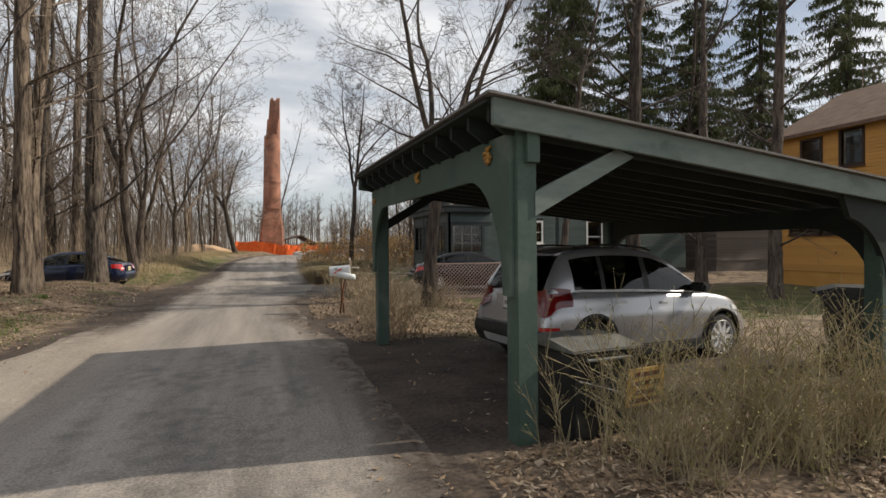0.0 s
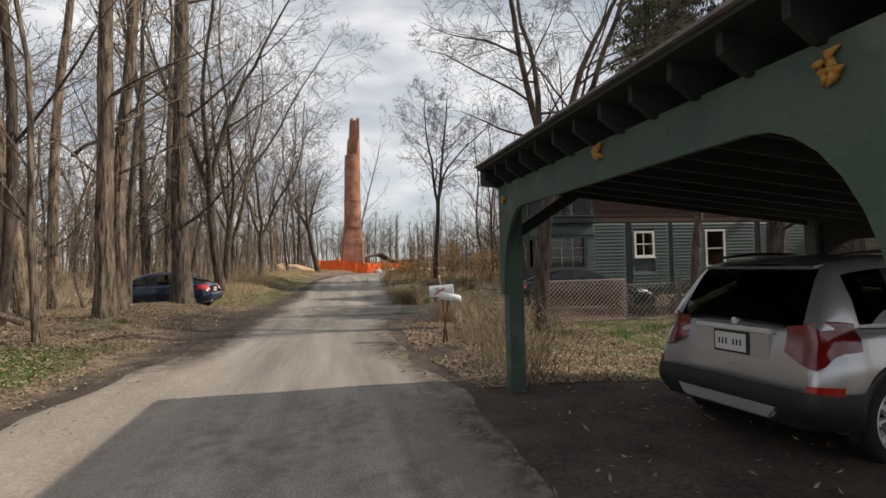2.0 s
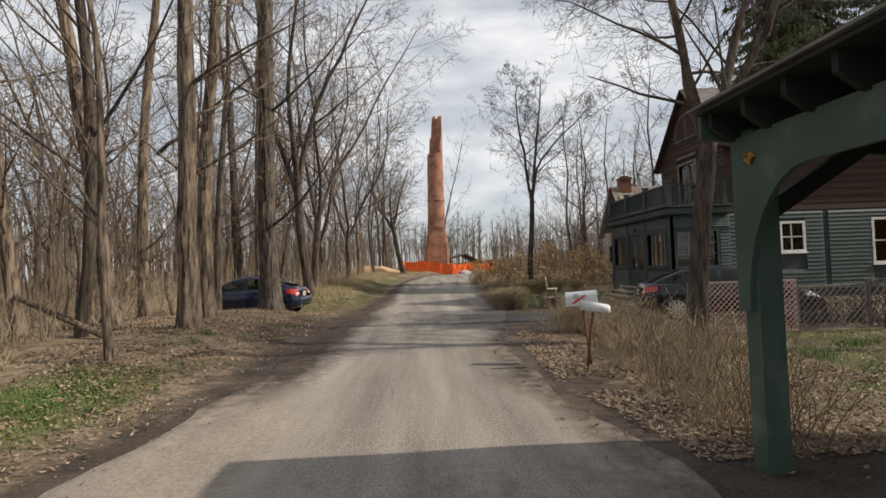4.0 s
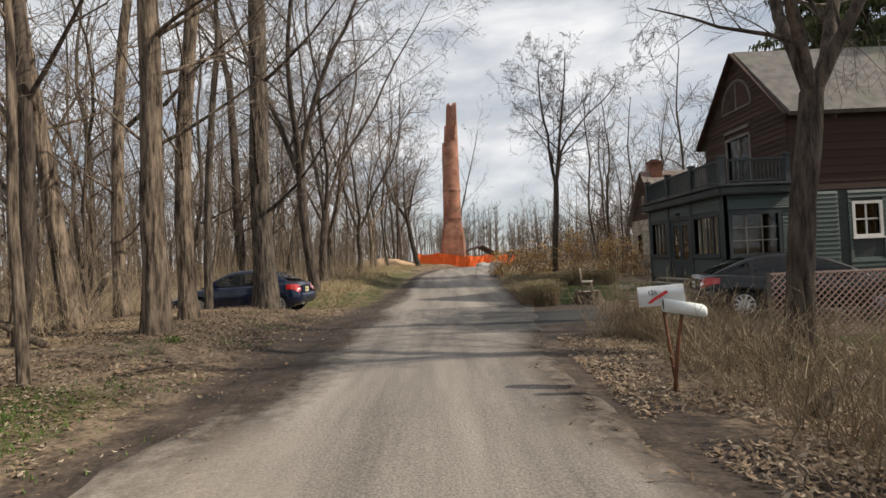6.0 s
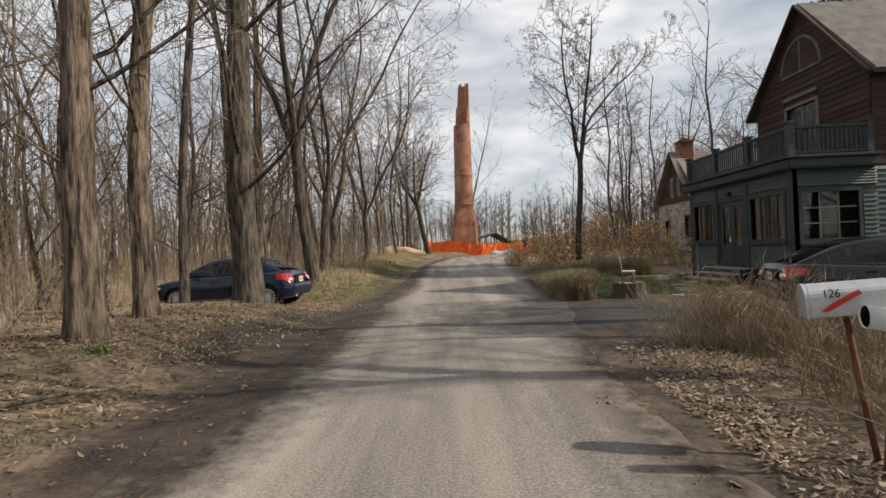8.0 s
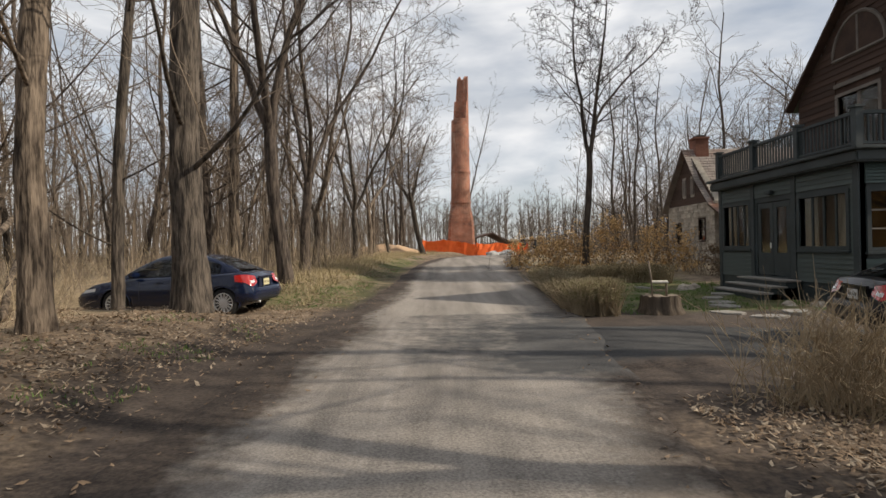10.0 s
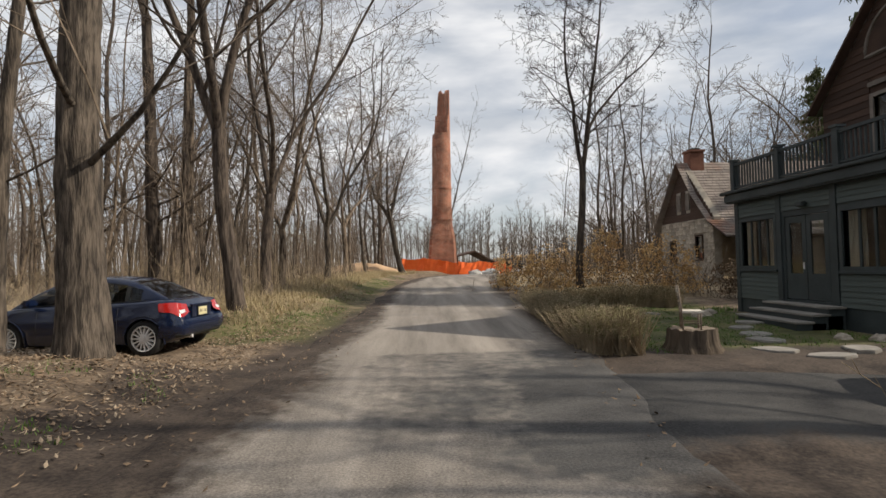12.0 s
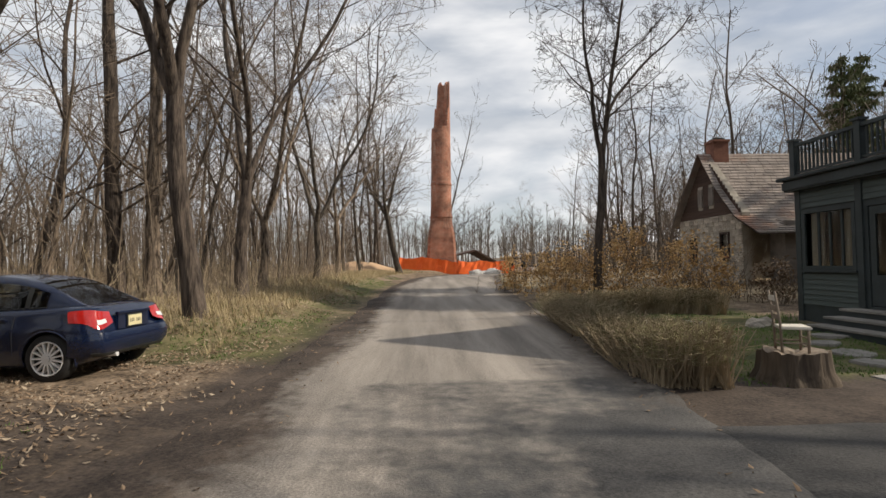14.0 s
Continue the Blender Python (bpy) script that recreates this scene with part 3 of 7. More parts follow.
def stand(x, y, turn=0, scale=1.0, tall=1.0):
    return pose(x, y, height(x, y), 0, 0, turn) @ Matrix.Diagonal((scale, scale, scale * tall, 1))


WOODS = "bare trees of the roadside wood"
TALL = ((11, 5, 4, 3), (0.36, 0.5, 0.48, 0.5), 0.75, 0.07, 0.07, 0.15, 0.005)
FORK = ((10, 6, 4, 3), (0.46, 0.52, 0.5, 0.5), 0.85, 0.03, 0.1, 0.1, 0.0065)
# the trees that stand at the lane, each placed singly: x, y, radius, height, seed, fork height, lean, look
for x, y, r, tall, seed, fork, lean, bark, words in (
        (-5.15, 15.75, 0.21, 18, 11, 0, (0.0, 0.0), "bark", "pale ridged bare trunk rising from leaf litter"),
        (-5.75, 18.25, 0.19, 18, 12, 0, (-0.01, 0.0), "bark", "pale furrowed bare trunk rising from leaf litter"),
        (-4.83, 20.75, 0.285, 22, 13, 0, (-0.01, 0.0), "bark_grey", "thick grey-brown bare trunk beside the parked saloon"),
        (-4.95, 27.1, 0.205, 15, 14, 4.7, (-0.085, 0.0), "bark_dark", "dark forked bare tree at the grassy verge"),
        (-5.7, 32.2, 0.19, 16, 15, 3.6, (0.04, 0.0), "bark_dark", "slender dark forked tree at the wood's edge"),
        (-4.95, 12.4, 0.075, 11, 16, 0, (-0.02, 0.0), "bark", "thin young bare tree beside the lane"),
        (-7.4, 16.9, 0.18, 16, 17, 0, (-0.12, 0.02), "bark", "leaning brown bare tree"),
        (-8.6, 15.6, 0.14, 15, 27, 0, (-0.15, 0.0), "bark", "leaning slender bare tree"),
        (-8.1, 19.7, 0.16, 17, 28, 0, (-0.04, 0.0), "bark", "pale slender bare tree among the brush"),
        (-10.0, 33.3, 0.25, 18, 18, 0, (-0.03, 0.0), "bark_dark", "dark straight bare tree behind the saloon"),
        (-9.0, 33.5, 0.24, 18, 19, 0, (0.05, 0.0), "bark", "pale straight bare tree behind the saloon"),
        (-6.9, 21.9, 0.12, 15, 20, 0, (0.0, 0.03), "bark_grey", "grey slender bare tree"),
        (-6.3, 36.5, 0.16, 15, 42, 2.6, (0.03, 0.0), "bark", "twin-stemmed bare tree at the wood's edge"),
        (-5.5, 43.0, 0.17, 14, 43, 3.0, (0.02, 0.0), "bark_grey", "forked bare tree spreading towards the lane"),
        (-5.4, 49.0, 0.17, 12, 24, 3.4, (0.0, 0.0), "bark", "forked bare tree spreading towards the lane"),
        (-1.9, 57.0, 0.24, 11, 21, 4.6, (-0.2, 0.0), "bark_grey", "leaning forked tree at the lane's bend")):
    tree = make_tree("roadside_tree", seed, r, tall, words, WOODS, bark, "twig_dark" if bark == "bark_dark" else "twig", FORK if fork else TALL, lean, pose(x, y, height(x, y)), fork, 3, ridged=r > 0.11)
    if seed == 12:
        part("dead_limb", Shape().tube([(-1.1, -0.32, 4.3), (-0.75, -0.3, 4.62), (-0.25, -0.28, 4.8), (0.15, -0.24, 5.25), (0.4, -0.1, 5.6), (0.7, 0.0, 6.3)], [0.055, 0.05, 0.045, 0.04, 0.03, 0.012], 7), MAT["bark_dark"], tree, "dark broken limb", smooth=True)

GROVE = ((12, 5, 3, 3), (0.33, 0.52, 0.5, 0.5), 0.8, 0.07, 0.085, 0.14, 0.007)
masters = [make_tree("woodland_tree", 100 + i, (0.14, 0.11, 0.16, 0.09, 0.12, 0.1)[i], (16, 14, 18, 12, 15, 13)[i], "bare slender woodland tree with fine upright twigs", WOODS, ("bark", "bark_grey", "bark_dark", "bark", "bark_grey", "bark")[i], ("twig", "twig", "twig_dark", "twig", "twig", "twig")[i],
                     GROVE, (0.03 * (i - 2.5), 0)) for i in range(6)]
LIGHT = ((11, 4, 3), (0.34, 0.55, 0.6), 0.85, 0.05, 0.11, 0.12, 0.012)
light = [make_tree("far_tree", 140 + i, (0.14, 0.11, 0.16, 0.1)[i], (16, 14, 18, 13)[i], "slender bare tree deeper in the wood", WOODS, ("bark", "bark_grey", "bark_dark", "bark")[i], "twig", LIGHT, (0.02 * (i - 1.5), 0), stand_far) for i, stand_far in enumerate([pose(-24, 12, 0), pose(-21, 34, 0.4), pose(-26, 48, 0.5), pose(-19, 61, 0.5)])]
rng = random.Random(5)
placed = [(-5.15, 15.75), (-5.75, 18.25), (-4.95, 20.75), (-4.95, 27.1), (-5.7, 32.2), (-4.95, 12.4), (-7.4, 16.9), (-10.0, 33.3), (-9.0, 33.5), (-8.1, 19.7), (-6.3, 36.5), (-5.3, 43.0), (-5.4, 49.0)]
wood_spots = []
while len(wood_spots) < 128:
    y = 3 + 82 * rng.random()
    x = along(ROAD_L, min(y, 58)) - 4.2 - 27 * rng.random() ** 1.6
    if x > -9.3 and 21.5 < y < 26 or -0.52 < (x + 0.15) / (y - 12) < -0.36 and 20 < y < 33:
        continue
    if min((x - a) ** 2 + (y - b) ** 2 for a, b in placed) < 1.25 ** 2:
        continue
    placed.append((x, y))
    wood_spots.append((x, y))
for i, (x, y) in enumerate(wood_spots):
    m = stand(x, y, rng.uniform(0, 360), rng.uniform(0.7, 1.2), rng.uniform(0.9, 1.15)) @ pose(0, 0, 0, rng.gauss(0, 4.5), rng.gauss(0, 4.5), 0)
    if i < 6:
        masters[i].matrix_basis = m
    else:
        copy_thing(masters[i % 6] if x > -12.5 and y < 46 else light[i % 4], m)

make_tree("yard_tree", 33, 0.18, 11.5, "dark spreading bare tree with arching limbs in the yard", "", "bark_dark", "twig_dark", ((9, 7, 7, 4), (0.42, 0.55, 0.5, 0.5), 0.85, -0.02, 0.1, 0.1), (0.1, 0), pose(4.98, 13.75, height(5.0, 13.7)), 3.9, 4)
make_tree("lone_tree", 47, 0.155, 12, "bare slender tree with open crown among ochre bushes", "", "bark_dark", "twig_dark", ((10, 6, 5, 4), (0.46, 0.52, 0.5, 0.5), 0.95, 0.03, 0.11, 0.08, 0.007), (0.04, 0), pose(6.25, 34.9, height(6.25, 34.9)), 5.2, 3, open_=0.34)
for i, (x, y, sc) in enumerate([(9.0, 47, 0.7), (3.0, 82, 0.9), (13, 84, 0.9), (-3, 84, 1.0), (22, 58, 0.9), (19, 52, 0.9), (26, 34, 1.0), (28, 29, 1.0), (31, 20, 1.1)]):
    copy_thing(masters[(i + 1) % 6], stand(x, y, 40 * i, sc, 1.0))
for x, y, r, tall, seed in ((10.3, 15.35, 0.125, 12, 71), (14.2, 16.6, 0.3, 17, 72), (18.5, 17.5, 0.22, 16, 73), (16.0, 12.0, 0.2, 15, 74)):
    make_tree("yard_tree", seed, r, tall, "tall dark bare tree in the yard beside the lattice fence", "", "bark_dark", "twig_dark", ((12, 6, 4, 3), (0.36, 0.5, 0.5, 0.5), 0.85, 0.04, 0.08, 0.3), (0.02, 0), pose(x, y, height(x, y)), 0, 3, ridged=r > 0.12)
hill = random.Random(8)
for i in range(120):
    y = hill.uniform(48, 90)
    x = hill.uniform(15, 60)
    if x < along(ROAD_R, y) + 6:
        x = along(ROAD_R, y) + 6 + hill.uniform(0, 20)
    copy_thing(light[i % 4], stand(x, y, hill.uniform(0, 360), hill.uniform(0.75, 1.05), 1.0))
for i in range(36):
    copy_thing(light[i % 4], stand(hill.uniform(26, 55), hill.uniform(33, 48), hill.uniform(0, 360), hill.uniform(0.75, 1.1), 1.0))


def far_woods():
    """The woods that close the view, past telling single trees apart."""
    r = random.Random(12)
    s = Shape()
    for i in range(1500):
        k = r.random()
        if k < 0.4:
            x, y = r.uniform(-60, 60), r.uniform(92, 150)
        elif k < 0.7:
            x, y = r.uniform(-75, -34), r.uniform(-5, 110)
        else:
            x, y = r.uniform(42, 85), r.uniform(5, 110)
        z = height(x, y) - 0.3
        h = r.uniform(7, 14) if k >= 0.4 else r.uniform(6, 11)
        lx, ly = r.gauss(0, 0.5), r.gauss(0, 0.5)
        top = Vector((x + lx, y + ly, z + h))
        s.tube([(x, y, z), (x + lx * 0.4, y + ly * 0.4, z + h * 0.5), tuple(top)], [r.uniform(0.07, 0.15), 0.07, 0.015], 3, False)
        for j in range(9):
            f = r.uniform(0.3, 0.95)
            a = r.uniform(0, 6.28)
            l = r.uniform(0.8, 2.6) * (1.2 - f)
            o = Vector((x, y, z)).lerp(top, f)
            e = o + Vector((math.cos(a) * l, math.sin(a) * l, l * 1.1))
            s.tube([tuple(o), tuple(e)], [0.04, 0.016], 3, False)
            for q in range(2):
                g = o.lerp(e, r.uniform(0.4, 0.9))
                s.tube([tuple(g), tuple(g + Vector((r.gauss(0, 0.5), r.gauss(0, 0.5), r.uniform(0.3, 0.9))))], [0.026, 0.012], 3, False)
    tagged(part("far_woods", s, MAT["far_wood"]), "distant bare grey-brown woodland closing the view", "woods", kind="stuff")


far_woods()


def saplings(label, seed, n, spot):
    """Thin young trees, too many to count, that fill the wood between the trunks."""
    r, s = random.Random(seed), Shape()
    for i in range(n):
        x, y = spot(r)
        z, h = height(x, y) - 0.2, r.uniform(2.5, 8)
        w = r.uniform(0.014, 0.04)
        lx, ly = r.gauss(0, 0.09) * h, r.gauss(0, 0.09) * h
        pts = [Vector((x, y, z)), Vector((x + lx * 0.3 + r.gauss(0, 0.1), y + ly * 0.3, z + h * 0.4)), Vector((x + lx * 0.7, y + ly * 0.7 + r.gauss(0, 0.1), z + h * 0.72)), Vector((x + lx, y + ly, z + h))]
        s.tube(pts, [w, w * 0.8, w * 0.5, 0.005], 3, False)
        for j in range(7):
            k = r.choice((0, 1, 1, 2, 2))
            o = pts[k].lerp(pts[k + 1], r.random())
            a, l = r.uniform(0, 6.28), r.uniform(0.3, 1.5)
            e = o + Vector((math.cos(a) * l * 0.7, math.sin(a) * l * 0.7, l * r.uniform(0.3, 1.0)))
            s.tube([o, e], [w * 0.35, 0.004], 3, False)
            s.tube([o.lerp(e, 0.5), o.lerp(e, 0.5) + Vector((r.gauss(0, 0.25), r.gauss(0, 0.25), r.uniform(0.1, 0.5)))], [w * 0.2, 0.003], 3, False)
    tagged(part("saplings", s, MAT["twig"]), label, "saplings", kind="stuff")


def left_wood(r):
    y = r.uniform(8, 82)
    x = along(ROAD_L, min(y, 58)) - 4.6 - 26 * r.random() ** 1.25
    return (x, y) if not (x > -10 and 18 < y < 29) else (x - 6, y)


def right_wood(r):
    y = r.uniform(46, 95)
    return along(ROAD_R, y) + 5 + 45 * r.random(), y


saplings("thin grey-brown saplings crowding the roadside wood", 91, 1100, left_wood)
saplings("thin grey-brown saplings on the wooded slope", 92, 700, right_wood)


def spruce(seed, tall, at, label):
    rng = random.Random(seed)
    wood, leaves = Shape(), Shape()
    wood.tube([(0, 0, -0.3), (0, 0, tall * 0.5), (0, 0, tall)], [0.3, 0.18, 0.03], 8)
    n = int(tall * 9)
    for k in range(n):
        z = tall * (0.14 + 0.85 * (k / n))
        reach = (1 - z / tall) ** 0.7 * min(tall * 0.2, 4.2) * rng.uniform(0.5, 1.2) + 0.3
        a = rng.uniform(0, 6.283)
        d = Vector((math.cos(a), math.sin(a), 0))
        tip = Vector((0, 0, z)) + d * reach + Vector((0, 0, -reach * rng.uniform(0.1, 0.4)))
        wood.tube([(0, 0, z), tuple(tip)], [0.03, 0.008], 3, False)
        for j in range(int(20 + reach * 34)):
            f = rng.uniform(0.12, 1.0)
            c = Vector((0, 0, z)).lerp(tip, f) + Vector((rng.gauss(0, 0.14), rng.gauss(0, 0.14), rng.gauss(0, 0.05)))
            l = rng.uniform(0.2, 0.5)
            e = c + Vector((rng.gauss(0, 0.4), rng.gauss(0, 0.4), -0.9)).normalized() * l
            s = Vector((rng.gauss(0, 1), rng.gauss(0, 1), 0)).normalized() * rng.uniform(0.03, 0.07)
            leaves.add([tuple(c - s), tuple(c + s), tuple(e)], [(0, 1, 2)])
    t = thing("spruce_tree", label, "tree", "dark spruces behind the carport", at=at)
    part("trunk", wood, MAT["bark_dark"], t, smooth=True)
    part("crown", leaves, MAT["needle"], t, "drooping dark green needles", kind="stuff")
    return t


for i, (x, y, tall) in enumerate([(19.3, 31.5, 23), (21.5, 32, 26), (25.5, 30.5, 27), (29.5, 29, 25), (24, 36, 27), (35.5, 29, 26), (35, 22.5, 24), (29, 51, 15), (33, 54, 16)]):
    spruce(60 + i, tall, pose(x, y, height(x, y), 0, 0, 70 * i), "tall dark green spruce with drooping boughs")

# ---- carport ----
def roof_z(x):
    """The underside of the carport's roof."""
    return 2.545 - 0.105 * (x - 2.1)


def arch_outline(y0, y1, top, low, foot):
    """A beam with rounded knees at both ends, in (y, z)."""
    out = [(y0, foot), (y0, top), (y1, top), (y1, foot)]
    k = 0.62
    for i in range(9):
        a = math.pi / 2 * i / 8
        out.append((y1 - 0.13 - k * (1 - math.cos(a)), foot + (low - foot) * math.sin(a)))
    for i in range(9):
        a = math.pi / 2 * (1 - i / 8)
        out.append((y0 + 0.13 + k * 1.1 * (1 - math.cos(a)), foot + (low - foot) * math.sin(a)))
    return out


SKEW = Matrix.Translation((2.57, 3.2, 0)) @ Matrix.Rotation(radians(1.9), 4, "Z") @ Matrix.Translation((-2.57, -3.2, 0))


def build_carport():
    c = thing("carport", "dark green wooden carport with arched beams and sloping roof", "carport")
    y0, y1, xl, xr = 3.2, 7.72, 2.57, 6.95
    c.matrix_basis = SKEW
    for x, y in ((xl, y0), (xl, y1), (xr, y0), (xr, y1)):
        part("post", Shape().box(x - 0.09, y - 0.09, height(x, y) - 0.1, x + 0.09, y + 0.09, roof_z(x) - 0.02), MAT["green_paint"], c, bevel=0.008)
    part("arched_beam", Shape().prism(arch_outline(y0 - 0.05, y1 + 0.1, roof_z(2.45) - 0.08, 2.13, 1.15), "x", 2.44, 2.479), MAT["green_paint"], c, fix=True)
    # far beam, rafters, rear braces and deck get the green with shade painted in
    part("arched_beam", Shape().prism(arch_outline(y0 - 0.05, y1 + 0.1, roof_z(xr) - 0.08, 1.72, 1.1), "x", xr - 0.02, xr + 0.05), MAT["green_shaded"], c, fix=True)
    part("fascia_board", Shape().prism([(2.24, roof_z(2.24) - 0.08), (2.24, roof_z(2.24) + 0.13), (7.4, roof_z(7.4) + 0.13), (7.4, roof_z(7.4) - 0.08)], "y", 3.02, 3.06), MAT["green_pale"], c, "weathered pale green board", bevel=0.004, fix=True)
    part("fascia_board", Shape().prism([(2.24, roof_z(2.24) - 0.08), (2.24, roof_z(2.24) + 0.13), (7.4, roof_z(7.4) + 0.13), (7.4, roof_z(7.4) - 0.08)], "y", 7.86, 7.90), MAT["green_paint"], c, fix=True)
    for i in range(13):
        y = 3.13 + 0.385 * i
        part("rafter", Shape().prism([(2.26, roof_z(2.26) - 0.02), (2.26, roof_z(2.26) + 0.09), (7.35, roof_z(7.35) + 0.09), (7.35, roof_z(7.35) - 0.1), (2.4, roof_z(2.4) - 0.1)], "y", y, y + 0.045), MAT["green_shaded"], c, fix=True)
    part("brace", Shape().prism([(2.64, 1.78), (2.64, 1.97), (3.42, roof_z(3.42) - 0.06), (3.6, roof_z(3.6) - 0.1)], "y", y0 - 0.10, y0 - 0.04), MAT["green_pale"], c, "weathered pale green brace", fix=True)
    out = [(xr - 0.02, 1.1), (xr - 0.02, roof_z(xr)), (xr - 0.75, roof_z(xr - 0.75))] + [(xr - 0.75 + 0.73 * math.sin(math.pi / 2 * i / 8) , 1.1 + 0.72 * math.cos(math.pi / 2 * i / 8)) for i in range(1, 8)]
    part("brace", Shape().prism(out, "y", y0 - 0.1, y0 - 0.04), MAT["green_shaded"], c, fix=True)
    part("brace", Shape().prism([(2.55, 1.75), (2.55, 1.9), (3.3, roof_z(3.3) - 0.06), (3.45, roof_z(3.45) - 0.1)], "y", y1 - 0.05, y1 + 0.02), MAT["green_shaded"], c, fix=True)
    part("roof_deck", Shape().prism([(2.2, roof_z(2.2) + 0.09), (2.2, roof_z(2.2) + 0.115), (7.45, roof_z(7.45) + 0.115), (7.45, roof_z(7.45) + 0.09)], "y", 3.0615, 7.855), MAT["green_shaded"], c, fix=True)
    part("roof_covering", Shape().prism([(2.18, roof_z(2.18) + 0.135), (2.18, roof_z(2.18) + 0.155), (7.48, roof_z(7.48) + 0.155), (7.48, roof_z(7.48) + 0.135)], "y", 2.97, 7.95), MAT["shingle"], c, "worn dark shingle roof", fix=True)
    part("ledge_block", Shape().box(xl - 0.02, y0 - 0.14, roof_z(xl) - 0.3, xl + 0.09, y0 - 0.092, roof_z(xl) - 0.08), MAT["green_paint"], c)


build_carport()


def ornament(y, z, s):
    rng = random.Random(int(y * 10))
    sh = Shape()
    for k in range(9):
        a, l = rng.uniform(0, 6.28), rng.uniform(0.04, 0.1) * s
        c = (2.43, y + rng.uniform(-0.05, 0.05) * s, z + rng.uniform(-0.05, 0.05) * s)
        sh.tube([c, (2.417, c[1] + l * 0.5 * math.cos(a), c[2] + l * 0.5 * math.sin(a)), (2.431, c[1] + l * math.cos(a + 0.5), c[2] + l * math.sin(a + 0.5))], [0.02 * s, 0.028 * s, 0.008 * s], 6)
    ob = part("wall_ornament", sh, MAT["gold"], None, smooth=True)
    ob.matrix_basis = SKEW
    tagged(ob, "gilt leaf-shaped ornament fixed to the green beam", "ornament", "gilt ornaments on the carport beam")


for y, z, s in ((3.5, 2.30, 0.8), (5.42, 2.34, 0.8), (7.6, 2.25, 0.55)):
    ornament(y, z, s)


# ---- cars ----
def cut_with(ob, cutters):
    """Cut the cutters out of ob for good."""
    for k in cutters:
        m = ob.modifiers.new("cut", "BOOLEAN")
        m.operation, m.object, m.solver = "DIFFERENCE", k, "EXACT"
    bpy.context.view_layer.update()
    ev = ob.evaluated_get(bpy.context.evaluated_depsgraph_get())
    me = bpy.data.meshes.new_from_object(ev)
    ob.modifiers.clear()
    ob.data = me
    for k in cutters:
        bpy.data.objects.remove(k)


def weld(shape, name, mat, smooth=True, sub=0):
    me = shape.mesh(name, mat, smooth)
    bm = bmesh.new()
    bm.from_mesh(me)
    bmesh.ops.remove_doubles(bm, verts=bm.verts, dist=0.0005)
    bmesh.ops.recalc_face_normals(bm, faces=bm.faces)
    if sub:
        bmesh.ops.subdivide_edges(bm, edges=bm.edges, cuts=1, use_grid_fill=True, smooth=0.7)
    bm.to_mesh(me)
    bm.free()
    if smooth:
        me.polygons.foreach_set("use_smooth", [True] * len(me.polygons))
    return me


def wheel(car, x, y, r, w, spokes, mat):
    t = new("wheel")
    t.parent = car
    side = 1 if y > 0 else -1
    t.location = (x, y, r)
    ty, rim = Shape(), Shape()
    prof = [(r * 0.70, -w / 2), (r * 0.93, -w / 2), (r, -w * 0.34), (r, w * 0.34), (r * 0.93, w / 2), (r * 0.70, w / 2)]
    rows = [[(math.cos(a) * p, q, math.sin(a) * p) for p, q in prof] for a in [2 * math.pi * i / 28 for i in range(29)]]
    ty.grid(rows)
    ob = new("tyre", weld(ty, "tyre", MAT["rubber"]))
    ob.parent = t
    f = side * w * 0.40
    prof = [(r * 0.71, side * w * 0.5), (r * 0.66, side * w * 0.46), (r * 0.62, side * w * 0.1), (r * 0.1, -side * w * 0.1)]
    rows = [[(math.cos(a) * p, q, math.sin(a) * p) for p, q in prof] for a in [2 * math.pi * i / 28 for i in range(29)]]
    well = Shape().grid(rows)
    ob = new("hub_well", weld(well, "hub_well", MAT["plastic"]))
    ob.parent = t
    lip = [(r * 0.715, side * w * 0.5), (r * 0.70, side * w * 0.53), (r * 0.655, side * w * 0.50), (r * 0.645, side * w * 0.3)]
    rim.grid([[(math.cos(a) * p, q, math.sin(a) * p) for p, q in lip] for a in [2 * math.pi * i / 28 for i in range(29)]])
    for k in range(spokes):
        a = 2 * math.pi * k / spokes
        d, e = Vector((math.cos(a), 0, math.sin(a))), Vector((-math.sin(a), 0, math.cos(a)))
        b = 0.017 if spokes > 12 else 0.034
        c = [d * r * 0.1 - e * b * 0.9, d * r * 0.1 + e * b * 0.9, d * r * 0.68 + e * b * 0.6, d * r * 0.68 - e * b * 0.6]
        rim.add([tuple(p + Vector((0, f + side * 0.02, 0))) for p in c] + [tuple(p + Vector((0, f - side * 0.03, 0))) for p in c], [(0, 1, 2, 3), (7, 6, 5, 4), (0, 4, 5, 1), (1, 5, 6, 2), (2, 6, 7, 3), (3, 7, 4, 0)])
    rim.tube([(0, f - side * 0.03, 0), (0, f + side * 0.03, 0)], [r * 0.15, r * 0.13], 14)
    ob = new("rim", weld(rim, "rim", MAT[mat], False))
    ob.parent = t


SIDE = [(0.0, 0.90), (0.06, 0.955), (0.25, 0.985), (0.5, 1.0), (0.68, 0.995), (0.74, 0.972), (0.88, 0.95), (0.96, 0.925), (1.0, 0.885)]


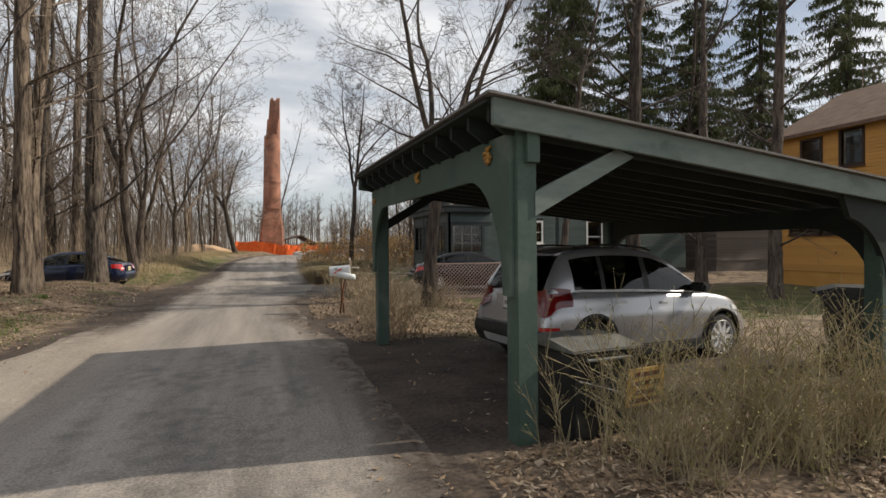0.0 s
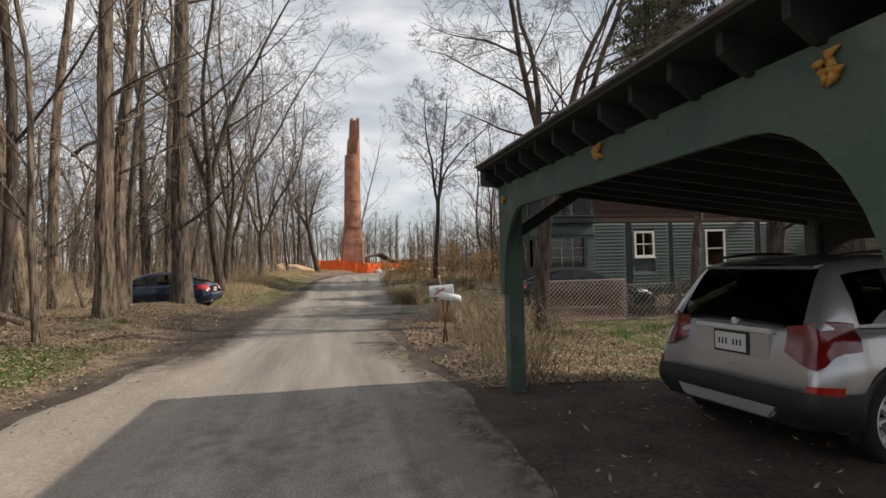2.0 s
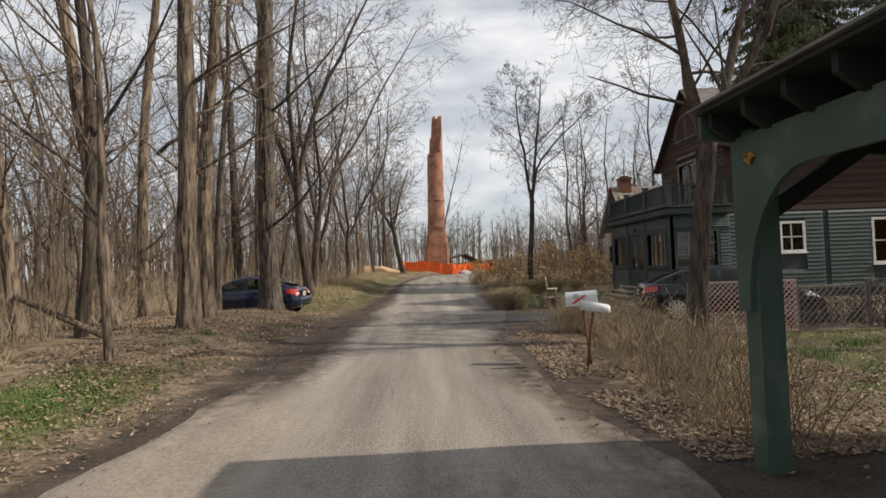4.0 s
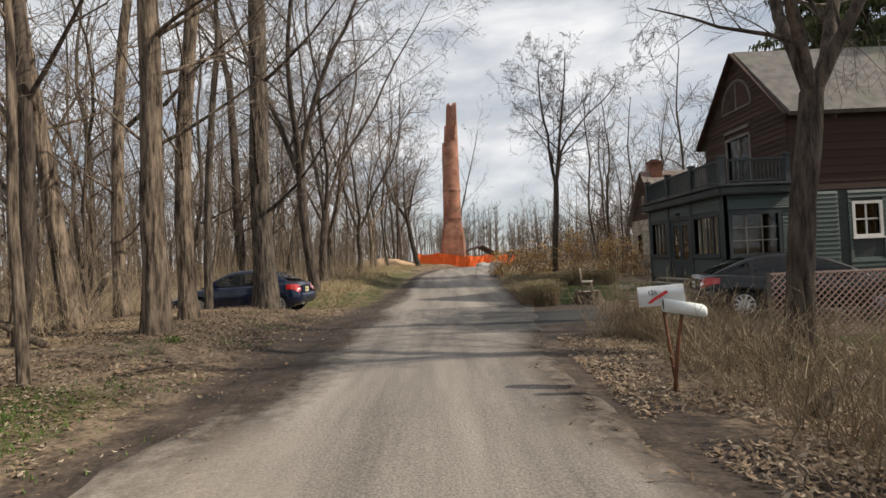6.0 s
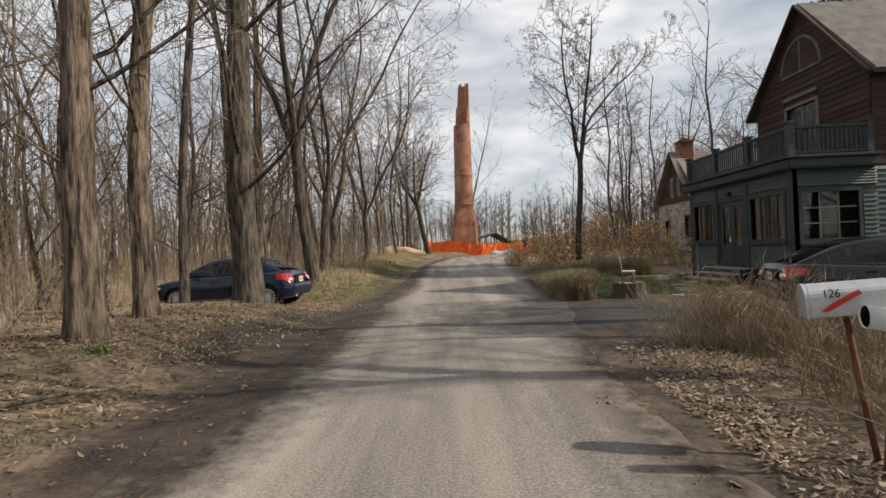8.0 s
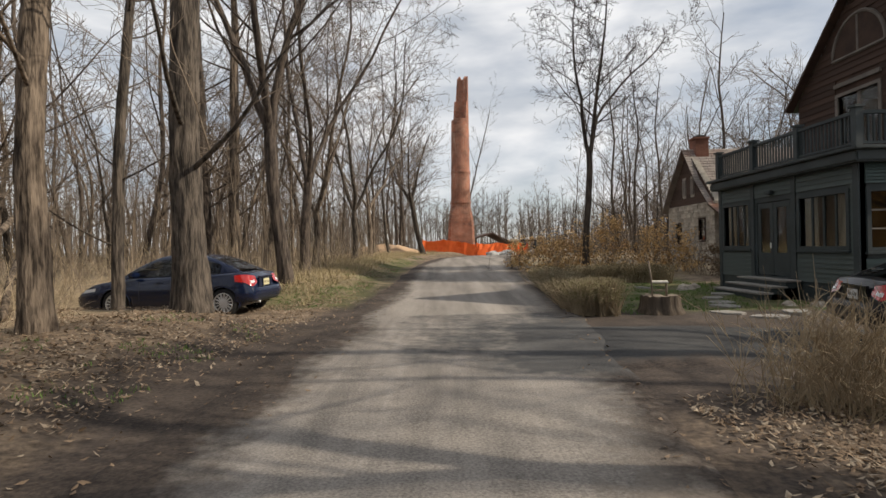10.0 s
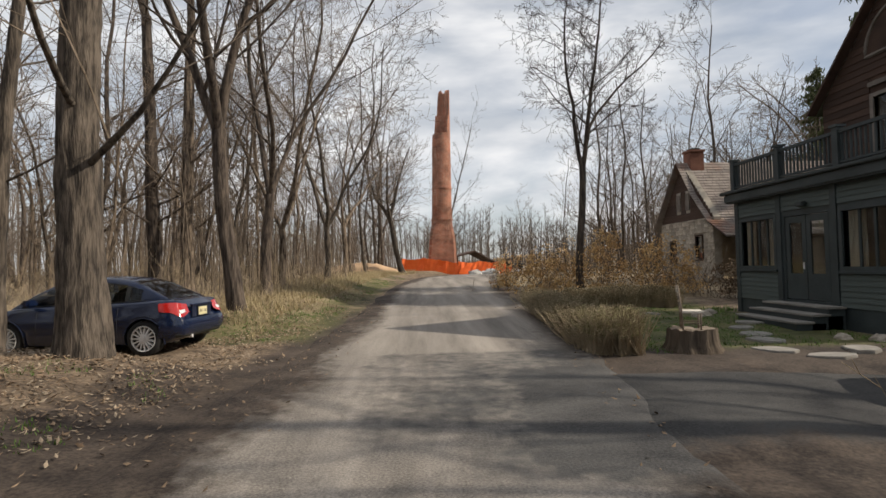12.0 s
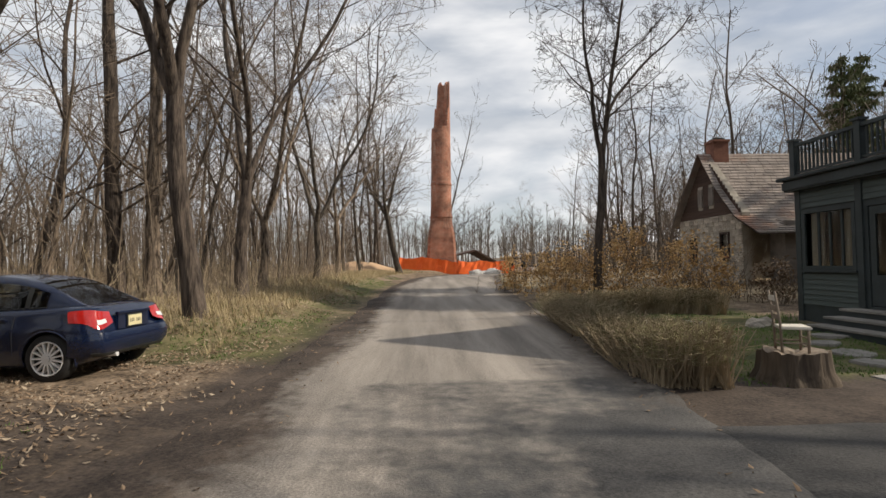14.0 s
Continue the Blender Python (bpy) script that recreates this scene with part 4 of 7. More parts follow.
def build_car(name, label, at, paint, length, width, floor, belt, cabin, roof_span, windows, wheels, wr, lamp, plate, spokes, clad, glass):
    """Nose at +x, tail at -x, the middle of the tail's foot at the origin. belt: (x, z) along the body's upper edge;
    cabin: (x, z, half width) along the roof from the rear window's foot to the windscreen's; roof_span: where it is metal; windows: side panes (x0, x1)."""
    car = thing(name, label, "car", "", at=at)
    hw = width / 2
    belt = smooth_table(belt, 4)

    def low(x):
        return floor + (0.07 if clad else 0.15) * (1 - smooth_step(0, 0.4, x)) + 0.06 * (1 - smooth_step(0, 0.4, length - x))

    def skin(x, z):
        """Half the body's width at x and height z."""
        c, k = 0.42, 0.7
        w = hw
        if x < c:
            w *= 0.80 + 0.20 * math.sqrt(max(0, 1 - ((c - x) / c) ** 2))
        if x > length - k:
            w *= 0.66 + 0.34 * math.sqrt(max(0, 1 - ((x - length + k) / k) ** 2))
        lo, hi = low(x), along(belt, x)
        return w * along(SIDE, (z - lo) / (hi - lo))

    def lean(x, z):
        """The tail and the nose slope inwards above the bumpers."""
        tail = 0.13 * smooth_step(0.58, 1.0, z) + 0.05 * (1 - smooth_step(0.25, 0.5, z))
        nose = 0.22 * smooth_step(0.45, 0.85, z)
        return x + tail * (1 - smooth_step(0, 0.7, x)) - nose * (1 - smooth_step(0, 0.7, length - x))

    xs = sorted({0.0, 0.015, 0.05, 0.1, 0.17, 0.26, 0.4, length, length - 0.02, length - 0.07, length - 0.16, length - 0.3} | {0.5 + (length - 0.9) * i / 24 for i in range(25)})
    rows = []
    for x in xs:
        lo, hi = low(x), along(belt, x)
        half = [(0, lo)] + [(skin(x, lo + (hi - lo) * f), lo + (hi - lo) * f) for f in (0.0, 0.06, 0.15, 0.25, 0.38, 0.5, 0.6, 0.68, 0.74, 0.82, 0.9, 0.96, 1.0)] + [(skin(x, hi) * 0.6, hi + 0.022), (0, hi + 0.035)]
        rows.append([(lean(x, z), -y, z) for y, z in half] + [(lean(x, z), y, z) for y, z in reversed(half)])
    n = len(rows[0])
    sh = Shape().grid([q + [q[0]] for q in rows])
    sh.add(rows[0], [tuple(range(n))])
    sh.add(rows[-1], [tuple(range(n - 1, -1, -1))])
    body = new("body", weld(sh, "body", MAT[paint]))
    body.parent = car
    cutters = []
    for wx in wheels:
        for sd in (-1, 1):
            cs = Shape().tube([(wx, sd * (hw - 0.26), wr), (wx, sd * (hw + 0.3), wr)], [wr * 1.13] * 2, 36)
            k = new("cutter", weld(cs, "cutter", MAT["plastic"], False))
            k.parent = car
            cutters.append(k)
    cut_with(body, cutters)
    for wx in wheels:
        for sd in (-1, 1):
            liner, rim, rows = Shape(), [], []
            for i in range(25):
                a = math.pi * (-0.1 + 1.2 * i / 24)
                c, e = math.cos(a), math.sin(a)
                rows.append([(wx + c * q, sd * yy, wr + e * q) for q, yy in ((wr * 1.1, hw - 0.27), (wr * 1.12, hw - 0.03))])
                q0, q1 = wr * 1.115, wr * (1.27 if clad else 1.16)
                za, zb = wr + e * q0, wr + e * q1
                ya, yb = skin(wx + c * q0, max(za, floor + 0.03)), skin(wx + c * q1, max(zb, floor + 0.03))
                rim.append([(wx + c * q0, sd * (ya - 0.03), za), (wx + c * q0, sd * (ya + 0.012), za), (wx + c * q1, sd * (yb + 0.008), zb), (wx + c * (q1 + 0.01), sd * (yb - 0.02), zb)])
            part("wheel_liner", liner.grid(rows), MAT["plastic"], car, smooth=True)
            part("wheel_arch", Shape().grid(rim), MAT["plastic"] if clad else MAT[paint], car, smooth=True)
            wheel(car, wx, sd * (hw - 0.115), wr, 0.21, spokes, "alloy")
    # the cabin: painted frame, glass between
    cuts = {x for w in windows for x in w} | set(roof_span)
    table = smooth_table(cabin, 4)
    xs = sorted(cuts | {t[0] for t in table})
    zs, qs = [(t[0], t[1]) for t in table], [(t[0], t[2]) for t in table]
    rows = []
    for x in xs:
        z, q, zb = along(zs, x), along(qs, x), along(belt, x) + 0.008
        z = max(z, zb + 0.01)
        hgt = z - zb
        top = q * (0.97 - 0.17 * min(1, hgt / 0.5))
        edge = z - 0.055 * min(1, hgt * 3)
        side = [(q - (q - top) * f ** 1.5, zb + (edge - zb) * f) for f in (0.0, 0.06, 0.5, 0.9, 1.0)]
        half = side + [(top * 0.93, z - 0.02 * min(1, hgt * 3)), (top * 0.86, z - 0.008), (top * 0.45, z + 0.008), (0, z + 0.014)]
        rows.append([(x, -y, h) for y, h in half] + [(x, y, h) for y, h in reversed(half[:-1])])
    metal, pillars, panes = Shape(), {}, {}
    m = len(rows[0])
    for i in range(len(rows) - 1):
        mid = (xs[i] + xs[i + 1]) / 2
        for j in range(m - 1):
            k = min(j, m - 2 - j)
            key = None
            if k in (1, 2):
                for wi, w in enumerate(windows):
                    if w[0] < mid < w[1]:
                        key = (wi, j < m / 2)
            elif k >= 6 and not roof_span[0] < mid < roof_span[1]:
                key = "rear" if mid < roof_span[0] else "front"
            if key is None and k in (1, 2) and windows[0][0] < mid < windows[-1][1]:
                pillars.setdefault((sum(w[1] < mid for w in windows), j < m / 2), Shape()).add([rows[i][j], rows[i][j + 1], rows[i + 1][j + 1], rows[i + 1][j]], [(0, 1, 2, 3)])
                continue
            (panes.setdefault(key, Shape()) if key is not None else metal).add([rows[i][j], rows[i][j + 1], rows[i + 1][j + 1], rows[i + 1][j]], [(0, 1, 2, 3)])
    for sh in pillars.values():
        part("pillar", sh, MAT["plastic"], car, "black window pillar")
    ob = new("cabin_frame", weld(metal, "cabin_frame", MAT[paint]))
    ob.parent = car
    for key, sh in panes.items():
        ob = new({"rear": "rear_window", "front": "windscreen"}.get(key, "side_window"), weld(sh, "pane", glass))
        ob.parent = car
    for sd in (0, -1):
        for a, b in windows:
            line = [(x, r[sd]) for x, r in zip(xs, rows) if a <= x <= b]
            part("window_trim", Shape().tube([Vector(q) + Vector((0, 0.004 if sd else -0.004, 0.012)) for _, q in line], [0.011] * len(line), 5), MAT["alloy" if clad else "plastic"], car)
    # tail lamps wrap round the corners
    lz, lh, lw = lamp
    for sd in (-1, 1):
        path = [(0.0, hw * 0.8 - lw), (0.0, hw * 0.8 - lw * 0.5), (0.0, None), (0.015, None), (0.05, None), (0.1, None), (0.17, None), (0.26, None), (0.36, None)]
        rows = []
        for i, (x, y) in enumerate(path):
            f = i / (len(path) - 1)
            z1 = lz + lh * (0.36 + 0.16 * math.sin(f * 2.4))
            z0 = lz - lh * (0.18 + 0.34 * math.sin(min(1, f * 1.5) * 3.0) - 0.14 * f)
            col = []
            for j in range(5):
                z = z0 + (z1 - z0) * j / 4
                yy = y if y is not None else skin(x, z)
                col.append((lean(x, z) - 0.012 * (1 - f), sd * (yy + 0.012 * min(1, f * 3)), z))
            rows.append(col)
        lo = part("tail_lamp", Shape().grid(rows), MAT["tail_dark" if clad else "tail_red"], car, "red tail lamp", smooth=True)
        if not clad:
            part("lens", Shape().grid([[(q[0] - 0.006, q[1] + sd * 0.003, q[2]) for q in row[1:3]] for row in rows[1:4]]), MAT["tail_white"], lo, "clear reversing lens", smooth=True)
    pz, pm = plate
    px = lean(0.0, pz)
    part("plate_recess", Shape().box(px - 0.006, -hw * 0.42, pz - 0.13, px + 0.05, hw * 0.42, pz + 0.12), MAT["silver" if clad else paint], car, bevel=0.02)
    pl = part("licence_plate", Shape().box(px - 0.03, -0.155, pz - 0.076, px - 0.02, 0.155, pz + 0.076), MAT[pm], car, "pale licence plate")
    part("plate_frame", Shape().box(px - 0.0205, -0.175, pz - 0.095, px + 0.03, 0.175, pz + 0.095), MAT["plastic"], pl)
    for k in range(7):
        if k != 3:
            part("character_bar", Shape().box(px - 0.0325, -0.115 + k * 0.036, pz - 0.026, px - 0.0302, -0.1 + k * 0.036, pz + 0.026), MAT["ink"], pl)
    part("garnish_bar", Shape().box(px - 0.03, -hw * 0.44, pz + 0.105, px + 0.03, hw * 0.44, pz + 0.145), MAT["alloy" if clad else paint], car, "bright trim bar" if clad else "", bevel=0.012)

    def band(z0, z1, out, x_end, steps=5):
        """A strip that follows the body round the tail."""
        pts = [(0.0, f) for f in (0.0, 0.35, 0.7)] + [(x, None) for x in (0.0, 0.02, 0.06, 0.12, 0.2, 0.3, 0.42) if x <= x_end]
        half = []
        for x, f in pts:
            col = []
            for j in range(steps):
                z = z0 + (z1 - z0) * j / (steps - 1)
                y = skin(x, z)
                bulge = out * (0.4 + 0.6 * math.sin(math.pi * j / (steps - 1)))
                col.append((lean(x, z) - bulge, (y if f is None else y * f) + bulge * (0.6 if f is None else 0), z))
            half.append(col)
        return Shape().grid([[(x, -y, z) for x, y, z in c] for c in reversed(half)] + half[1:])

    lo0 = low(0)
    part("bumper", band(lo0 - 0.02, lo0 + (0.27 if clad else 0.3), 0.045, 0.42), MAT["plastic" if clad else paint], car, smooth=True)
    if clad:
        part("skid_plate", Shape().prism([(-hw * 0.6, lo0 + 0.13), (hw * 0.6, lo0 + 0.13), (hw * 0.5, lo0 + 0.01), (-hw * 0.5, lo0 + 0.01)], "x", -0.036, 0.1), MAT["grey_trim"], car, "grey skid plate", bevel=0.02)
        for sd in (-1, 1):
            part("reflector", Shape().grid([[(lean(x, z) - 0.012, sd * (skin(x, z) + 0.016), z) for z in (lo0 + 0.25, lo0 + 0.285, lo0 + 0.32)] for x in (0.0, 0.01, 0.03, 0.07, 0.13, 0.2)]), MAT["tail_red"], car, "red reflector strip", smooth=True)
            part("sill", Shape().box(wheels[0] + wr * 1.25, sd * hw - 0.05, floor - 0.02, wheels[1] - wr * 1.25, sd * hw + 0.004, floor + 0.13), MAT["plastic"], car, bevel=0.02)
        part("badge", Shape().tube([(lean(0, pz + 0.18) - 0.008, 0, pz + 0.18), (lean(0, pz + 0.18) + 0.03, 0, pz + 0.18)], [0.03, 0.03], 14), MAT["alloy"], car)
        part("tailgate_latch", Shape().box(px - 0.016, -0.07, pz - 0.21, px + 0.02, 0.07, pz - 0.175), MAT["grey_trim"], car, bevel=0.01)
        z, q = along(zs, roof_span[0]), along(qs, roof_span[0])
        part("roof_spoiler", Shape().prism([(roof_span[0] - 0.1, z - 0.035), (roof_span[0] - 0.09, z - 0.012), (roof_span[0] + 0.12, z + 0.032), (roof_span[0] + 0.12, z - 0.01)], "y", -q * 0.7, q * 0.7), MAT[paint], car, bevel=0.012, fix=True)
        for sd in (-1, 1):
            rail = [(x, sd * along(qs, x) * 0.72, along(zs, x) + 0.03) for x in [roof_span[0] + 0.2 + 0.2 * i for i in range(8)]]
            part("roof_rail", Shape().tube(rail, [0.016] * 8, 6), MAT["plastic"], car)
    else:
        part("lower_grille", band(lo0 - 0.03, lo0 + 0.05, 0.03, 0.12), MAT["plastic"], car, smooth=True)
        part("exhaust_pipe", Shape().tube([(0.25, 0.45, lo0 - 0.03), (-0.01, 0.45, lo0 - 0.03)], [0.03, 0.03], 10), MAT["alloy"], car)
    for sd in (-1, 1):
        for sx in (windows[-1][1] - 0.3, (windows[-1][0] + windows[-2][1]) / 2, windows[-2][0] + 0.05):
            zz = [floor + 0.16 + (along(belt, sx) - floor - 0.17) * i / 8 for i in range(9)]
            part("door_seam", Shape().tube([(sx, sd * (skin(sx, z) - 0.0015), z) for z in zz], [0.005] * 9, 4), MAT["ink"], car)
        for hx in (windows[-2][0] + 0.14, windows[-1][0] + 0.12):
            hz = along(belt, hx) - 0.13
            yy = skin(hx, hz)
            part("door_handle", Shape().box(hx, sd * yy - 0.02, hz - 0.018, hx + 0.18, sd * yy + 0.026, hz + 0.018), MAT["alloy"] if clad else MAT[paint], car, bevel=0.012)
        mx = windows[-1][1] - 0.22
        part("wing_mirror", Shape().box(mx - 0.07, min(sd * hw * 0.88, sd * (hw + 0.15)), along(belt, mx) + 0.02, mx + 0.09, max(sd * hw * 0.88, sd * (hw + 0.15)), along(belt, mx) + 0.15), MAT["plastic"] if clad else MAT[paint], car, bevel=0.035)
        hx = length - 0.5
        hz = along(belt, hx) - 0.1
        rows = [[(lean(x, z) + 0.004, sd * (skin(x, z) + 0.008), z) for z in (hz - 0.1 + 0.06 * (1 - i / 7), hz - 0.02, hz + 0.03 - 0.05 * i / 7)] for i, x in enumerate([length - 0.62 + 0.07 * i for i in range(8)])]
        part("headlamp", Shape().grid(rows), MAT["tail_white"], car, smooth=True)
    for i in range(2):
        for sd in (-1, 1):
            part("seat", Shape().box(1.25 + 0.95 * i, sd * 0.38 - 0.24, 0.5, 1.4 + 0.95 * i, sd * 0.38 + 0.24, belt[8][1] + 0.2), MAT["plastic"], car, bevel=0.05)
    return car


build_car("silver_crossover", "silver compact crossover parked tail to the lane under the carport", pose(3.6, 5.7, height(4.5, 5.6), 0, 1.3, 8) @ Matrix.Diagonal((0.95, 1, 0.985, 1)), "silver", 4.1, 1.78, 0.24,
          [(0.0, 1.0), (0.3, 1.03), (0.9, 1.03), (1.6, 1.02), (2.3, 1.0), (2.85, 0.99), (3.2, 0.96), (3.6, 0.88), (3.9, 0.77), (4.1, 0.6)],
          [(0.13, 1.05, 0.74), (0.25, 1.26, 0.76), (0.42, 1.49, 0.78), (0.62, 1.565, 0.79), (1.15, 1.61, 0.80), (1.7, 1.6, 0.80), (2.1, 1.54, 0.80), (2.5, 1.37, 0.80), (2.8, 1.17, 0.79), (3.05, 0.98, 0.77)],
          (0.46, 2.12), ((0.5, 0.95), (1.02, 1.72), (1.82, 2.9)), (0.76, 3.24), 0.345, (0.91, 0.36, 0.22), (0.86, "plate_white"), 10, True, DARK_TINT)

build_car("navy_saloon", "dark navy saloon parked at the edge of the wood", pose(-4.44, 23.86, height(-5.6, 23.6) - 0.01, 0, 0, 175), "navy", 4.4, 1.77, 0.2,
          [(0.0, 0.97), (0.35, 1.0), (0.9, 0.975), (1.6, 0.95), (2.4, 0.925), (3.0, 0.9), (3.5, 0.84), (4.0, 0.75), (4.25, 0.66), (4.4, 0.52)],
          [(0.34, 1.02, 0.66), (0.62, 1.16, 0.69), (0.98, 1.33, 0.72), (1.35, 1.42, 0.735), (1.85, 1.45, 0.74), (2.3, 1.41, 0.74), (2.7, 1.26, 0.74), (3.05, 1.07, 0.74), (3.3, 0.9, 0.73)],
          (1.08, 2.34), ((0.82, 1.05), (1.12, 1.9), (1.99, 3.0)), (0.68, 3.3), 0.325, (0.82, 0.27, 0.24), (0.76, "plate"), 15, False, TINT)
build_car("black_saloon", "black saloon parked on the driveway behind the lattice", pose(6.15, 19.2, height(7.5, 18.6) + 0.03, 0, 0, -14), "black_paint", 4.6, 1.8, 0.2,
          [(0.0, 0.97), (0.35, 1.0), (0.9, 0.98), (1.6, 0.95), (2.4, 0.93), (3.0, 0.91), (3.6, 0.85), (4.15, 0.76), (4.45, 0.66), (4.6, 0.52)],
          [(0.3, 1.02, 0.66), (0.62, 1.17, 0.69), (1.0, 1.33, 0.72), (1.4, 1.42, 0.735), (1.9, 1.45, 0.74), (2.4, 1.41, 0.74), (2.85, 1.26, 0.74), (3.2, 1.07, 0.74), (3.45, 0.9, 0.73)],
          (1.1, 2.44), ((0.85, 1.08), (1.16, 1.98), (2.08, 3.12)), (0.88, 3.6), 0.325, (0.83, 0.24, 0.24), (0.76, "plate_white"), 10, False, DARK_TINT)

# ---- houses ----
BOARD = Shape().add([(0, 0, 0), (1, 0, 0), (1, -0.022, 0), (0, -0.022, 0), (0, 0, 1), (1, 0, 1), (1, -0.006, 1), (0, -0.006, 1)], [(0, 1, 2, 3), (3, 2, 6, 7), (7, 6, 5, 4), (0, 3, 7, 4), (2, 1, 5, 6)])
BOARDS = {}


def clad(wall, m, length, z0, z1, step, mat, openings=(), top=None, name="board"):
    """Boards on a wall. m: from (along, outwards = -y, up) to the world; openings: (a, b, low, high); top(z): the ends of a gable's courses."""
    if mat not in BOARDS:
        BOARDS[mat] = BOARD.mesh("board", MAT[mat], fix=True)
    z = z0
    while z < z1 - 0.01:
        h = min(step, z1 - z)
        a, b = top(z + h * 0.5) if top else (0.0, length)
        cuts = sorted((o[0], o[1]) for o in openings if o[2] < z + h - 0.01 and o[3] > z + 0.01)
        runs, u = [], a
        for p, q in cuts:
            if p > u:
                runs.append((u, min(p, b)))
            u = max(u, q)
        if u < b:
            runs.append((u, b))
        for p, q in runs:
            if q - p > 0.03:
                o = new(name, BOARDS[mat])
                o.parent = wall
                o.matrix_basis = m @ Matrix.Translation((p, -0.004, z)) @ Matrix.Diagonal((q - p, 1.9 if mat == 'corrugated' else 1.2, h * 1.03, 1))
        z += step


def wall_slab(name, m, length, z0, z1, thick, mat, parent, openings=(), gable=None):
    """A wall with its openings cut through. The outer face is at y = 0, the slab lies behind it."""
    out = [(0, z0), (length, z0)] + [p for p in reversed(gable or [(0, z1), (length, z1)])]
    s = Shape().prism(out, "y", 0, thick)
    s.v = [tuple(m @ Vector(p)) for p in s.v]
    w = part(name, s, mat, parent, fix=True)
    cutters = []
    for a, b, lo, hi in openings:
        c = Shape().box(a, -0.2, lo, b, thick + 0.2, hi)
        c.v = [tuple(m @ Vector(p)) for p in c.v]
        cutters.append(part("cutter", c, mat, parent, fix=True))
    if cutters:
        cut_with(w, cutters)
    return w


def window(parent, m, a, b, lo, hi, cols, rows, trim, deep=0.1, sash=0.05, curtain=0.0, name="window", bar=None):
    w = new(name)
    w.parent = parent
    fr, bars = Shape(), Shape()
    t = 0.09
    for x0, z0, x1, z1 in ((a - t, lo - t, a, hi + t), (b, lo - t, b + t, hi + t), (a, hi, b, hi + t), (a, lo - t, b, lo)):
        fr.box(x0, -0.045, z0, x1, deep, z1)
    for i in range(1, cols):
        u = a + (b - a) * i / cols
        bars.box(u - sash / 2, 0.02, lo, u + sash / 2, 0.06, hi)
    for j in range(1, rows):
        z = lo + (hi - lo) * j / rows
        bars.box(a, 0.024, z - sash / 2, b, 0.056, z + sash / 2)
    for s in (fr, bars):
        s.v = [tuple(m @ Vector(p)) for p in s.v]
    part("frame", fr, trim, w)
    if bars.v:
        part("glazing_bar", bars, bar or trim, w)
    pane = Shape().box(a, 0.038, lo, b, 0.043, hi)
    pane.v = [tuple(m @ Vector(p)) for p in pane.v]
    g = part("pane", pane, GLASS, w)
    g.visible_shadow = False
    sill = Shape().box(a - t - 0.03, -0.09, lo - t - 0.05, b + t + 0.03, 0.02, lo - t - 0.002)
    sill.v = [tuple(m @ Vector(p)) for p in sill.v]
    part("sill", sill, trim, w)
    if curtain:
        for p, q in ((a, a + (b - a) * curtain), (b - (b - a) * curtain, b)):
            rows_ = [[(p + (q - p) * i / 16, 0.12 + 0.025 * math.sin(i * 2.2), z) for i in range(17)] for z in (lo, hi)]
            c = Shape().grid(rows_)
            c.v = [tuple(m @ Vector(v)) for v in c.v]
            part("curtain", c, MAT["curtain"], w, "pale hanging curtain")
    return w


def west(x, y_far):
    """A frame for a wall that looks west: along runs towards -y."""
    return Matrix.Translation((x, y_far, 0)) @ Matrix.Rotation(radians(-90), 4, "Z")


def south(x, y):
    return Matrix.Translation((x, y, 0))


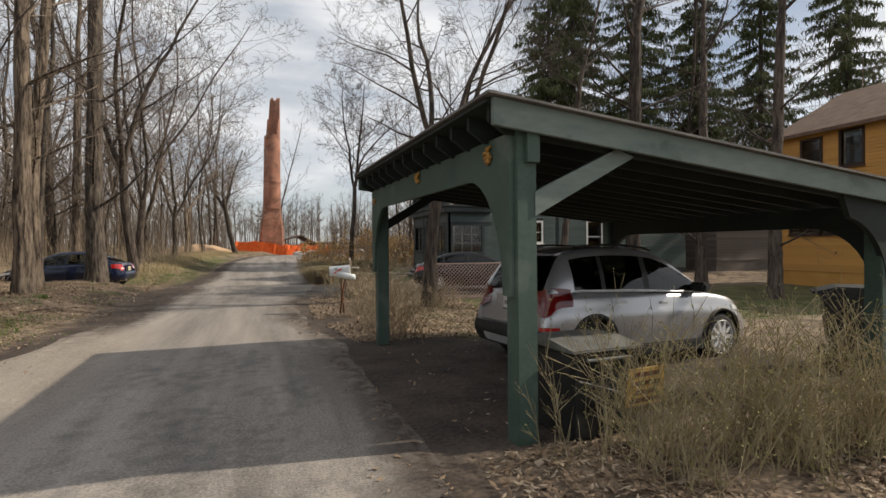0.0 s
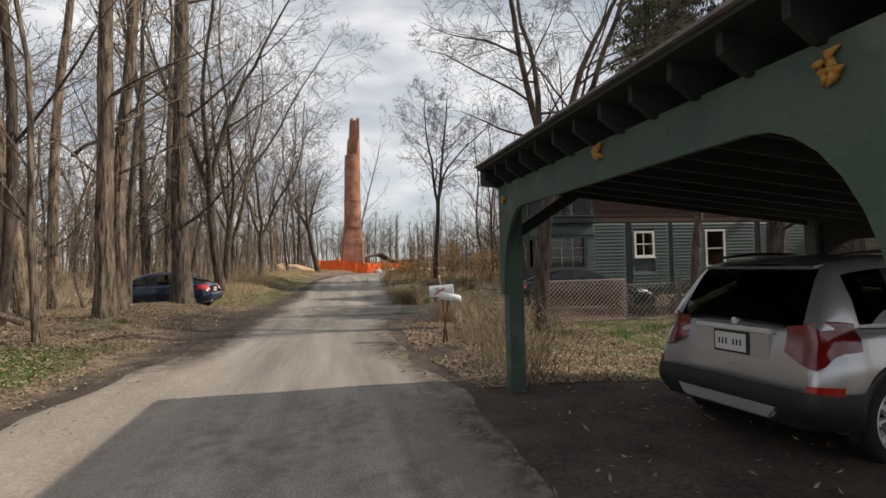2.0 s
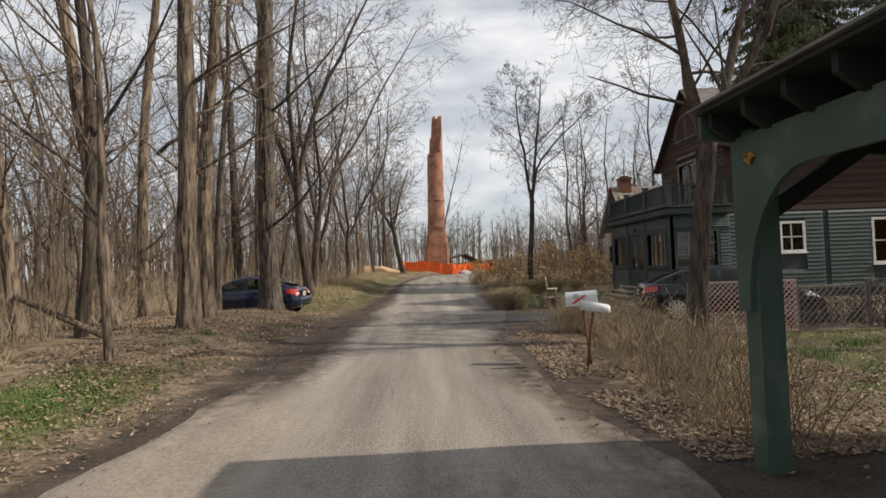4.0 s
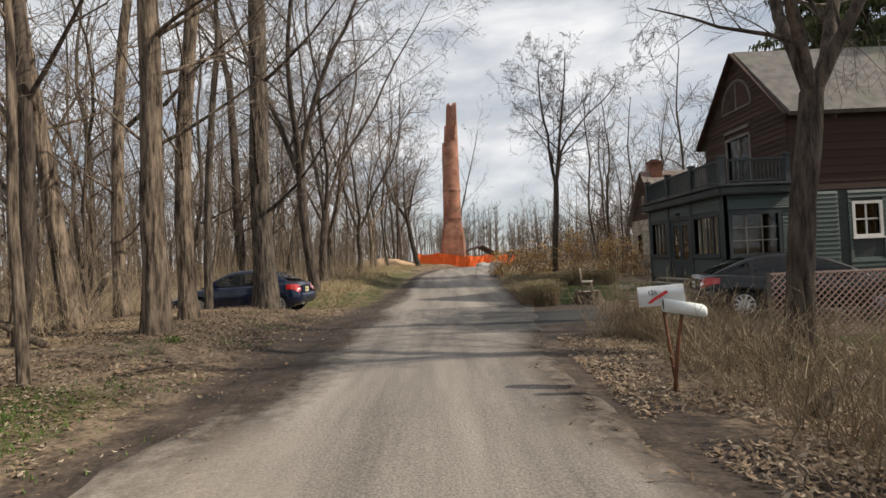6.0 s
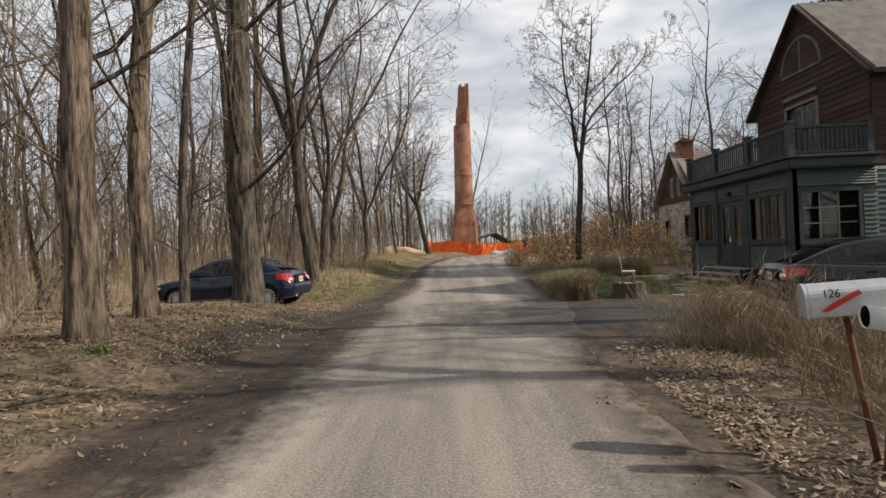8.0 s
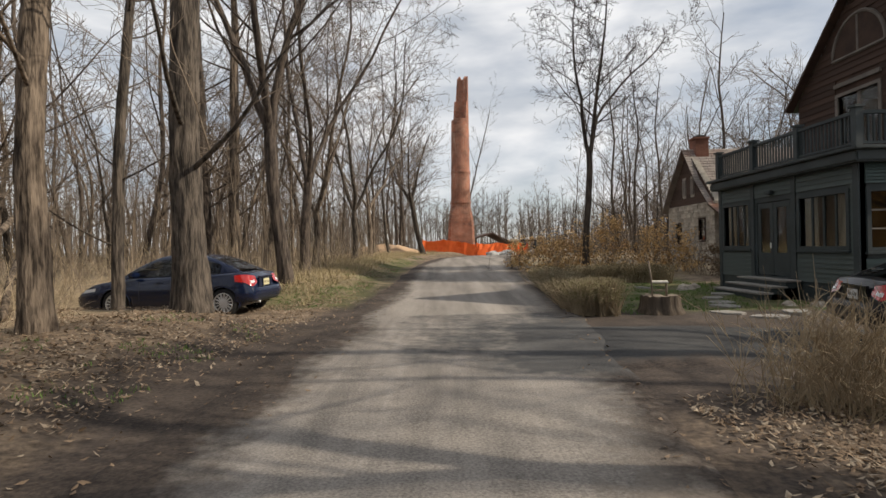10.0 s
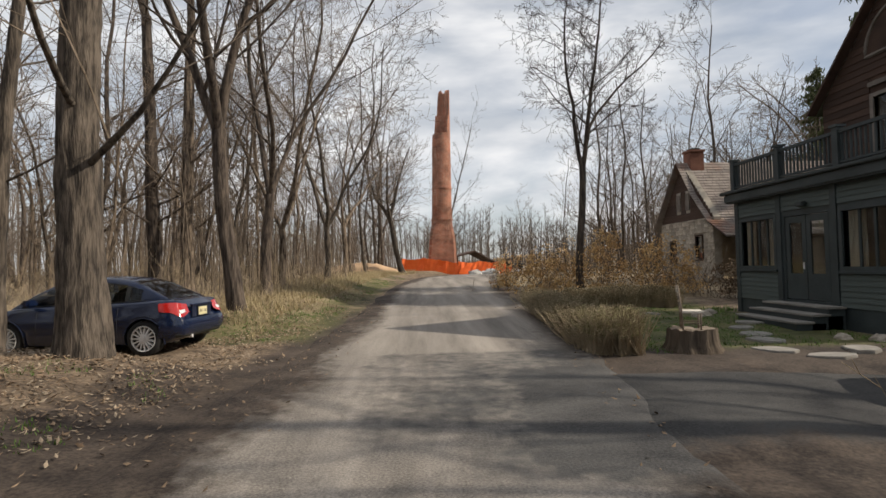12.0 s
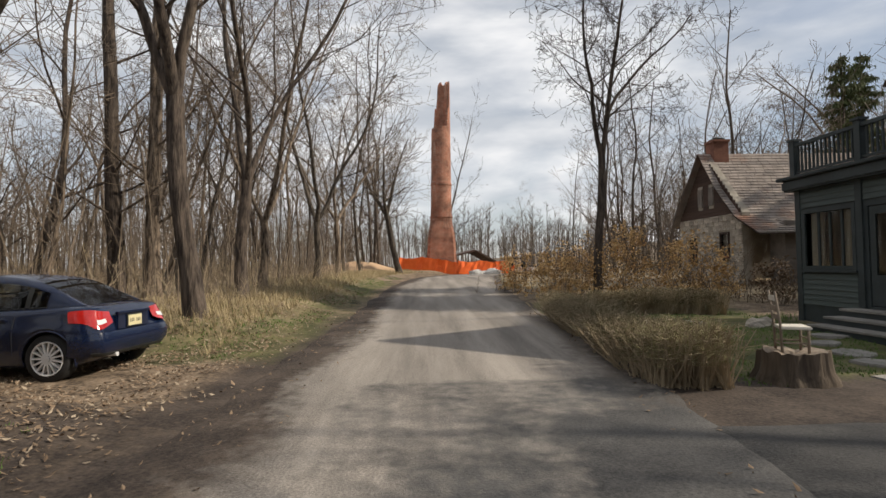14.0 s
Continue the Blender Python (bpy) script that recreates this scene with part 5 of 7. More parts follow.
def build_house():
    h = thing("green_house", "grey-green wooden house with brown gable and balustraded porch roof", "house")
    gz = 0.05
    px, py0, py1, mx = 8.6, 22.1, 27.75, 10.7
    # porch, west face
    m, n = west(px, py1), py1 - py0
    ops = [(0.30, 1.62, 1.32, 2.5), (1.97, 3.38, 0.52, 2.5), (3.78, 5.3, 1.3, 2.46)]
    w = wall_slab("porch_wall", m, n, gz - 0.2, 3.1, 0.14, MAT["porch_trim"], h, ops)
    clad(w, m, n, 0.45, 3.0, 0.115, "porch_green", [(o[0] - 0.1, o[1] + 0.1, o[2] - 0.14, o[3] + 0.1) for o in ops] + [(1.72, 1.9, 0, 4), (3.46, 3.66, 0, 4), (0, 0.14, 0, 4), (n - 0.14, n, 0, 4)])
    for u in (0.0, 1.72, 3.48, n - 0.16):
        s = Shape().box(u, -0.04, gz - 0.1, u + 0.16, 0.0, 3.05)
        s.v = [tuple(m @ Vector(p)) for p in s.v]
        part("trim_board", s, MAT["porch_trim"], h, fix=True)
    window(h, m, *ops[0], 4, 1, MAT["porch_trim"], curtain=0.3)
    window(h, m, *ops[2], 4, 1, MAT["porch_trim"], curtain=0.3)
    d = new("double_door")
    d.parent = h
    for k in range(2):
        a = ops[1][0] + 0.03 + k * 0.69
        fr = Shape()
        for x0, z0, x1, z1 in ((a, 0.54, a + 0.13, 2.48), (a + 0.54, 0.54, a + 0.67, 2.48), (a + 0.13, 0.54, a + 0.54, 1.14), (a + 0.13, 2.33, a + 0.54, 2.48)):
            fr.box(x0, 0.01, z0, x1, 0.055, z1)
        fr.v = [tuple(m @ Vector(p)) for p in fr.v]
        part("door_leaf", fr, MAT["porch_trim"], d)
        pn = Shape().box(a + 0.13, 0.03, 1.14, a + 0.54, 0.036, 2.33)
        pn.v = [tuple(m @ Vector(p)) for p in pn.v]
        part("pane", pn, GLASS, d).visible_shadow = False
    s = Shape().tube([m @ Vector((2.63, -0.03, 1.25)), m @ Vector((2.63, -0.03, 1.4))], [0.018, 0.018], 8)
    part("door_handle", s, MAT["alloy"], d)
    lampb = Shape().box(2.55, -0.16, 2.68, 2.8, -0.03, 2.78)
    lampb.v = [tuple(m @ Vector(p)) for p in lampb.v]
    part("porch_light", lampb, MAT["porch_trim"], h, bevel=0.02)
    # porch, south face
    m2, n2 = south(px, py0), mx - px
    op2 = [(0.2, 1.62, 1.27, 2.45)]
    w2 = wall_slab("porch_wall", m2, n2, gz - 0.2, 3.1, 0.14, MAT["porch_trim"], h, op2)
    clad(w2, m2, n2, 0.45, 2.42, 0.115, "corrugated", [(0, 1.74, 1.12, 2.7), (0, 0.1, 0, 4)])
    clad(w2, m2, n2, 2.62, 3.05, 0.07, "corrugated", [(0, 0.1, 0, 4)])
    window(h, m2, *op2[0], 3, 3, MAT["porch_trim"], sash=0.035, bar=MAT["grey_board"])
    # cornice and deck
    part("cornice", Shape().box(px - 0.22, py0 - 0.22, 3.05, mx, py1 + 0.2, 3.3), MAT["porch_trim"], h, "moulded dark cornice", bevel=0.04)
    part("cornice_moulding", Shape().box(px - 0.30, py0 - 0.30, 3.3, mx, py1 + 0.28, 3.38), MAT["porch_trim"], h, bevel=0.02)
    rail = [((px, py1), (px, py0 + 0.05), 3), ((px, py0 + 0.05), (mx - 0.1, py0 + 0.05), 1)]
    for (ax, ay), (bx, by), k in rail:
        for i in range(k + 1):
            x, y = ax + (bx - ax) * i / k, ay + (by - ay) * i / k
            if i or (ax, ay) == rail[0][0]:
                part("rail_post", Shape().box(x - 0.075, y - 0.075, 3.38, x + 0.075, y + 0.075, 4.22).box(x - 0.11, y - 0.11, 4.22, x + 0.11, y + 0.11, 4.27), MAT["porch_trim"], h)
        part("hand_rail", Shape().bar((ax, ay, 4.12), (bx, by, 4.12), 0.07, 0.09), MAT["porch_trim"], h)
        part("foot_rail", Shape().bar((ax, ay, 3.48), (bx, by, 3.48), 0.05, 0.07), MAT["porch_trim"], h)
        dist = math.hypot(bx - ax, by - ay)
        for i in range(1, int(dist / 0.12)):
            f = i * 0.12 / dist
            x, y = ax + (bx - ax) * f, ay + (by - ay) * f
            part("baluster", Shape().box(x - 0.018, y - 0.018, 3.5, x + 0.018, y + 0.018, 4.1), MAT["porch_trim"], h)
    # main block
    gy0, gy1, ap, ez, az, ex = 22.15, 27.05, 24.6, 5.62, 8.2, 22.0
    mg, ng = west(mx, gy1), gy1 - gy0
    gops = [(1.6, 2.95, 3.5, 5.3)]
    gab = [(0, ez), (ng / 2, az), (ng, ez)]
    wg = wall_slab("gable_wall", mg, ng, gz - 0.2, ez, 0.2, MAT["brown_board"], h, gops, gab)
    half = ng / 2
    clad(wg, mg, ng, 3.4, az, 0.17, "brown_board", [(1.5, 3.05, 3.3, 5.62), (1.5, 3.15, 6.3, 6.9), (1.75, 2.9, 6.9, 7.2)], top=lambda z: (0.0, ng) if z < ez else (half * (z - ez) / (az - ez), ng - half * (z - ez) / (az - ez)))
    window(h, mg, *gops[0], 2, 1, MAT["grey_board"], sash=0.12)
    lint = Shape().box(1.5, -0.07, 5.55, 3.05, -0.01, 5.66)
    lint.v = [tuple(mg @ Vector(p)) for p in lint.v]
    part("lintel", lint, MAT["grey_board"], h, "pale weathered lintel board")
    # arched window high in the gable
    aw = new("arched_window")
    aw.parent = h
    cx, cz, r = 2.33, 6.3, 0.88
    ring = [(cx + r * math.cos(a), cz + r * 1.15 * math.sin(a)) for a in [math.pi * i / 20 for i in range(21)]]
    fr = Shape().tube([mg @ Vector((u, -0.03, z)) for u, z in ring + [ring[0]]], [0.05] * 22, 6)
    fr.tube([mg @ Vector((cx, -0.03, cz)), mg @ Vector((cx, -0.03, cz + r * 1.15))], [0.035, 0.035], 6)
    part("frame", fr, MAT["grey_board"], aw)
    bd = Shape().prism(ring, "y", -0.035, -0.027)
    bd.v = [tuple(mg @ Vector(p)) for p in bd.v]
    part("panel", bd, MAT["brown_board"], aw, fix=True)
    # south wall of the main block
    ms, ns = south(mx, gy0), ex - mx
    sops = [(12.6 - mx, 13.35 - mx, 1.7, 2.62), (15.95 - mx, 16.75 - mx, 1.2, 2.66)]
    ws = wall_slab("south_wall", ms, ns, gz - 0.3, ez, 0.2, MAT["porch_trim"], h, sops)
    clad(ws, ms, ns, 0.3, 3.05, 0.14, "corrugated", [(o[0] - 0.1, o[1] + 0.1, o[2] - 0.7, o[3] + 0.1) for o in sops] + [(1.4, 1.7, 0, 4), (3.4, 3.6, 0, 4), (7.6, 7.9, 0, 4)])
    clad(ws, ms, ns, 3.1, ez, 0.24, "brown_board")
    for o in sops:
        window(h, ms, *o, 1 if o[0] > 4 else 2, 2, MAT["white_paint"], sash=0.05)
    # roof
    ov, th = 0.28, 0.14
    for sgn in (-1, 1):
        e = (ap - gy0 + ov)
        k = (az - ez) / (ap - gy0)
        y_e, z_e = ap + sgn * e, az - k * e
        nrm = Vector((0, sgn * k, 1)).normalized() * th
        s = Shape()
        c = [(mx - 0.12, ap, az), (ex, ap, az), (ex, y_e, z_e), (mx - 0.12, y_e, z_e)]
        s.add([(x, y, z + 0.02) for x, y, z in c] + [(x, y + nrm.y * (0 if z == az else 1), z + 0.02 + nrm.z) for x, y, z in c], [(0, 1, 2, 3), (7, 6, 5, 4), (0, 4, 5, 1), (1, 5, 6, 2), (2, 6, 7, 3), (3, 7, 4, 0)])
        part("roof_slope", s, MAT["shingle"], h, "moss-grey shingle roof", fix=True)
        part("barge_board", Shape().bar((mx - 0.15, ap, az + 0.05), (mx - 0.15, y_e, z_e + 0.05), 0.06, 0.24), MAT["brown_board"], h)
    back = Shape().box(mx + 0.25, gy1 - 0.2, gz - 0.2, ex, gy1, ez).box(ex - 0.2, gy0 + 0.21, gz - 0.2, ex, gy1 - 0.21, ez).prism([(gy0, ez + 0.01), (ap, az - 0.02), (gy1, ez + 0.01)], "x", ex - 0.2, ex)
    part("back_wall", back, MAT["brown_board"], h, fix=True)
    # floors and partitions coloured as if no light reached the rooms
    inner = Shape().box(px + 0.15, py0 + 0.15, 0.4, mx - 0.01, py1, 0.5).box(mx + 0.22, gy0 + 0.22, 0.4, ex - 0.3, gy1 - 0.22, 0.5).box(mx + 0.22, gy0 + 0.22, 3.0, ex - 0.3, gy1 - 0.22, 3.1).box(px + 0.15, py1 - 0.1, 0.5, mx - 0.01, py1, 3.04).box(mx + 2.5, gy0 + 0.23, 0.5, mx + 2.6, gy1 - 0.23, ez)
    part("inner_floor", inner, MAT["interior"], h, "inner floors and walls coloured near black as unlit rooms")
    # steps
    for i in range(3):
        part("step", Shape().box(px - 0.42 - 0.34 * (2 - i), 23.95, gz - 0.1, px - 0.05 - 0.36 * (2 - i) + 0.3 * (i < 2), 25.98, 0.14 + 0.145 * i), MAT["porch_trim"], h)
        part("tread", Shape().box(px - 0.46 - 0.34 * (2 - i), 23.9, 0.1415 + 0.145 * i, px - 0.05 - 0.34 * (2 - i), 26.03, 0.185 + 0.145 * i), MAT["concrete"], h, "worn grey step", bevel=0.008)


build_house()


def build_plain_house(name, label, x0, x1, y0, y1, base, eave, ridge, axis, wall_mat, roof_mat, openings_w, openings_s, trim, step, chimney=None):
    """A gabled house with boarded west and south faces."""
    h = thing(name, label, "house")
    mw, ms = west(x0, y1), south(x0, y0)
    lw, ls = y1 - y0, x1 - x0
    cx, cy = (x0 + x1) / 2, (y0 + y1) / 2
    gw = [(0, eave), (lw / 2, ridge), (lw, eave)] if axis == "x" else None
    gs = [(0, eave), (ls / 2, ridge), (ls, eave)] if axis == "y" else None
    a = wall_slab("wall", mw, lw, base - 0.6, eave, 0.2, MAT[wall_mat], h, openings_w, gw)
    b = wall_slab("wall", ms @ Matrix.Translation((0.205, 0, 0)), ls - 0.205, base - 0.6, eave, 0.2, MAT[wall_mat], h, [(o[0] - 0.205, o[1] - 0.205, o[2], o[3]) for o in openings_s], gs)
    if step:
        pad = [(o[0] - 0.1, o[1] + 0.1, o[2] - 0.14, o[3] + 0.1) for o in openings_w]
        top = (lambda z: (0.0, lw) if z < eave else (lw / 2 * (z - eave) / (ridge - eave), lw - lw / 2 * (z - eave) / (ridge - eave))) if gw else None
        clad(a, mw, lw, base + 0.2, ridge - 0.1 if gw else eave, step, wall_mat, pad, top)
        pad = [(o[0] - 0.1, o[1] + 0.1, o[2] - 0.14, o[3] + 0.1) for o in openings_s]
        top = (lambda z: (0.0, ls) if z < eave else (ls / 2 * (z - eave) / (ridge - eave), ls - ls / 2 * (z - eave) / (ridge - eave))) if gs else None
        clad(b, ms, ls, base + 0.2, ridge - 0.1 if gs else eave, step, wall_mat, pad, top)
    for o in openings_w:
        window(h, mw, *o, 1, 2, trim)
    for o in openings_s:
        window(h, ms, *o, 1, 2, trim)
    part("back_wall", Shape().box(x0 + 0.21, y1 - 0.2, base - 0.6, x1, y1, eave).box(x1 - 0.2, y0 + 0.21, base - 0.6, x1, y1 - 0.21, eave), MAT[wall_mat], h, fix=True)
    # floor, ceiling and partition, their darkness painted on
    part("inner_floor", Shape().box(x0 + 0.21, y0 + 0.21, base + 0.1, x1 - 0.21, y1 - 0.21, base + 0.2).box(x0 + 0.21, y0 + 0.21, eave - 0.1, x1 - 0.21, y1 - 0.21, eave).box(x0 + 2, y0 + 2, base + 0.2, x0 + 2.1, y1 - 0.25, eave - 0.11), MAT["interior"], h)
    for sg in (-1, 1):
        s = Shape()
        half = (lw if axis == "x" else ls) / 2
        k = (ridge - eave) / half
        e = half + 0.35
        for d in (0.02, 0.16):
            if axis == "x":
                s.v += [(x0 - 0.35, cy, ridge + d), (x1 + 0.3, cy, ridge + d), (x1 + 0.3, cy + sg * e, ridge - k * e + d), (x0 - 0.35, cy + sg * e, ridge - k * e + d)]
            else:
                s.v += [(cx, y0 - 0.35, ridge + d), (cx, y1 + 0.3, ridge + d), (cx + sg * e, y1 + 0.3, ridge - k * e + d), (cx + sg * e, y0 - 0.35, ridge - k * e + d)]
        s.f += [(0, 1, 2, 3), (7, 6, 5, 4), (0, 4, 5, 1), (1, 5, 6, 2), (2, 6, 7, 3), (3, 7, 4, 0)]
        part("roof_slope", s, MAT[roof_mat], h, fix=True)
    return h


build_plain_house("yellow_house", "ochre yellow clapboard house with brown shingle roof", 21.6, 30.0, 6.0, 16.3, 0.2, 6.0, 8.2, "y", "yellow", "roof_brown",
                  [(1.0, 1.75, 4.75, 5.65), (2.55, 3.3, 4.5, 5.75), (0.5, 1.1, 1.95, 2.7), (1.15, 1.75, 1.95, 2.7), (1.8, 2.4, 1.95, 2.7)], [], MAT["brown_board"], 0.13)
build_plain_house("grey_barn", "low weathered grey board barn", 24.5, 33.0, 22.5, 27.0, 0.4, 3.2, 4.6, "x", "grey_board", "roof_brown", [], [], MAT["grey_board"], 0.16)


def build_stone_house():
    h = thing("stone_house", "old fieldstone cottage with weathered shingle catslide roof", "house")
    x0, x1, y0, y1, ap, base, az = 14.0, 23.0, 38.6, 44.2, 41.6, 0.5, 6.7
    e1 = 3.6
    m, n = west(x0, y1), y1 - y0
    ops = [(1.1, 1.6, 1.45, 2.55), (3.9, 4.5, 1.6, 2.7)]
    w = wall_slab("gable_wall", m, n, base - 0.6, e1, 0.35, MAT["mortar"], h, ops, [(0, e1), (y1 - ap, az), (n, e1)])
    clad(w, m, n, e1, az - 0.1, 0.2, "brown_board", [(1.9, 2.4, 4.1, 5.1), (2.9, 3.4, 4.1, 5.1)], top=lambda z: ((y1 - ap) * (z - e1) / (az - e1), n - (ap - y0) * (z - e1) / (az - e1)))
    rng = random.Random(3)
    z = base - 0.2
    blocks = [Shape().box(0, -0.045, 0, 1, 0.0, 1).mesh("stone_block", MAT["stone"], bevel=0.0) for _ in range(1)]
    while z < e1 - 0.05:
        hh = min(rng.uniform(0.16, 0.3), e1 - z)
        u = 0.0
        while u < n - 0.02:
            ww = min(rng.uniform(0.22, 0.6), n - u)
            if not any(o[0] < u + ww and o[1] > u and o[2] < z + hh and o[3] > z for o in ops):
                o = new("stone_block", blocks[0])
                o.parent = w
                o.matrix_basis = m @ Matrix.Translation((u + 0.012, -0.002, z + 0.012)) @ Matrix.Diagonal((ww - 0.024, rng.uniform(0.5, 1.3), hh - 0.024, 1))
            u += ww
        z += hh
    for o in ops:
        window(h, m, *o, 1, 2, MAT["brown_board"])
    for a in (1.95, 2.95):
        s = Shape().box(a, -0.05, 4.15, a + 0.4, -0.02, 5.05)
        s.v = [tuple(m @ Vector(p)) for p in s.v]
        part("shutter", s, MAT["grey_board"], h)
    # catslide roof: courses of shingles laid as overlapping strips
    prof = [(ap, az + 0.1), (ap - 1.5, az - 1.85), (ap - 3.0, az - 3.3), (ap - 4.6, az - 4.1)]
    courses = Shape()
    pts = []
    for (ya, za), (yb, zb) in zip(prof, prof[1:]):
        k = max(2, round(math.hypot(yb - ya, zb - za) / 0.2))
        pts += [(ya + (yb - ya) * i / k, za + (zb - za) * i / k) for i in range(k)]
    pts.append(prof[-1])
    for (ya, za), (yb, zb) in zip(pts, pts[1:]):
        x = x0 - 0.35
        while x < x1:
            wd = rng.uniform(0.2, 0.5)
            j = rng.uniform(0.0, 0.02)
            courses.add([(x, ya, za), (x + wd - 0.015, ya, za), (x + wd - 0.015, yb, zb + 0.03 + j), (x, yb, zb + 0.03 + j), (x, yb, zb - 0.02), (x + wd - 0.015, yb, zb - 0.02)], [(0, 1, 2, 3), (3, 2, 5, 4)])
            x += wd
    part("roof_slope", courses, MAT["wood_shingle"], h, "weathered silver-grey wooden shingles")
    sk = Shape().grid([[(x0 - 0.34, y, z - 0.06), (x1, y, z - 0.06)] for y, z in prof])
    part("roof_underside", sk, MAT["brown_board"], h)
    part("roof_slope", Shape().add([(x0 - 0.35, ap, az + 0.1), (x1, ap, az + 0.1), (x1, y1 + 0.4, e1 - 0.35), (x0 - 0.35, y1 + 0.4, e1 - 0.35)], [(0, 1, 2, 3)]), MAT["wood_shingle"], h)
    part("lean_to_wall", Shape().box(x0 + 1.2, y0 - 1.0, base - 0.6, x1, y0 - 0.8, 3.1).box(x0 + 1.2, y0 - 0.8, base - 0.6, x0 + 1.4, y0 + 0.0, 3.1), MAT["grey_board"], h)
    part("back_wall", Shape().box(x0 + 0.36, y1 - 0.3, base - 0.6, x1, y1, e1).box(x1 - 0.3, y0 - 0.7, base - 0.6, x1, y1 - 0.31, e1), MAT["mortar"], h)
    c = part("chimney", Shape().box(x0 + 0.3, ap - 0.38, az - 0.6, x0 + 1.05, ap + 0.38, az + 0.62).box(x0 + 0.24, ap - 0.44, az + 0.62, x0 + 1.11, ap + 0.44, az + 0.74), MAT["brick"], h, "red brick chimney", bevel=0.015)
    part("flue", Shape().box(x0 + 0.42, ap - 0.25, az + 0.742, x0 + 0.92, ap + 0.25, az + 0.85), MAT["ink"], c)


build_stone_house()


# ---- the ruined chimney and its fence ----
def build_stack():
    t = thing("ruined_chimney", "tall ruined red brick factory chimney with jagged broken top", "chimney")
    cx, cy, b = 1.8, 70.0, 0.55
    s, n = Shape(), 32
    rng = random.Random(4)
    rows = []
    # square foot, tapering and rounding into the shaft
    def ring(z, half, square):
        out = []
        for i in range(n):
            a = 2 * math.pi * (i + 0.5) / n
            q = max(abs(math.cos(a)), abs(math.sin(a)))
            r = half * ((1 - square) + square / q)
            out.append((cx + r * math.cos(a) + 0.012 * (z - b), cy + r * math.sin(a), z))
        return out
    for z, half, sq in ((b - 0.6, 1.5, 1.0), (2.1, 1.47, 1.0), (4.3, 1.34, 1.0), (5.2, 1.24, 0.8), (5.9, 1.12, 0.3), (6.35, 1.1, 0.0), (6.5, 1.08, 0.0), (9.6, 1.03, 0.0), (9.75, 1.06, 0.0), (10.0, 1.02, 0.0), (15.0, 0.97, 0.0)):
        rows.append(ring(z, half, sq))
    # broken rim
    tops = []
    for i in range(n):
        a = 2 * math.pi * (i + 0.5) / n
        east_ = math.cos(a - 0.8)
        z = 15.4 + 0.25 * rng.random()
        if east_ > 0.45:
            z = 20.2 + 0.5 * rng.random()
        elif east_ > 0.05:
            z = 17.3 + 0.6 * rng.random()
        tops.append(z)
    rim = [(cx + 0.012 * (z - b) + 0.93 * math.cos(2 * math.pi * (i + 0.5) / n), cy + 0.93 * math.sin(2 * math.pi * (i + 0.5) / n), z) for i, z in enumerate(tops)]
    mid = [tuple(Vector(p).lerp(Vector(q), 0.5)) for p, q in zip(rows[-1], rim)]
    inner_top = [(cx + 0.012 * (z - b) + 0.66 * math.cos(2 * math.pi * (i + 0.5) / n), cy + 0.66 * math.sin(2 * math.pi * (i + 0.5) / n), z - 0.1) for i, z in enumerate(tops)]
    inner_low = [(cx + 0.1 + 0.66 * math.cos(2 * math.pi * (i + 0.5) / n), cy + 0.66 * math.sin(2 * math.pi * (i + 0.5) / n), 12) for i in range(n)]
    rows += [mid, rim, inner_top, inner_low]
    s.grid([r + [r[0]] for r in rows])
    part("shaft", s, MAT["stack_brick"], t, fix=True)
    for z, half in ((6.38, 1.2), (9.68, 1.09)):
        part("brick_band", Shape().tube([(cx + 0.012 * z, cy, z - 0.07), (cx + 0.012 * z, cy, z + 0.07)], [half, half], 32), MAT["stack_brick"], t)


def stack_brick():
    m = bpy.data.materials.new("stack_brick")
    m.use_nodes = True
    t = m.node_tree
    n, ln = t.nodes, t.links.new
    bs = n["Principled BSDF"]
    bs.inputs["Roughness"].default_value = 0.92
    co = n.new("ShaderNodeTexCoord")
    sp, cb, ad = n.new("ShaderNodeSeparateXYZ"), n.new("ShaderNodeCombineXYZ"), n.new("ShaderNodeMath")
    ln(co.outputs["Object"], sp.inputs[0])
    ln(sp.outputs[0], ad.inputs[0])
    ln(sp.outputs[1], ad.inputs[1])
    ln(ad.outputs[0], cb.inputs[0])
    ln(sp.outputs[2], cb.inputs[1])
    br = n.new("ShaderNodeTexBrick")
    br.inputs["Scale"].default_value = 2.2
    br.inputs["Color1"].default_value = (0.36, 0.12, 0.065, 1)
    br.inputs["Color2"].default_value = (0.24, 0.08, 0.045, 1)
    br.inputs["Mortar"].default_value = (0.4, 0.27, 0.2, 1)
    br.inputs["Mortar Size"].default_value = 0.035
    ln(cb.outputs[0], br.inputs["Vector"])
    no = n.new("ShaderNodeTexNoise")
    no.inputs["Scale"].default_value = 0.8
    no.inputs["Detail"].default_value = 9
    no.inputs["Roughness"].default_value = 0.68
    ln(co.outputs["Object"], no.inputs["Vector"])
    rp = n.new("ShaderNodeMapRange")
    rp.inputs[1].default_value, rp.inputs[2].default_value, rp.inputs[3].default_value, rp.inputs[4].default_value = 0.35, 0.65, 0.5, 1.5
    ln(no.outputs[0], rp.inputs[0])
    hs = n.new("ShaderNodeHueSaturation")
    ln(rp.outputs[0], hs.inputs["Value"])
    ln(br.outputs[0], hs.inputs["Color"])
    ln(hs.outputs[0], bs.inputs["Base Color"])
    bp = n.new("ShaderNodeBump")
    bp.inputs["Strength"].default_value = 0.6
    bp.inputs["Distance"].default_value = 0.03
    ln(no.outputs[0], bp.inputs["Height"])
    ln(bp.outputs[0], bs.inputs["Normal"])
    return m


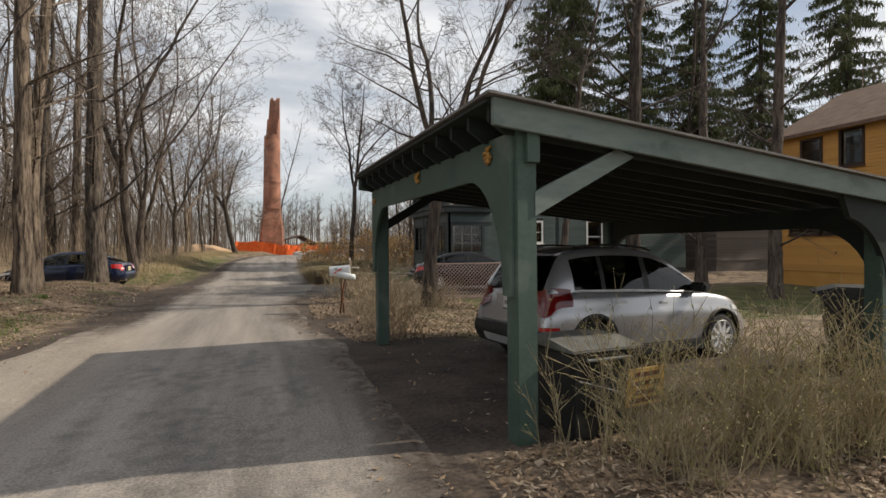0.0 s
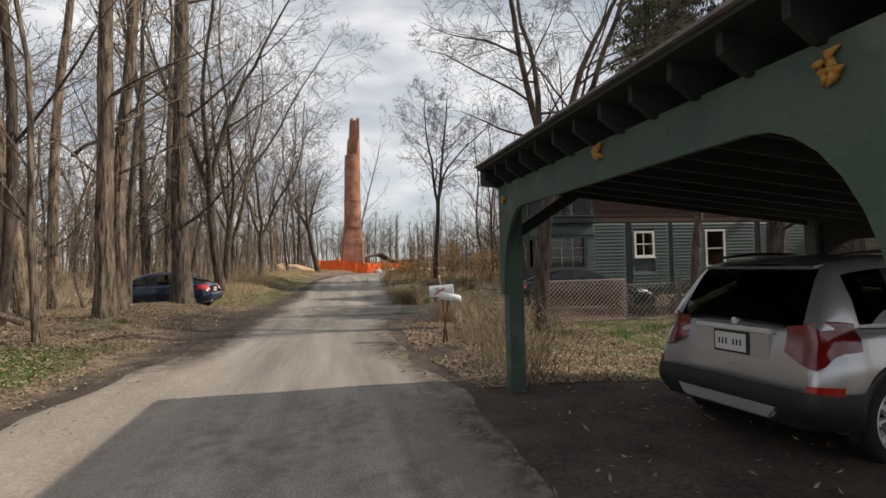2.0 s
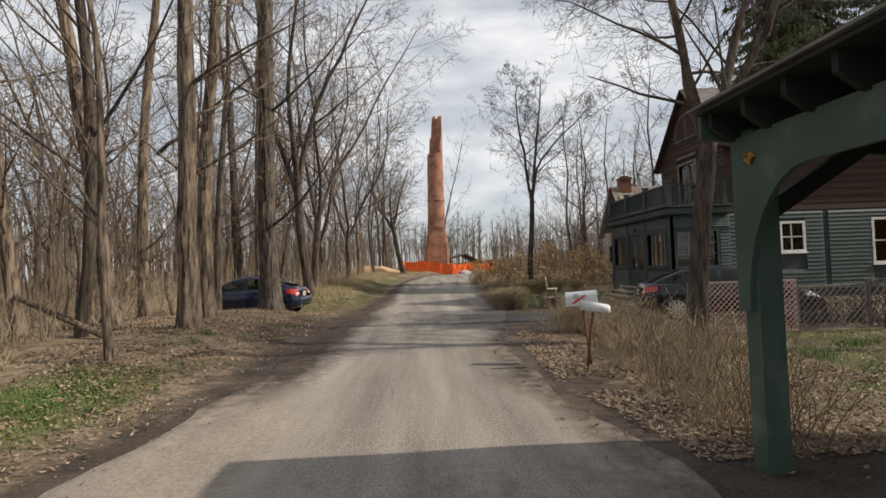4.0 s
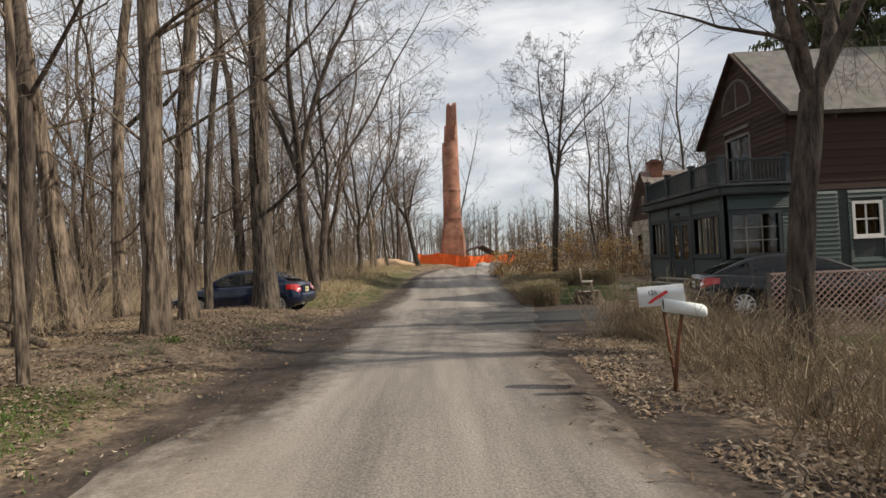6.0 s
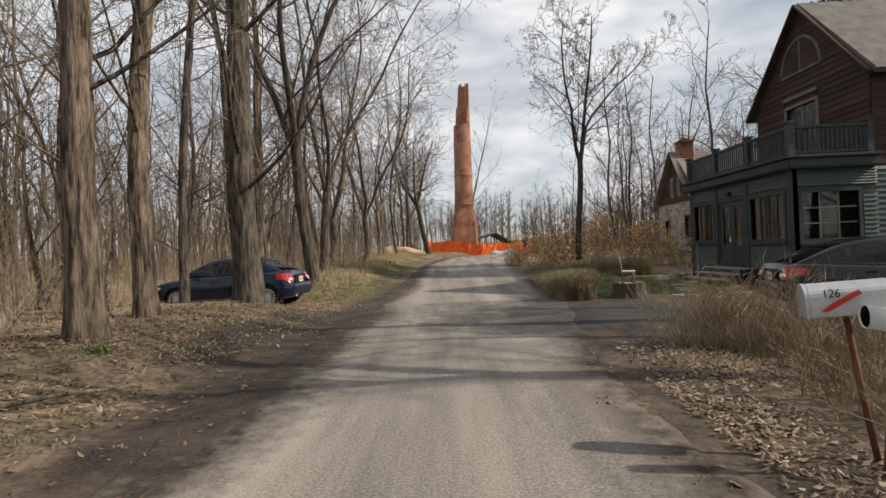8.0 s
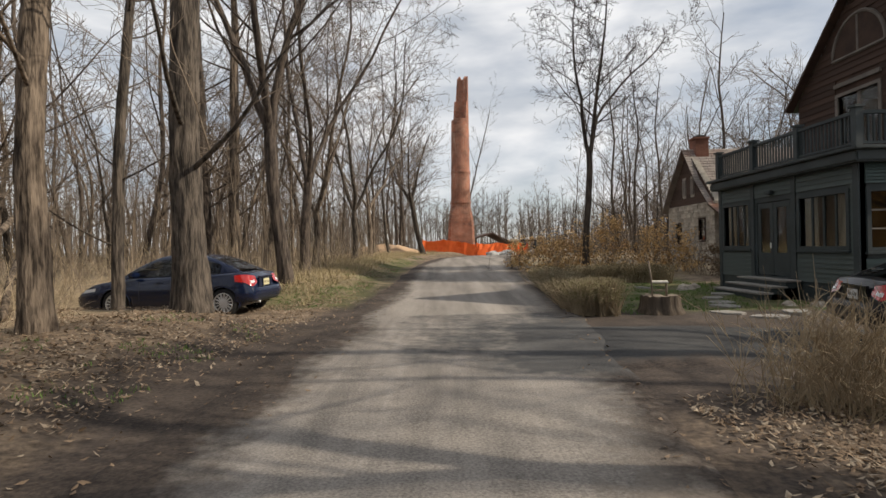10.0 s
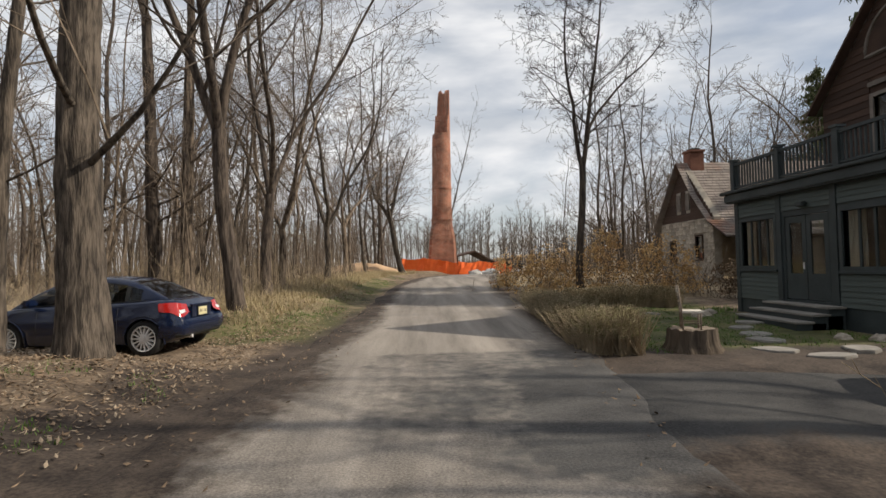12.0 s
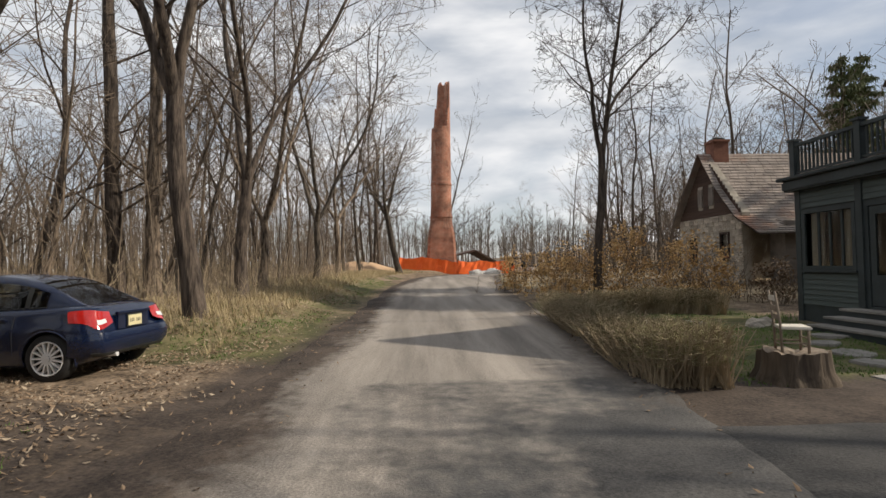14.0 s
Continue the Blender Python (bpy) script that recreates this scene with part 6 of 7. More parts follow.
MAT["stack_brick"] = stack_brick()
build_stack()


def build_fence():
    t = thing("safety_fence", "sagging orange plastic safety fence round the ruin", "fence")
    rng = random.Random(2)
    corners = [(-2.6, 72.0), (-2.3, 66.2), (3.2, 65.2), (8.6, 66.0), (9.2, 72.0)]
    for (ax, ay), (bx, by) in zip(corners, corners[1:]):
        n = 18
        rows = [[], [], []]
        for i in range(n + 1):
            f = i / n
            x, y = ax + (bx - ax) * f, ay + (by - ay) * f + rng.gauss(0, 0.04)
            zg = height(x, y)
            sag = 0.16 * abs(math.sin(f * math.pi * 2.5)) + rng.gauss(0, 0.03)
            for row, z in zip(rows, (0.02, 0.65, 1.3 - sag)):
                row.append((x, y + rng.gauss(0, 0.05), zg + z))
        part("mesh_panel", Shape().grid(rows), MAT["orange"], t)
        for f in (0.0, 0.4, 0.8):
            x, y = ax + (bx - ax) * f, ay + (by - ay) * f + 0.08
            part("stake", Shape().tube([(x, y, height(x, y) - 0.1), (x, y, height(x, y) + 1.4)], [0.03, 0.03], 6), MAT["rust"], t)


build_fence()

# ---- shrubs, hedges and ground cover ----
def stems(s, rng, x, y, n, tall, fan, r0=0.006, forks=3, seg=3, reach=0.15, side=None):
    """Thin crooked stems that fan out from one spot, with forked side twigs."""
    for i in range(n):
        a = rng.uniform(0, 6.283)
        bx, by = x + rng.gauss(0, reach), y + rng.gauss(0, reach)
        p = Vector((bx, by, height(bx, by) - 0.04))
        v = Vector((math.cos(a) * fan * rng.random(), math.sin(a) * fan * rng.random(), 1)).normalized()
        h = tall * rng.uniform(0.45, 1.12)
        pts = [p.copy()]
        for k in range(seg):
            v = (v + Vector((rng.gauss(0, 0.2), rng.gauss(0, 0.2), 0.04))).normalized()
            pts.append(pts[-1] + v * h / seg)
        s.tube([tuple(q) for q in pts], [r0 * (1 - 0.7 * k / seg) for k in range(seg + 1)], 3, False)
        for f in range(forks):
            k = rng.randint(1, seg)
            o = pts[k - 1].lerp(pts[k], rng.random())
            w = (v + Vector((rng.gauss(0, 0.6), rng.gauss(0, 0.6), rng.gauss(0.1, 0.25)))).normalized()
            l = h * rng.uniform(0.15, 0.42)
            e = o + w * l
            (side or s).tube([tuple(o), tuple(e)], [r0 * 0.55, r0 * 0.25], 3, False)
            if rng.random() < 0.6:
                w = (w + Vector((rng.gauss(0, 0.6), rng.gauss(0, 0.6), rng.gauss(0.1, 0.3)))).normalized()
                g = o.lerp(e, rng.uniform(0.3, 0.8))
                (side or s).tube([tuple(g), tuple(g + w * l * 0.6)], [r0 * 0.4, r0 * 0.2], 3, False)


def shrub(name, label, group, seed, x, y, n, tall, fan, mat, reach=0.2, r0=0.006, forks=4):
    s, side, rng = Shape(), Shape(), random.Random(seed)
    stems(s, rng, x, y, n, tall, fan, r0, forks, 4, reach, side)
    t = thing(name, label, "shrub", group)
    part("stem", s, MAT[mat], t, kind="stuff")
    part("twig", side, MAT[mat], t, kind="stuff")
    return t


def buds(parent, seed, n, mat, size=0.012):
    """Small opening leaves on a shrub's twigs."""
    rng, s = random.Random(seed), Shape()
    tips = parent.children[1].data.vertices
    for i in range(n):
        c = tips[rng.randrange(len(tips))].co.copy()
        d = Vector((rng.gauss(0, 1), rng.gauss(0, 1), rng.gauss(0.5, 1))).normalized() * size * rng.uniform(0.7, 1.8)
        e = d.cross(Vector((rng.gauss(0, 1), rng.gauss(0, 1), rng.gauss(0, 1)))).normalized() * size * 0.5
        s.add([tuple(c), tuple(c + d * 0.5 + e), tuple(c + d), tuple(c + d * 0.5 - e)], [(0, 1, 2, 3)])
    part("leaf", s, MAT[mat], parent, "small olive buds", kind="stuff")


r = random.Random(21)
for i in range(13):
    x, y = 2.85 + 0.32 * i + r.uniform(-0.1, 0.1), 2.72 - 0.05 * i + r.uniform(-0.3, 0.2)
    if i > 8:
        x, y = 3.3 + (i - 9) * 0.8, 2.1 + r.uniform(-0.15, 0.1)
    t = shrub("budding_shrub", "leafless brown shrub with olive buds beside the carport", "shrubs in front of the carport", 200 + i, x, y, (10, 16)[i % 2] if i < 2 else 34, 0.98, 0.42, "dry_stem", 0.17, 0.0048, 8)
    buds(t, 300 + i, 240 if i < 2 else 1000, "bud", 0.0125)
for i in range(26):
    y = 8.4 + 0.3 * i
    x = along([(8.2, 2.75), (9.2, 2.7), (12, 2.95), (14, 3.0), (16.2, 3.4)], y) + r.uniform(-0.1, 0.9) * smooth_step(9, 12, y) + r.uniform(0, 0.25)
    if abs(y - 11.7) < 0.3 and x < 2.6:
        x = 2.9
    shrub("dry_shrub", "leafless tan shrub with many upright stems beside the lane", "tan shrubs along the lane", 240 + i, x, y, 22 if 9.5 < y < 12.5 else 28, 0.85 + 0.2 * r.random(), 0.7, "tan_stem" if i % 3 == 0 else "pale_stem", 0.2, 0.0058, 5)
for i in range(6):
    x, y = 2.95 + 0.2 * i, 15.75 - 0.12 * (i % 3)
    shrub("dry_shrub", "leafless tan shrub with many upright stems beside the driveway", "tan shrubs along the lane", 270 + i, x, y, 40, 1.0, 0.7, "pale_stem", 0.22, 0.006, 6)
for i in range(11):
    x, y = 3.5 + 2.4 * r.random(), 11.6 + 4.6 * r.random()
    shrub("dry_shrub", "leafless tan shrub with many upright stems beside the lane", "tan shrubs along the lane", 280 + i, x, y, 24, 0.8, 0.7, "pale_stem", 0.25, 0.006, 5)

for i in range(14):
    shrub("dry_shrub", "dark leafless brush tangled behind the old lattice", "dark brush behind the lattice", 620 + i, 8.7 + 0.42 * i, 16.6 + r.uniform(-0.15, 0.5), 26, 1.05, 0.9, "twig_dark", 0.25, 0.007, 6)


def hedge(label, x0, y0, x1, y1, w, h, clumps, seed, mat, flare=0.0):
    """A clipped hedge: bare stems that rise from scattered roots and part into a close, flat-topped mass of twigs."""
    s, top, rng = Shape(), Shape(), random.Random(seed)
    d = Vector((x1 - x0, y1 - y0, 0))
    side = Vector((-d.y, d.x, 0)).normalized()
    ahead = d.normalized()
    for i in range(clumps):
        root = Vector((x0, y0, 0)) + d * (i + rng.random()) / clumps + side * rng.uniform(-0.3, 0.3) * w
        root.z = height(root.x, root.y) - 0.03
        full = h * (0.97 + 0.12 * noise.noise((root.x * 1.7, root.y * 1.7, seed)))
        for k in range(13):
            out, fore = rng.gauss(0, 0.24) * w * (1 + flare), rng.gauss(0, 0.13)
            foot = root + Vector((rng.gauss(0, 0.035), rng.gauss(0, 0.035), 0))
            tip = root + side * out + ahead * fore
            tip.z = root.z + full * rng.uniform(0.78, 1.02)
            mid = foot.lerp(tip, 0.5) + side * out * 0.12 + Vector((rng.gauss(0, 0.03), rng.gauss(0, 0.03), 0))
            s.tube([tuple(foot), tuple(mid), tuple(tip)], [0.011, 0.008, 0.0035], 3, False)
            for f in range(8):
                o = mid.lerp(tip, rng.uniform(-0.1, 0.95))
                e = o + Vector((rng.gauss(0, 0.1), rng.gauss(0, 0.1), rng.uniform(-0.02, 0.12)))
                e.z = min(e.z, root.z + full * rng.uniform(0.97, 1.05))
                (s if f < 2 else top).tube([tuple(o), tuple(e)], [0.0036, 0.0018], 3, False)
    t = thing("hedge", label, "hedge", "clipped hedges")
    part("stem", s, MAT["pale_stem"], t, kind="stuff")
    part("twig", top, MAT[mat], t, "olive clipped twig ends", kind="stuff")


hedge("clipped leafless hedge end with olive top beside the driveway", 2.55, 22.1, 3.35, 21.75, 0.75, 0.8, 34, 1, "green_stem", 0.5)
hedge("clipped leafless hedge running beside the lane", 2.75, 22.3, 3.3, 29.6, 0.8, 0.76, 105, 2, "hedge_top", 0.35)
hedge("low clipped olive hedge across the garden", 4.3, 29.6, 7.6, 29.3, 0.8, 0.72, 70, 3, "hedge_top", 0.1)


def leafy_bush(label, seed, x, y, rx, h, n, mat):
    s, lf, rng = Shape(), Shape(), random.Random(seed)
    stems(s, rng, x, y, 34, h, 0.55, 0.01, 5, 4, rx * 0.4)
    for i in range(n):
        a, q = rng.uniform(0, 6.283), rng.random() ** 0.5
        z = rng.random()
        wob = 0.8 + 0.5 * noise.noise((math.cos(a) * 1.5 + seed, math.sin(a) * 1.5, z * 3))
        c = Vector((x + math.cos(a) * rx * q * wob * (1.1 - 0.55 * z), y + math.sin(a) * rx * q * wob * (1.1 - 0.55 * z), 0))
        if noise.noise((c.x * 2.2, c.y * 2.2, z * h * 2.2 + seed)) < -0.06:
            continue
        c.z = height(c.x, c.y) + 0.15 + z * h * wob
        d = Vector((rng.gauss(0, 1), rng.gauss(0, 1), rng.gauss(-0.3, 0.8))).normalized() * rng.uniform(0.06, 0.13)
        e = d.cross(Vector((rng.gauss(0, 1), rng.gauss(0, 1), rng.gauss(0, 1)))).normalized() * 0.033
        lf.add([tuple(c), tuple(c + d * 0.5 + e), tuple(c + d), tuple(c + d * 0.5 - e)], [(0, 1, 2, 3)])
    t = thing("ochre_bush", label, "bush", "ochre bushes in the garden")
    part("stem", s, MAT["twig"], t, kind="stuff")
    part("leaf", lf, MAT[mat], t, "papery ochre leaves", kind="stuff")


for i, (x, y, rx, h, n) in enumerate([(4.5, 34.5, 1.3, 1.9, 3000), (5.9, 35.5, 1.5, 2.0, 3200), (7.3, 34.8, 1.2, 2.7, 3200), (8.9, 34.0, 1.4, 2.4, 3600), (10.1, 33.6, 1.0, 1.8, 2000), (10.6, 31.6, 1.0, 1.3, 1500), (3.7, 37.5, 1.1, 1.6, 2000)]):
    leafy_bush("bush holding papery ochre winter leaves", 500 + i, x, y, rx, h, n, "beech_leaf" if i != 5 else "dry_leaf")


def scatter(name, label, category, mat, seed, n, place, make):
    s, rng = Shape(), random.Random(seed)
    k = 0
    while k < n:
        p = place(rng)
        if p is None:
            continue
        make(s, rng, *p)
        k += 1
    return tagged(part(name, s, MAT[mat]), label, category, kind="stuff")


def leaf(s, rng, x, y):
    z = height(x, y) + rng.uniform(0.008, 0.04)
    a, l = rng.uniform(0, 6.283), rng.uniform(0.015, 0.042)
    d = Vector((math.cos(a), math.sin(a), rng.gauss(0, 0.3))) * l
    e = Vector((-math.sin(a), math.cos(a), rng.gauss(0, 0.35))) * l * rng.uniform(0.3, 0.55)
    c = Vector((x, y, z))
    s.add([tuple(c - d), tuple(c + e), tuple(c + d + Vector((0, 0, 0.012))), tuple(c - e)], [(0, 1, 2), (0, 2, 3)])


def left_bank(rng):
    y = 4 + 34 * rng.random() ** 1.3
    x = along(ROAD_L, y) - 0.2 - 5.6 * rng.random() ** 0.8 - (0.5 if rng.random() < 0.7 else 0)
    return (x, y) if noise.noise((x * 0.8, y * 0.8, 16)) > rng.uniform(-0.5, 0.2) else None


def right_verge(rng):
    y = 0.8 + 16 * rng.random()
    x = along(ROAD_R, y) + 0.25 + 4.6 * rng.random() ** 0.85
    if 3.0 < y < 7.9 and rng.random() < 0.985:
        return None
    if noise.noise((x * 0.9, y * 0.9, 6)) < rng.uniform(-0.45, 0.2):
        return None
    if y > 15.4 + 0.8 * rng.random():
        return None
    return x, y


def yard(rng):
    return 3 + 11 * rng.random(), 8.2 + 7.5 * rng.random()


def lane_edge(rng):
    y = -1 + 34 * rng.random()
    if rng.random() < 0.5:
        return along(ROAD_L, y) + 0.9 * rng.random() ** 2, y
    return along(ROAD_R, y) - 0.5 * rng.random() ** 2, y


scatter("fallen_leaves", "brown dead leaves strewn over the bank", "leaves", "dry_leaf", 1, 44000, left_bank, leaf)
scatter("fallen_leaves", "pale dead leaves strewn over the bank", "leaves", "pale_leaf", 2, 17000, left_bank, leaf)
scatter("fallen_leaves", "brown dead leaves on the verge by the shrubs", "leaves", "dry_leaf", 3, 22000, right_verge, leaf)
scatter("fallen_leaves", "pale dead leaves on the verge by the shrubs", "leaves", "pale_leaf", 4, 9000, right_verge, leaf)
scatter("fallen_leaves", "pale dead leaves scattered over the lawn", "leaves", "pale_leaf", 5, 3500, yard, leaf)
scatter("fallen_leaves", "few brown leaves along the lane's edges", "leaves", "dry_leaf", 6, 900, lane_edge, leaf)


def blade(s, rng, x, y, lo=0.02, hi=0.07):
    z = height(x, y) - 0.01
    for _ in range(3):
        a, h = rng.uniform(0, 6.283), rng.uniform(lo, hi)
        w = 0.006 + 0.004 * rng.random()
        bx, by = x + rng.gauss(0, 0.02), y + rng.gauss(0, 0.02)
        s.add([(bx - w * math.sin(a), by + w * math.cos(a), z), (bx + w * math.sin(a), by - w * math.cos(a), z), (bx + math.cos(a) * h * 0.5, by + math.sin(a) * h * 0.5, z + h)], [(0, 1, 2)])


def green_patch(rng):
    k = rng.random()
    if k < 0.30:
        x, y = 4 + 11 * rng.random(), 8.3 + 7.2 * rng.random()
        return (x, y) if noise.noise((x * 0.8, y * 0.8, 5)) > -0.1 else None
    if k < 0.42:
        return rng.gauss(-4.6, 0.5), rng.gauss(10.4, 0.9)
    if k < 0.70:
        y = 24.6 + 26 * rng.random() ** 1.3
        x = along(ROAD_L, y) - 0.6 - 2.6 * rng.random()
        return (x, y) if noise.noise((x * 0.9, y * 0.5, 9)) > -0.05 and not (x < -3.7 and y < 25.4) else None
    if k < 0.94:
        x, y = 3.6 + 4.6 * rng.random(), 21.7 + 8.4 * rng.random()
        return (x, y) if noise.noise((x * 0.9, y * 0.9, 2)) > -0.15 else None
    y = 12.5 + 8 * rng.random()
    x = along(ROAD_L, y) - 0.8 - 2.2 * rng.random()
    return (x, y) if noise.noise((x * 1.2, y * 1.2, 3)) > 0.1 else None


def straw_patch(rng):
    y = 25 + 36 * rng.random() ** 1.2
    x = along(ROAD_L, y) - 1.6 - 4.5 * rng.random()
    return None if (x < -4 and y < 26) else (x, y)


scatter("grass", "short fresh spring grass", "grass", "grass", 11, 15000, green_patch, blade)
scatter("dry_grass", "flattened straw-coloured dead grass", "grass", "straw", 12, 9000, straw_patch, lambda s, rng, x, y: blade(s, rng, x, y, 0.08, 0.32))
scatter("dry_grass", "sparse straw among the lawn", "grass", "straw", 13, 4500, yard, blade)


def brush_spot(rng):
    y = 2 + 70 * rng.random() ** 1.15
    x = along(ROAD_L, min(y, 58)) - 3.0 - 1.6 * (y < 27) - 15 * rng.random() ** 1.5
    if (y < 28 and x > -8.2 and y > 20) or (50 < y and x > -11):
        return None
    return x, y


def brush(s, rng, x, y):
    stems(s, rng, x, y, 3, rng.uniform(0.4, 1.9), 1.1, 0.0065, 4, 3, 0.3)


scatter("undergrowth", "tangled leafless tan undergrowth of the wood", "undergrowth", "pale_stem", 21, 1000, brush_spot, brush)
scatter("undergrowth", "tangled leafless brown undergrowth of the wood", "undergrowth", "twig", 22, 700, brush_spot, brush)


def far_brush_spot(rng):
    if rng.random() < 0.5:
        return rng.uniform(-34, -10), rng.uniform(8, 80)
    if rng.random() < 0.5:
        y = rng.uniform(72, 92)
        return rng.uniform(-25, 45), y
    return rng.uniform(11, 40), rng.uniform(46, 75)


scatter("far_undergrowth", "hazy tan thicket beneath the far trees", "undergrowth", "tan_stem", 23, 750, far_brush_spot, lambda s, rng, x, y: stems(s, rng, x, y, 5, rng.uniform(1.0, 2.6), 0.8, 0.012, 3, 2, 0.6))


# ---- mailbox ----
def build_mailbox():
    t = thing("mailbox", "galvanised rural mailbox with red flag on a rusty post", "mailbox", at=pose(2.42, 11.95, -0.17, 0, -4, -18) @ Matrix.Diagonal((0.9, 1, 1, 1)))
    g = height(2.2, 11.7)
    prof = [(-0.085, 0)] + [(-0.085 * math.cos(a), 0.13 + 0.085 * math.sin(a)) for a in [math.pi * i / 12 for i in range(13)]] + [(0.085, 0)]
    body = Shape().prism(prof, "x", -0.24, 0.26)
    body.v = [(x, y, z + 1.06) for x, y, z in body.v]
    b = part("box", body, MAT["mail_metal"], t, bevel=0.006, fix=True)
    door = Shape().prism([(u * 1.04, v * 1.02 - 0.002) for u, v in prof], "x", -0.262, -0.242)
    door.v = [(x, y, z + 1.06) for x, y, z in door.v]
    part("door", door, MAT["mail_metal"], t, fix=True)
    flag = Shape().add([(-0.17, -0.094, 1.10), (-0.13, -0.094, 1.095), (0.08, -0.094, 1.20), (0.06, -0.094, 1.225), (-0.1, -0.094, 1.15), (-0.17, -0.091, 1.10), (-0.13, -0.091, 1.095), (0.08, -0.091, 1.20), (0.06, -0.091, 1.225), (-0.1, -0.091, 1.15)],
                       [(0, 1, 2, 3, 4), (9, 8, 7, 6, 5), (0, 5, 6, 1), (1, 6, 7, 2), (2, 7, 8, 3), (3, 8, 9, 4), (4, 9, 5, 0)])
    part("flag", flag, MAT["mail_red"], t, "red flag", fix=True)
    cu = bpy.data.curves.new("number", "FONT")
    cu.body, cu.size, cu.extrude, cu.align_x = "126", 0.075, 0.001, "CENTER"
    ob = new("number", cu)
    ob.parent = t
    ob.matrix_basis = Matrix.Translation((-0.1, -0.0885, 1.185)) @ Matrix.Rotation(radians(90), 4, "X")
    cu.materials.append(MAT["ink"])
    tagged(ob, "black house number 126")
    part("post", Shape().tube([(0.05, -0.15, g - 0.03), (0.02, -0.05, 0.6), (0.01, 0.03, 1.06)], [0.022, 0.022, 0.02], 8), MAT["rust"], t, smooth=True)


def build_tube():
    t = thing("newspaper_tube", "white plastic newspaper tube with green print on a leaning steel stake", "newspaper tube", at=pose(2.43, 11.62, 0, 0, 0, -10))
    g = height(2.2, 11.6)
    rows = [[(x, 0.062 * math.cos(a) * q, 0.885 - 0.19 * (x + 0.02) + 0.07 * math.sin(a) * q) for x, q in ((-0.2, 0.9), (-0.21, 1.0), (0.18, 1.0), (0.21, 0.75), (0.215, 0.02))] for a in [2 * math.pi * i / 20 for i in range(21)]]
    part("tube", Shape().grid(rows), MAT["tube_white"], t, smooth=True)
    for x0, x1, zz in ((-0.08, 0.0, 0.0), (0.02, 0.1, 0.005), (0.12, 0.17, -0.004)):
        pr = [[(x, 0.0635 * math.cos(a), 0.885 - 0.19 * (x + 0.02) + 0.0715 * math.sin(a)) for x in (x0, x1)] for a in [math.pi * (1.35 + 0.32 * i / 6) for i in range(7)]]
        part("print_bar", Shape().grid(pr), MAT["tube_green"], t, "green print")
    part("stake", Shape().tube([(-0.17, -0.05, g - 0.2), (-0.08, 0.0, 0.5), (-0.02, 0.0, 0.86)], [0.02, 0.02, 0.018], 8), MAT["rust"], t, smooth=True)


build_mailbox()
build_tube()


# ---- lattice fences ----
def lattice(name, label, x0, y0, x1, y1, h, mat, pitch, w, lift=0.05):
    t = thing(name, label, "fence")
    L = math.hypot(x1 - x0, y1 - y0)
    ang = math.degrees(math.atan2(y1 - y0, x1 - x0))
    z = min(height(x0, y0), height(x1, y1)) + lift
    t.matrix_basis = pose(x0, y0, z, 0, 0, ang)
    k = 0
    for sg, yy in ((1, 0.0), (-1, 0.011)):
        u = -h
        while u < L + h:
            a, b = (u, 0.0), (u + sg * h, h)
            if sg < 0:
                a, b = (u + h, 0.0), (u, h)
            p, q = Vector((a[0], 0, a[1])), Vector((b[0], 0, b[1]))
            d = q - p
            f0, f1 = 0.0, 1.0
            for lim, sgn in ((0.0, 1), (L, -1)):
                if abs(d.x) > 1e-6:
                    f = (lim - p.x) / d.x
                    if (d.x > 0) == (sgn > 0):
                        f0 = max(f0, f)
                    else:
                        f1 = min(f1, f)
            if f1 - f0 > 0.03:
                part("slat", Shape().bar(p + d * f0 + Vector((0, yy, 0)), p + d * f1 + Vector((0, yy, 0)), 0.009, w), MAT[mat], t)
            u += pitch
    for xx in (0, L):
        part("post", Shape().box(xx - 0.04, 0.02, -lift - 0.2, xx + 0.04, 0.09, h + 0.03), MAT["grey_board"], t)
    part("top_rail", Shape().box(0, -0.012, h, L, 0.03, h + 0.035), MAT[mat], t)
    part("bottom_rail", Shape().box(0, -0.012, -0.035, L, 0.03, 0.0), MAT[mat], t)
    return t


lattice("lattice_fence", "pinkish tan diagonal lattice fence panel beside the yard tree", 6.0, 15.85, 8.42, 15.75, 1.1, "lattice", 0.125, 0.036)
lattice("lattice_fence", "weathered grey diagonal lattice fence below the house", 8.5, 15.8, 10.2, 15.9, 0.95, "old_lattice", 0.16, 0.03)
lattice("lattice_fence", "weathered grey diagonal lattice fence below the house", 10.3, 15.9, 13.6, 16.3, 1.05, "old_lattice", 0.2, 0.035)


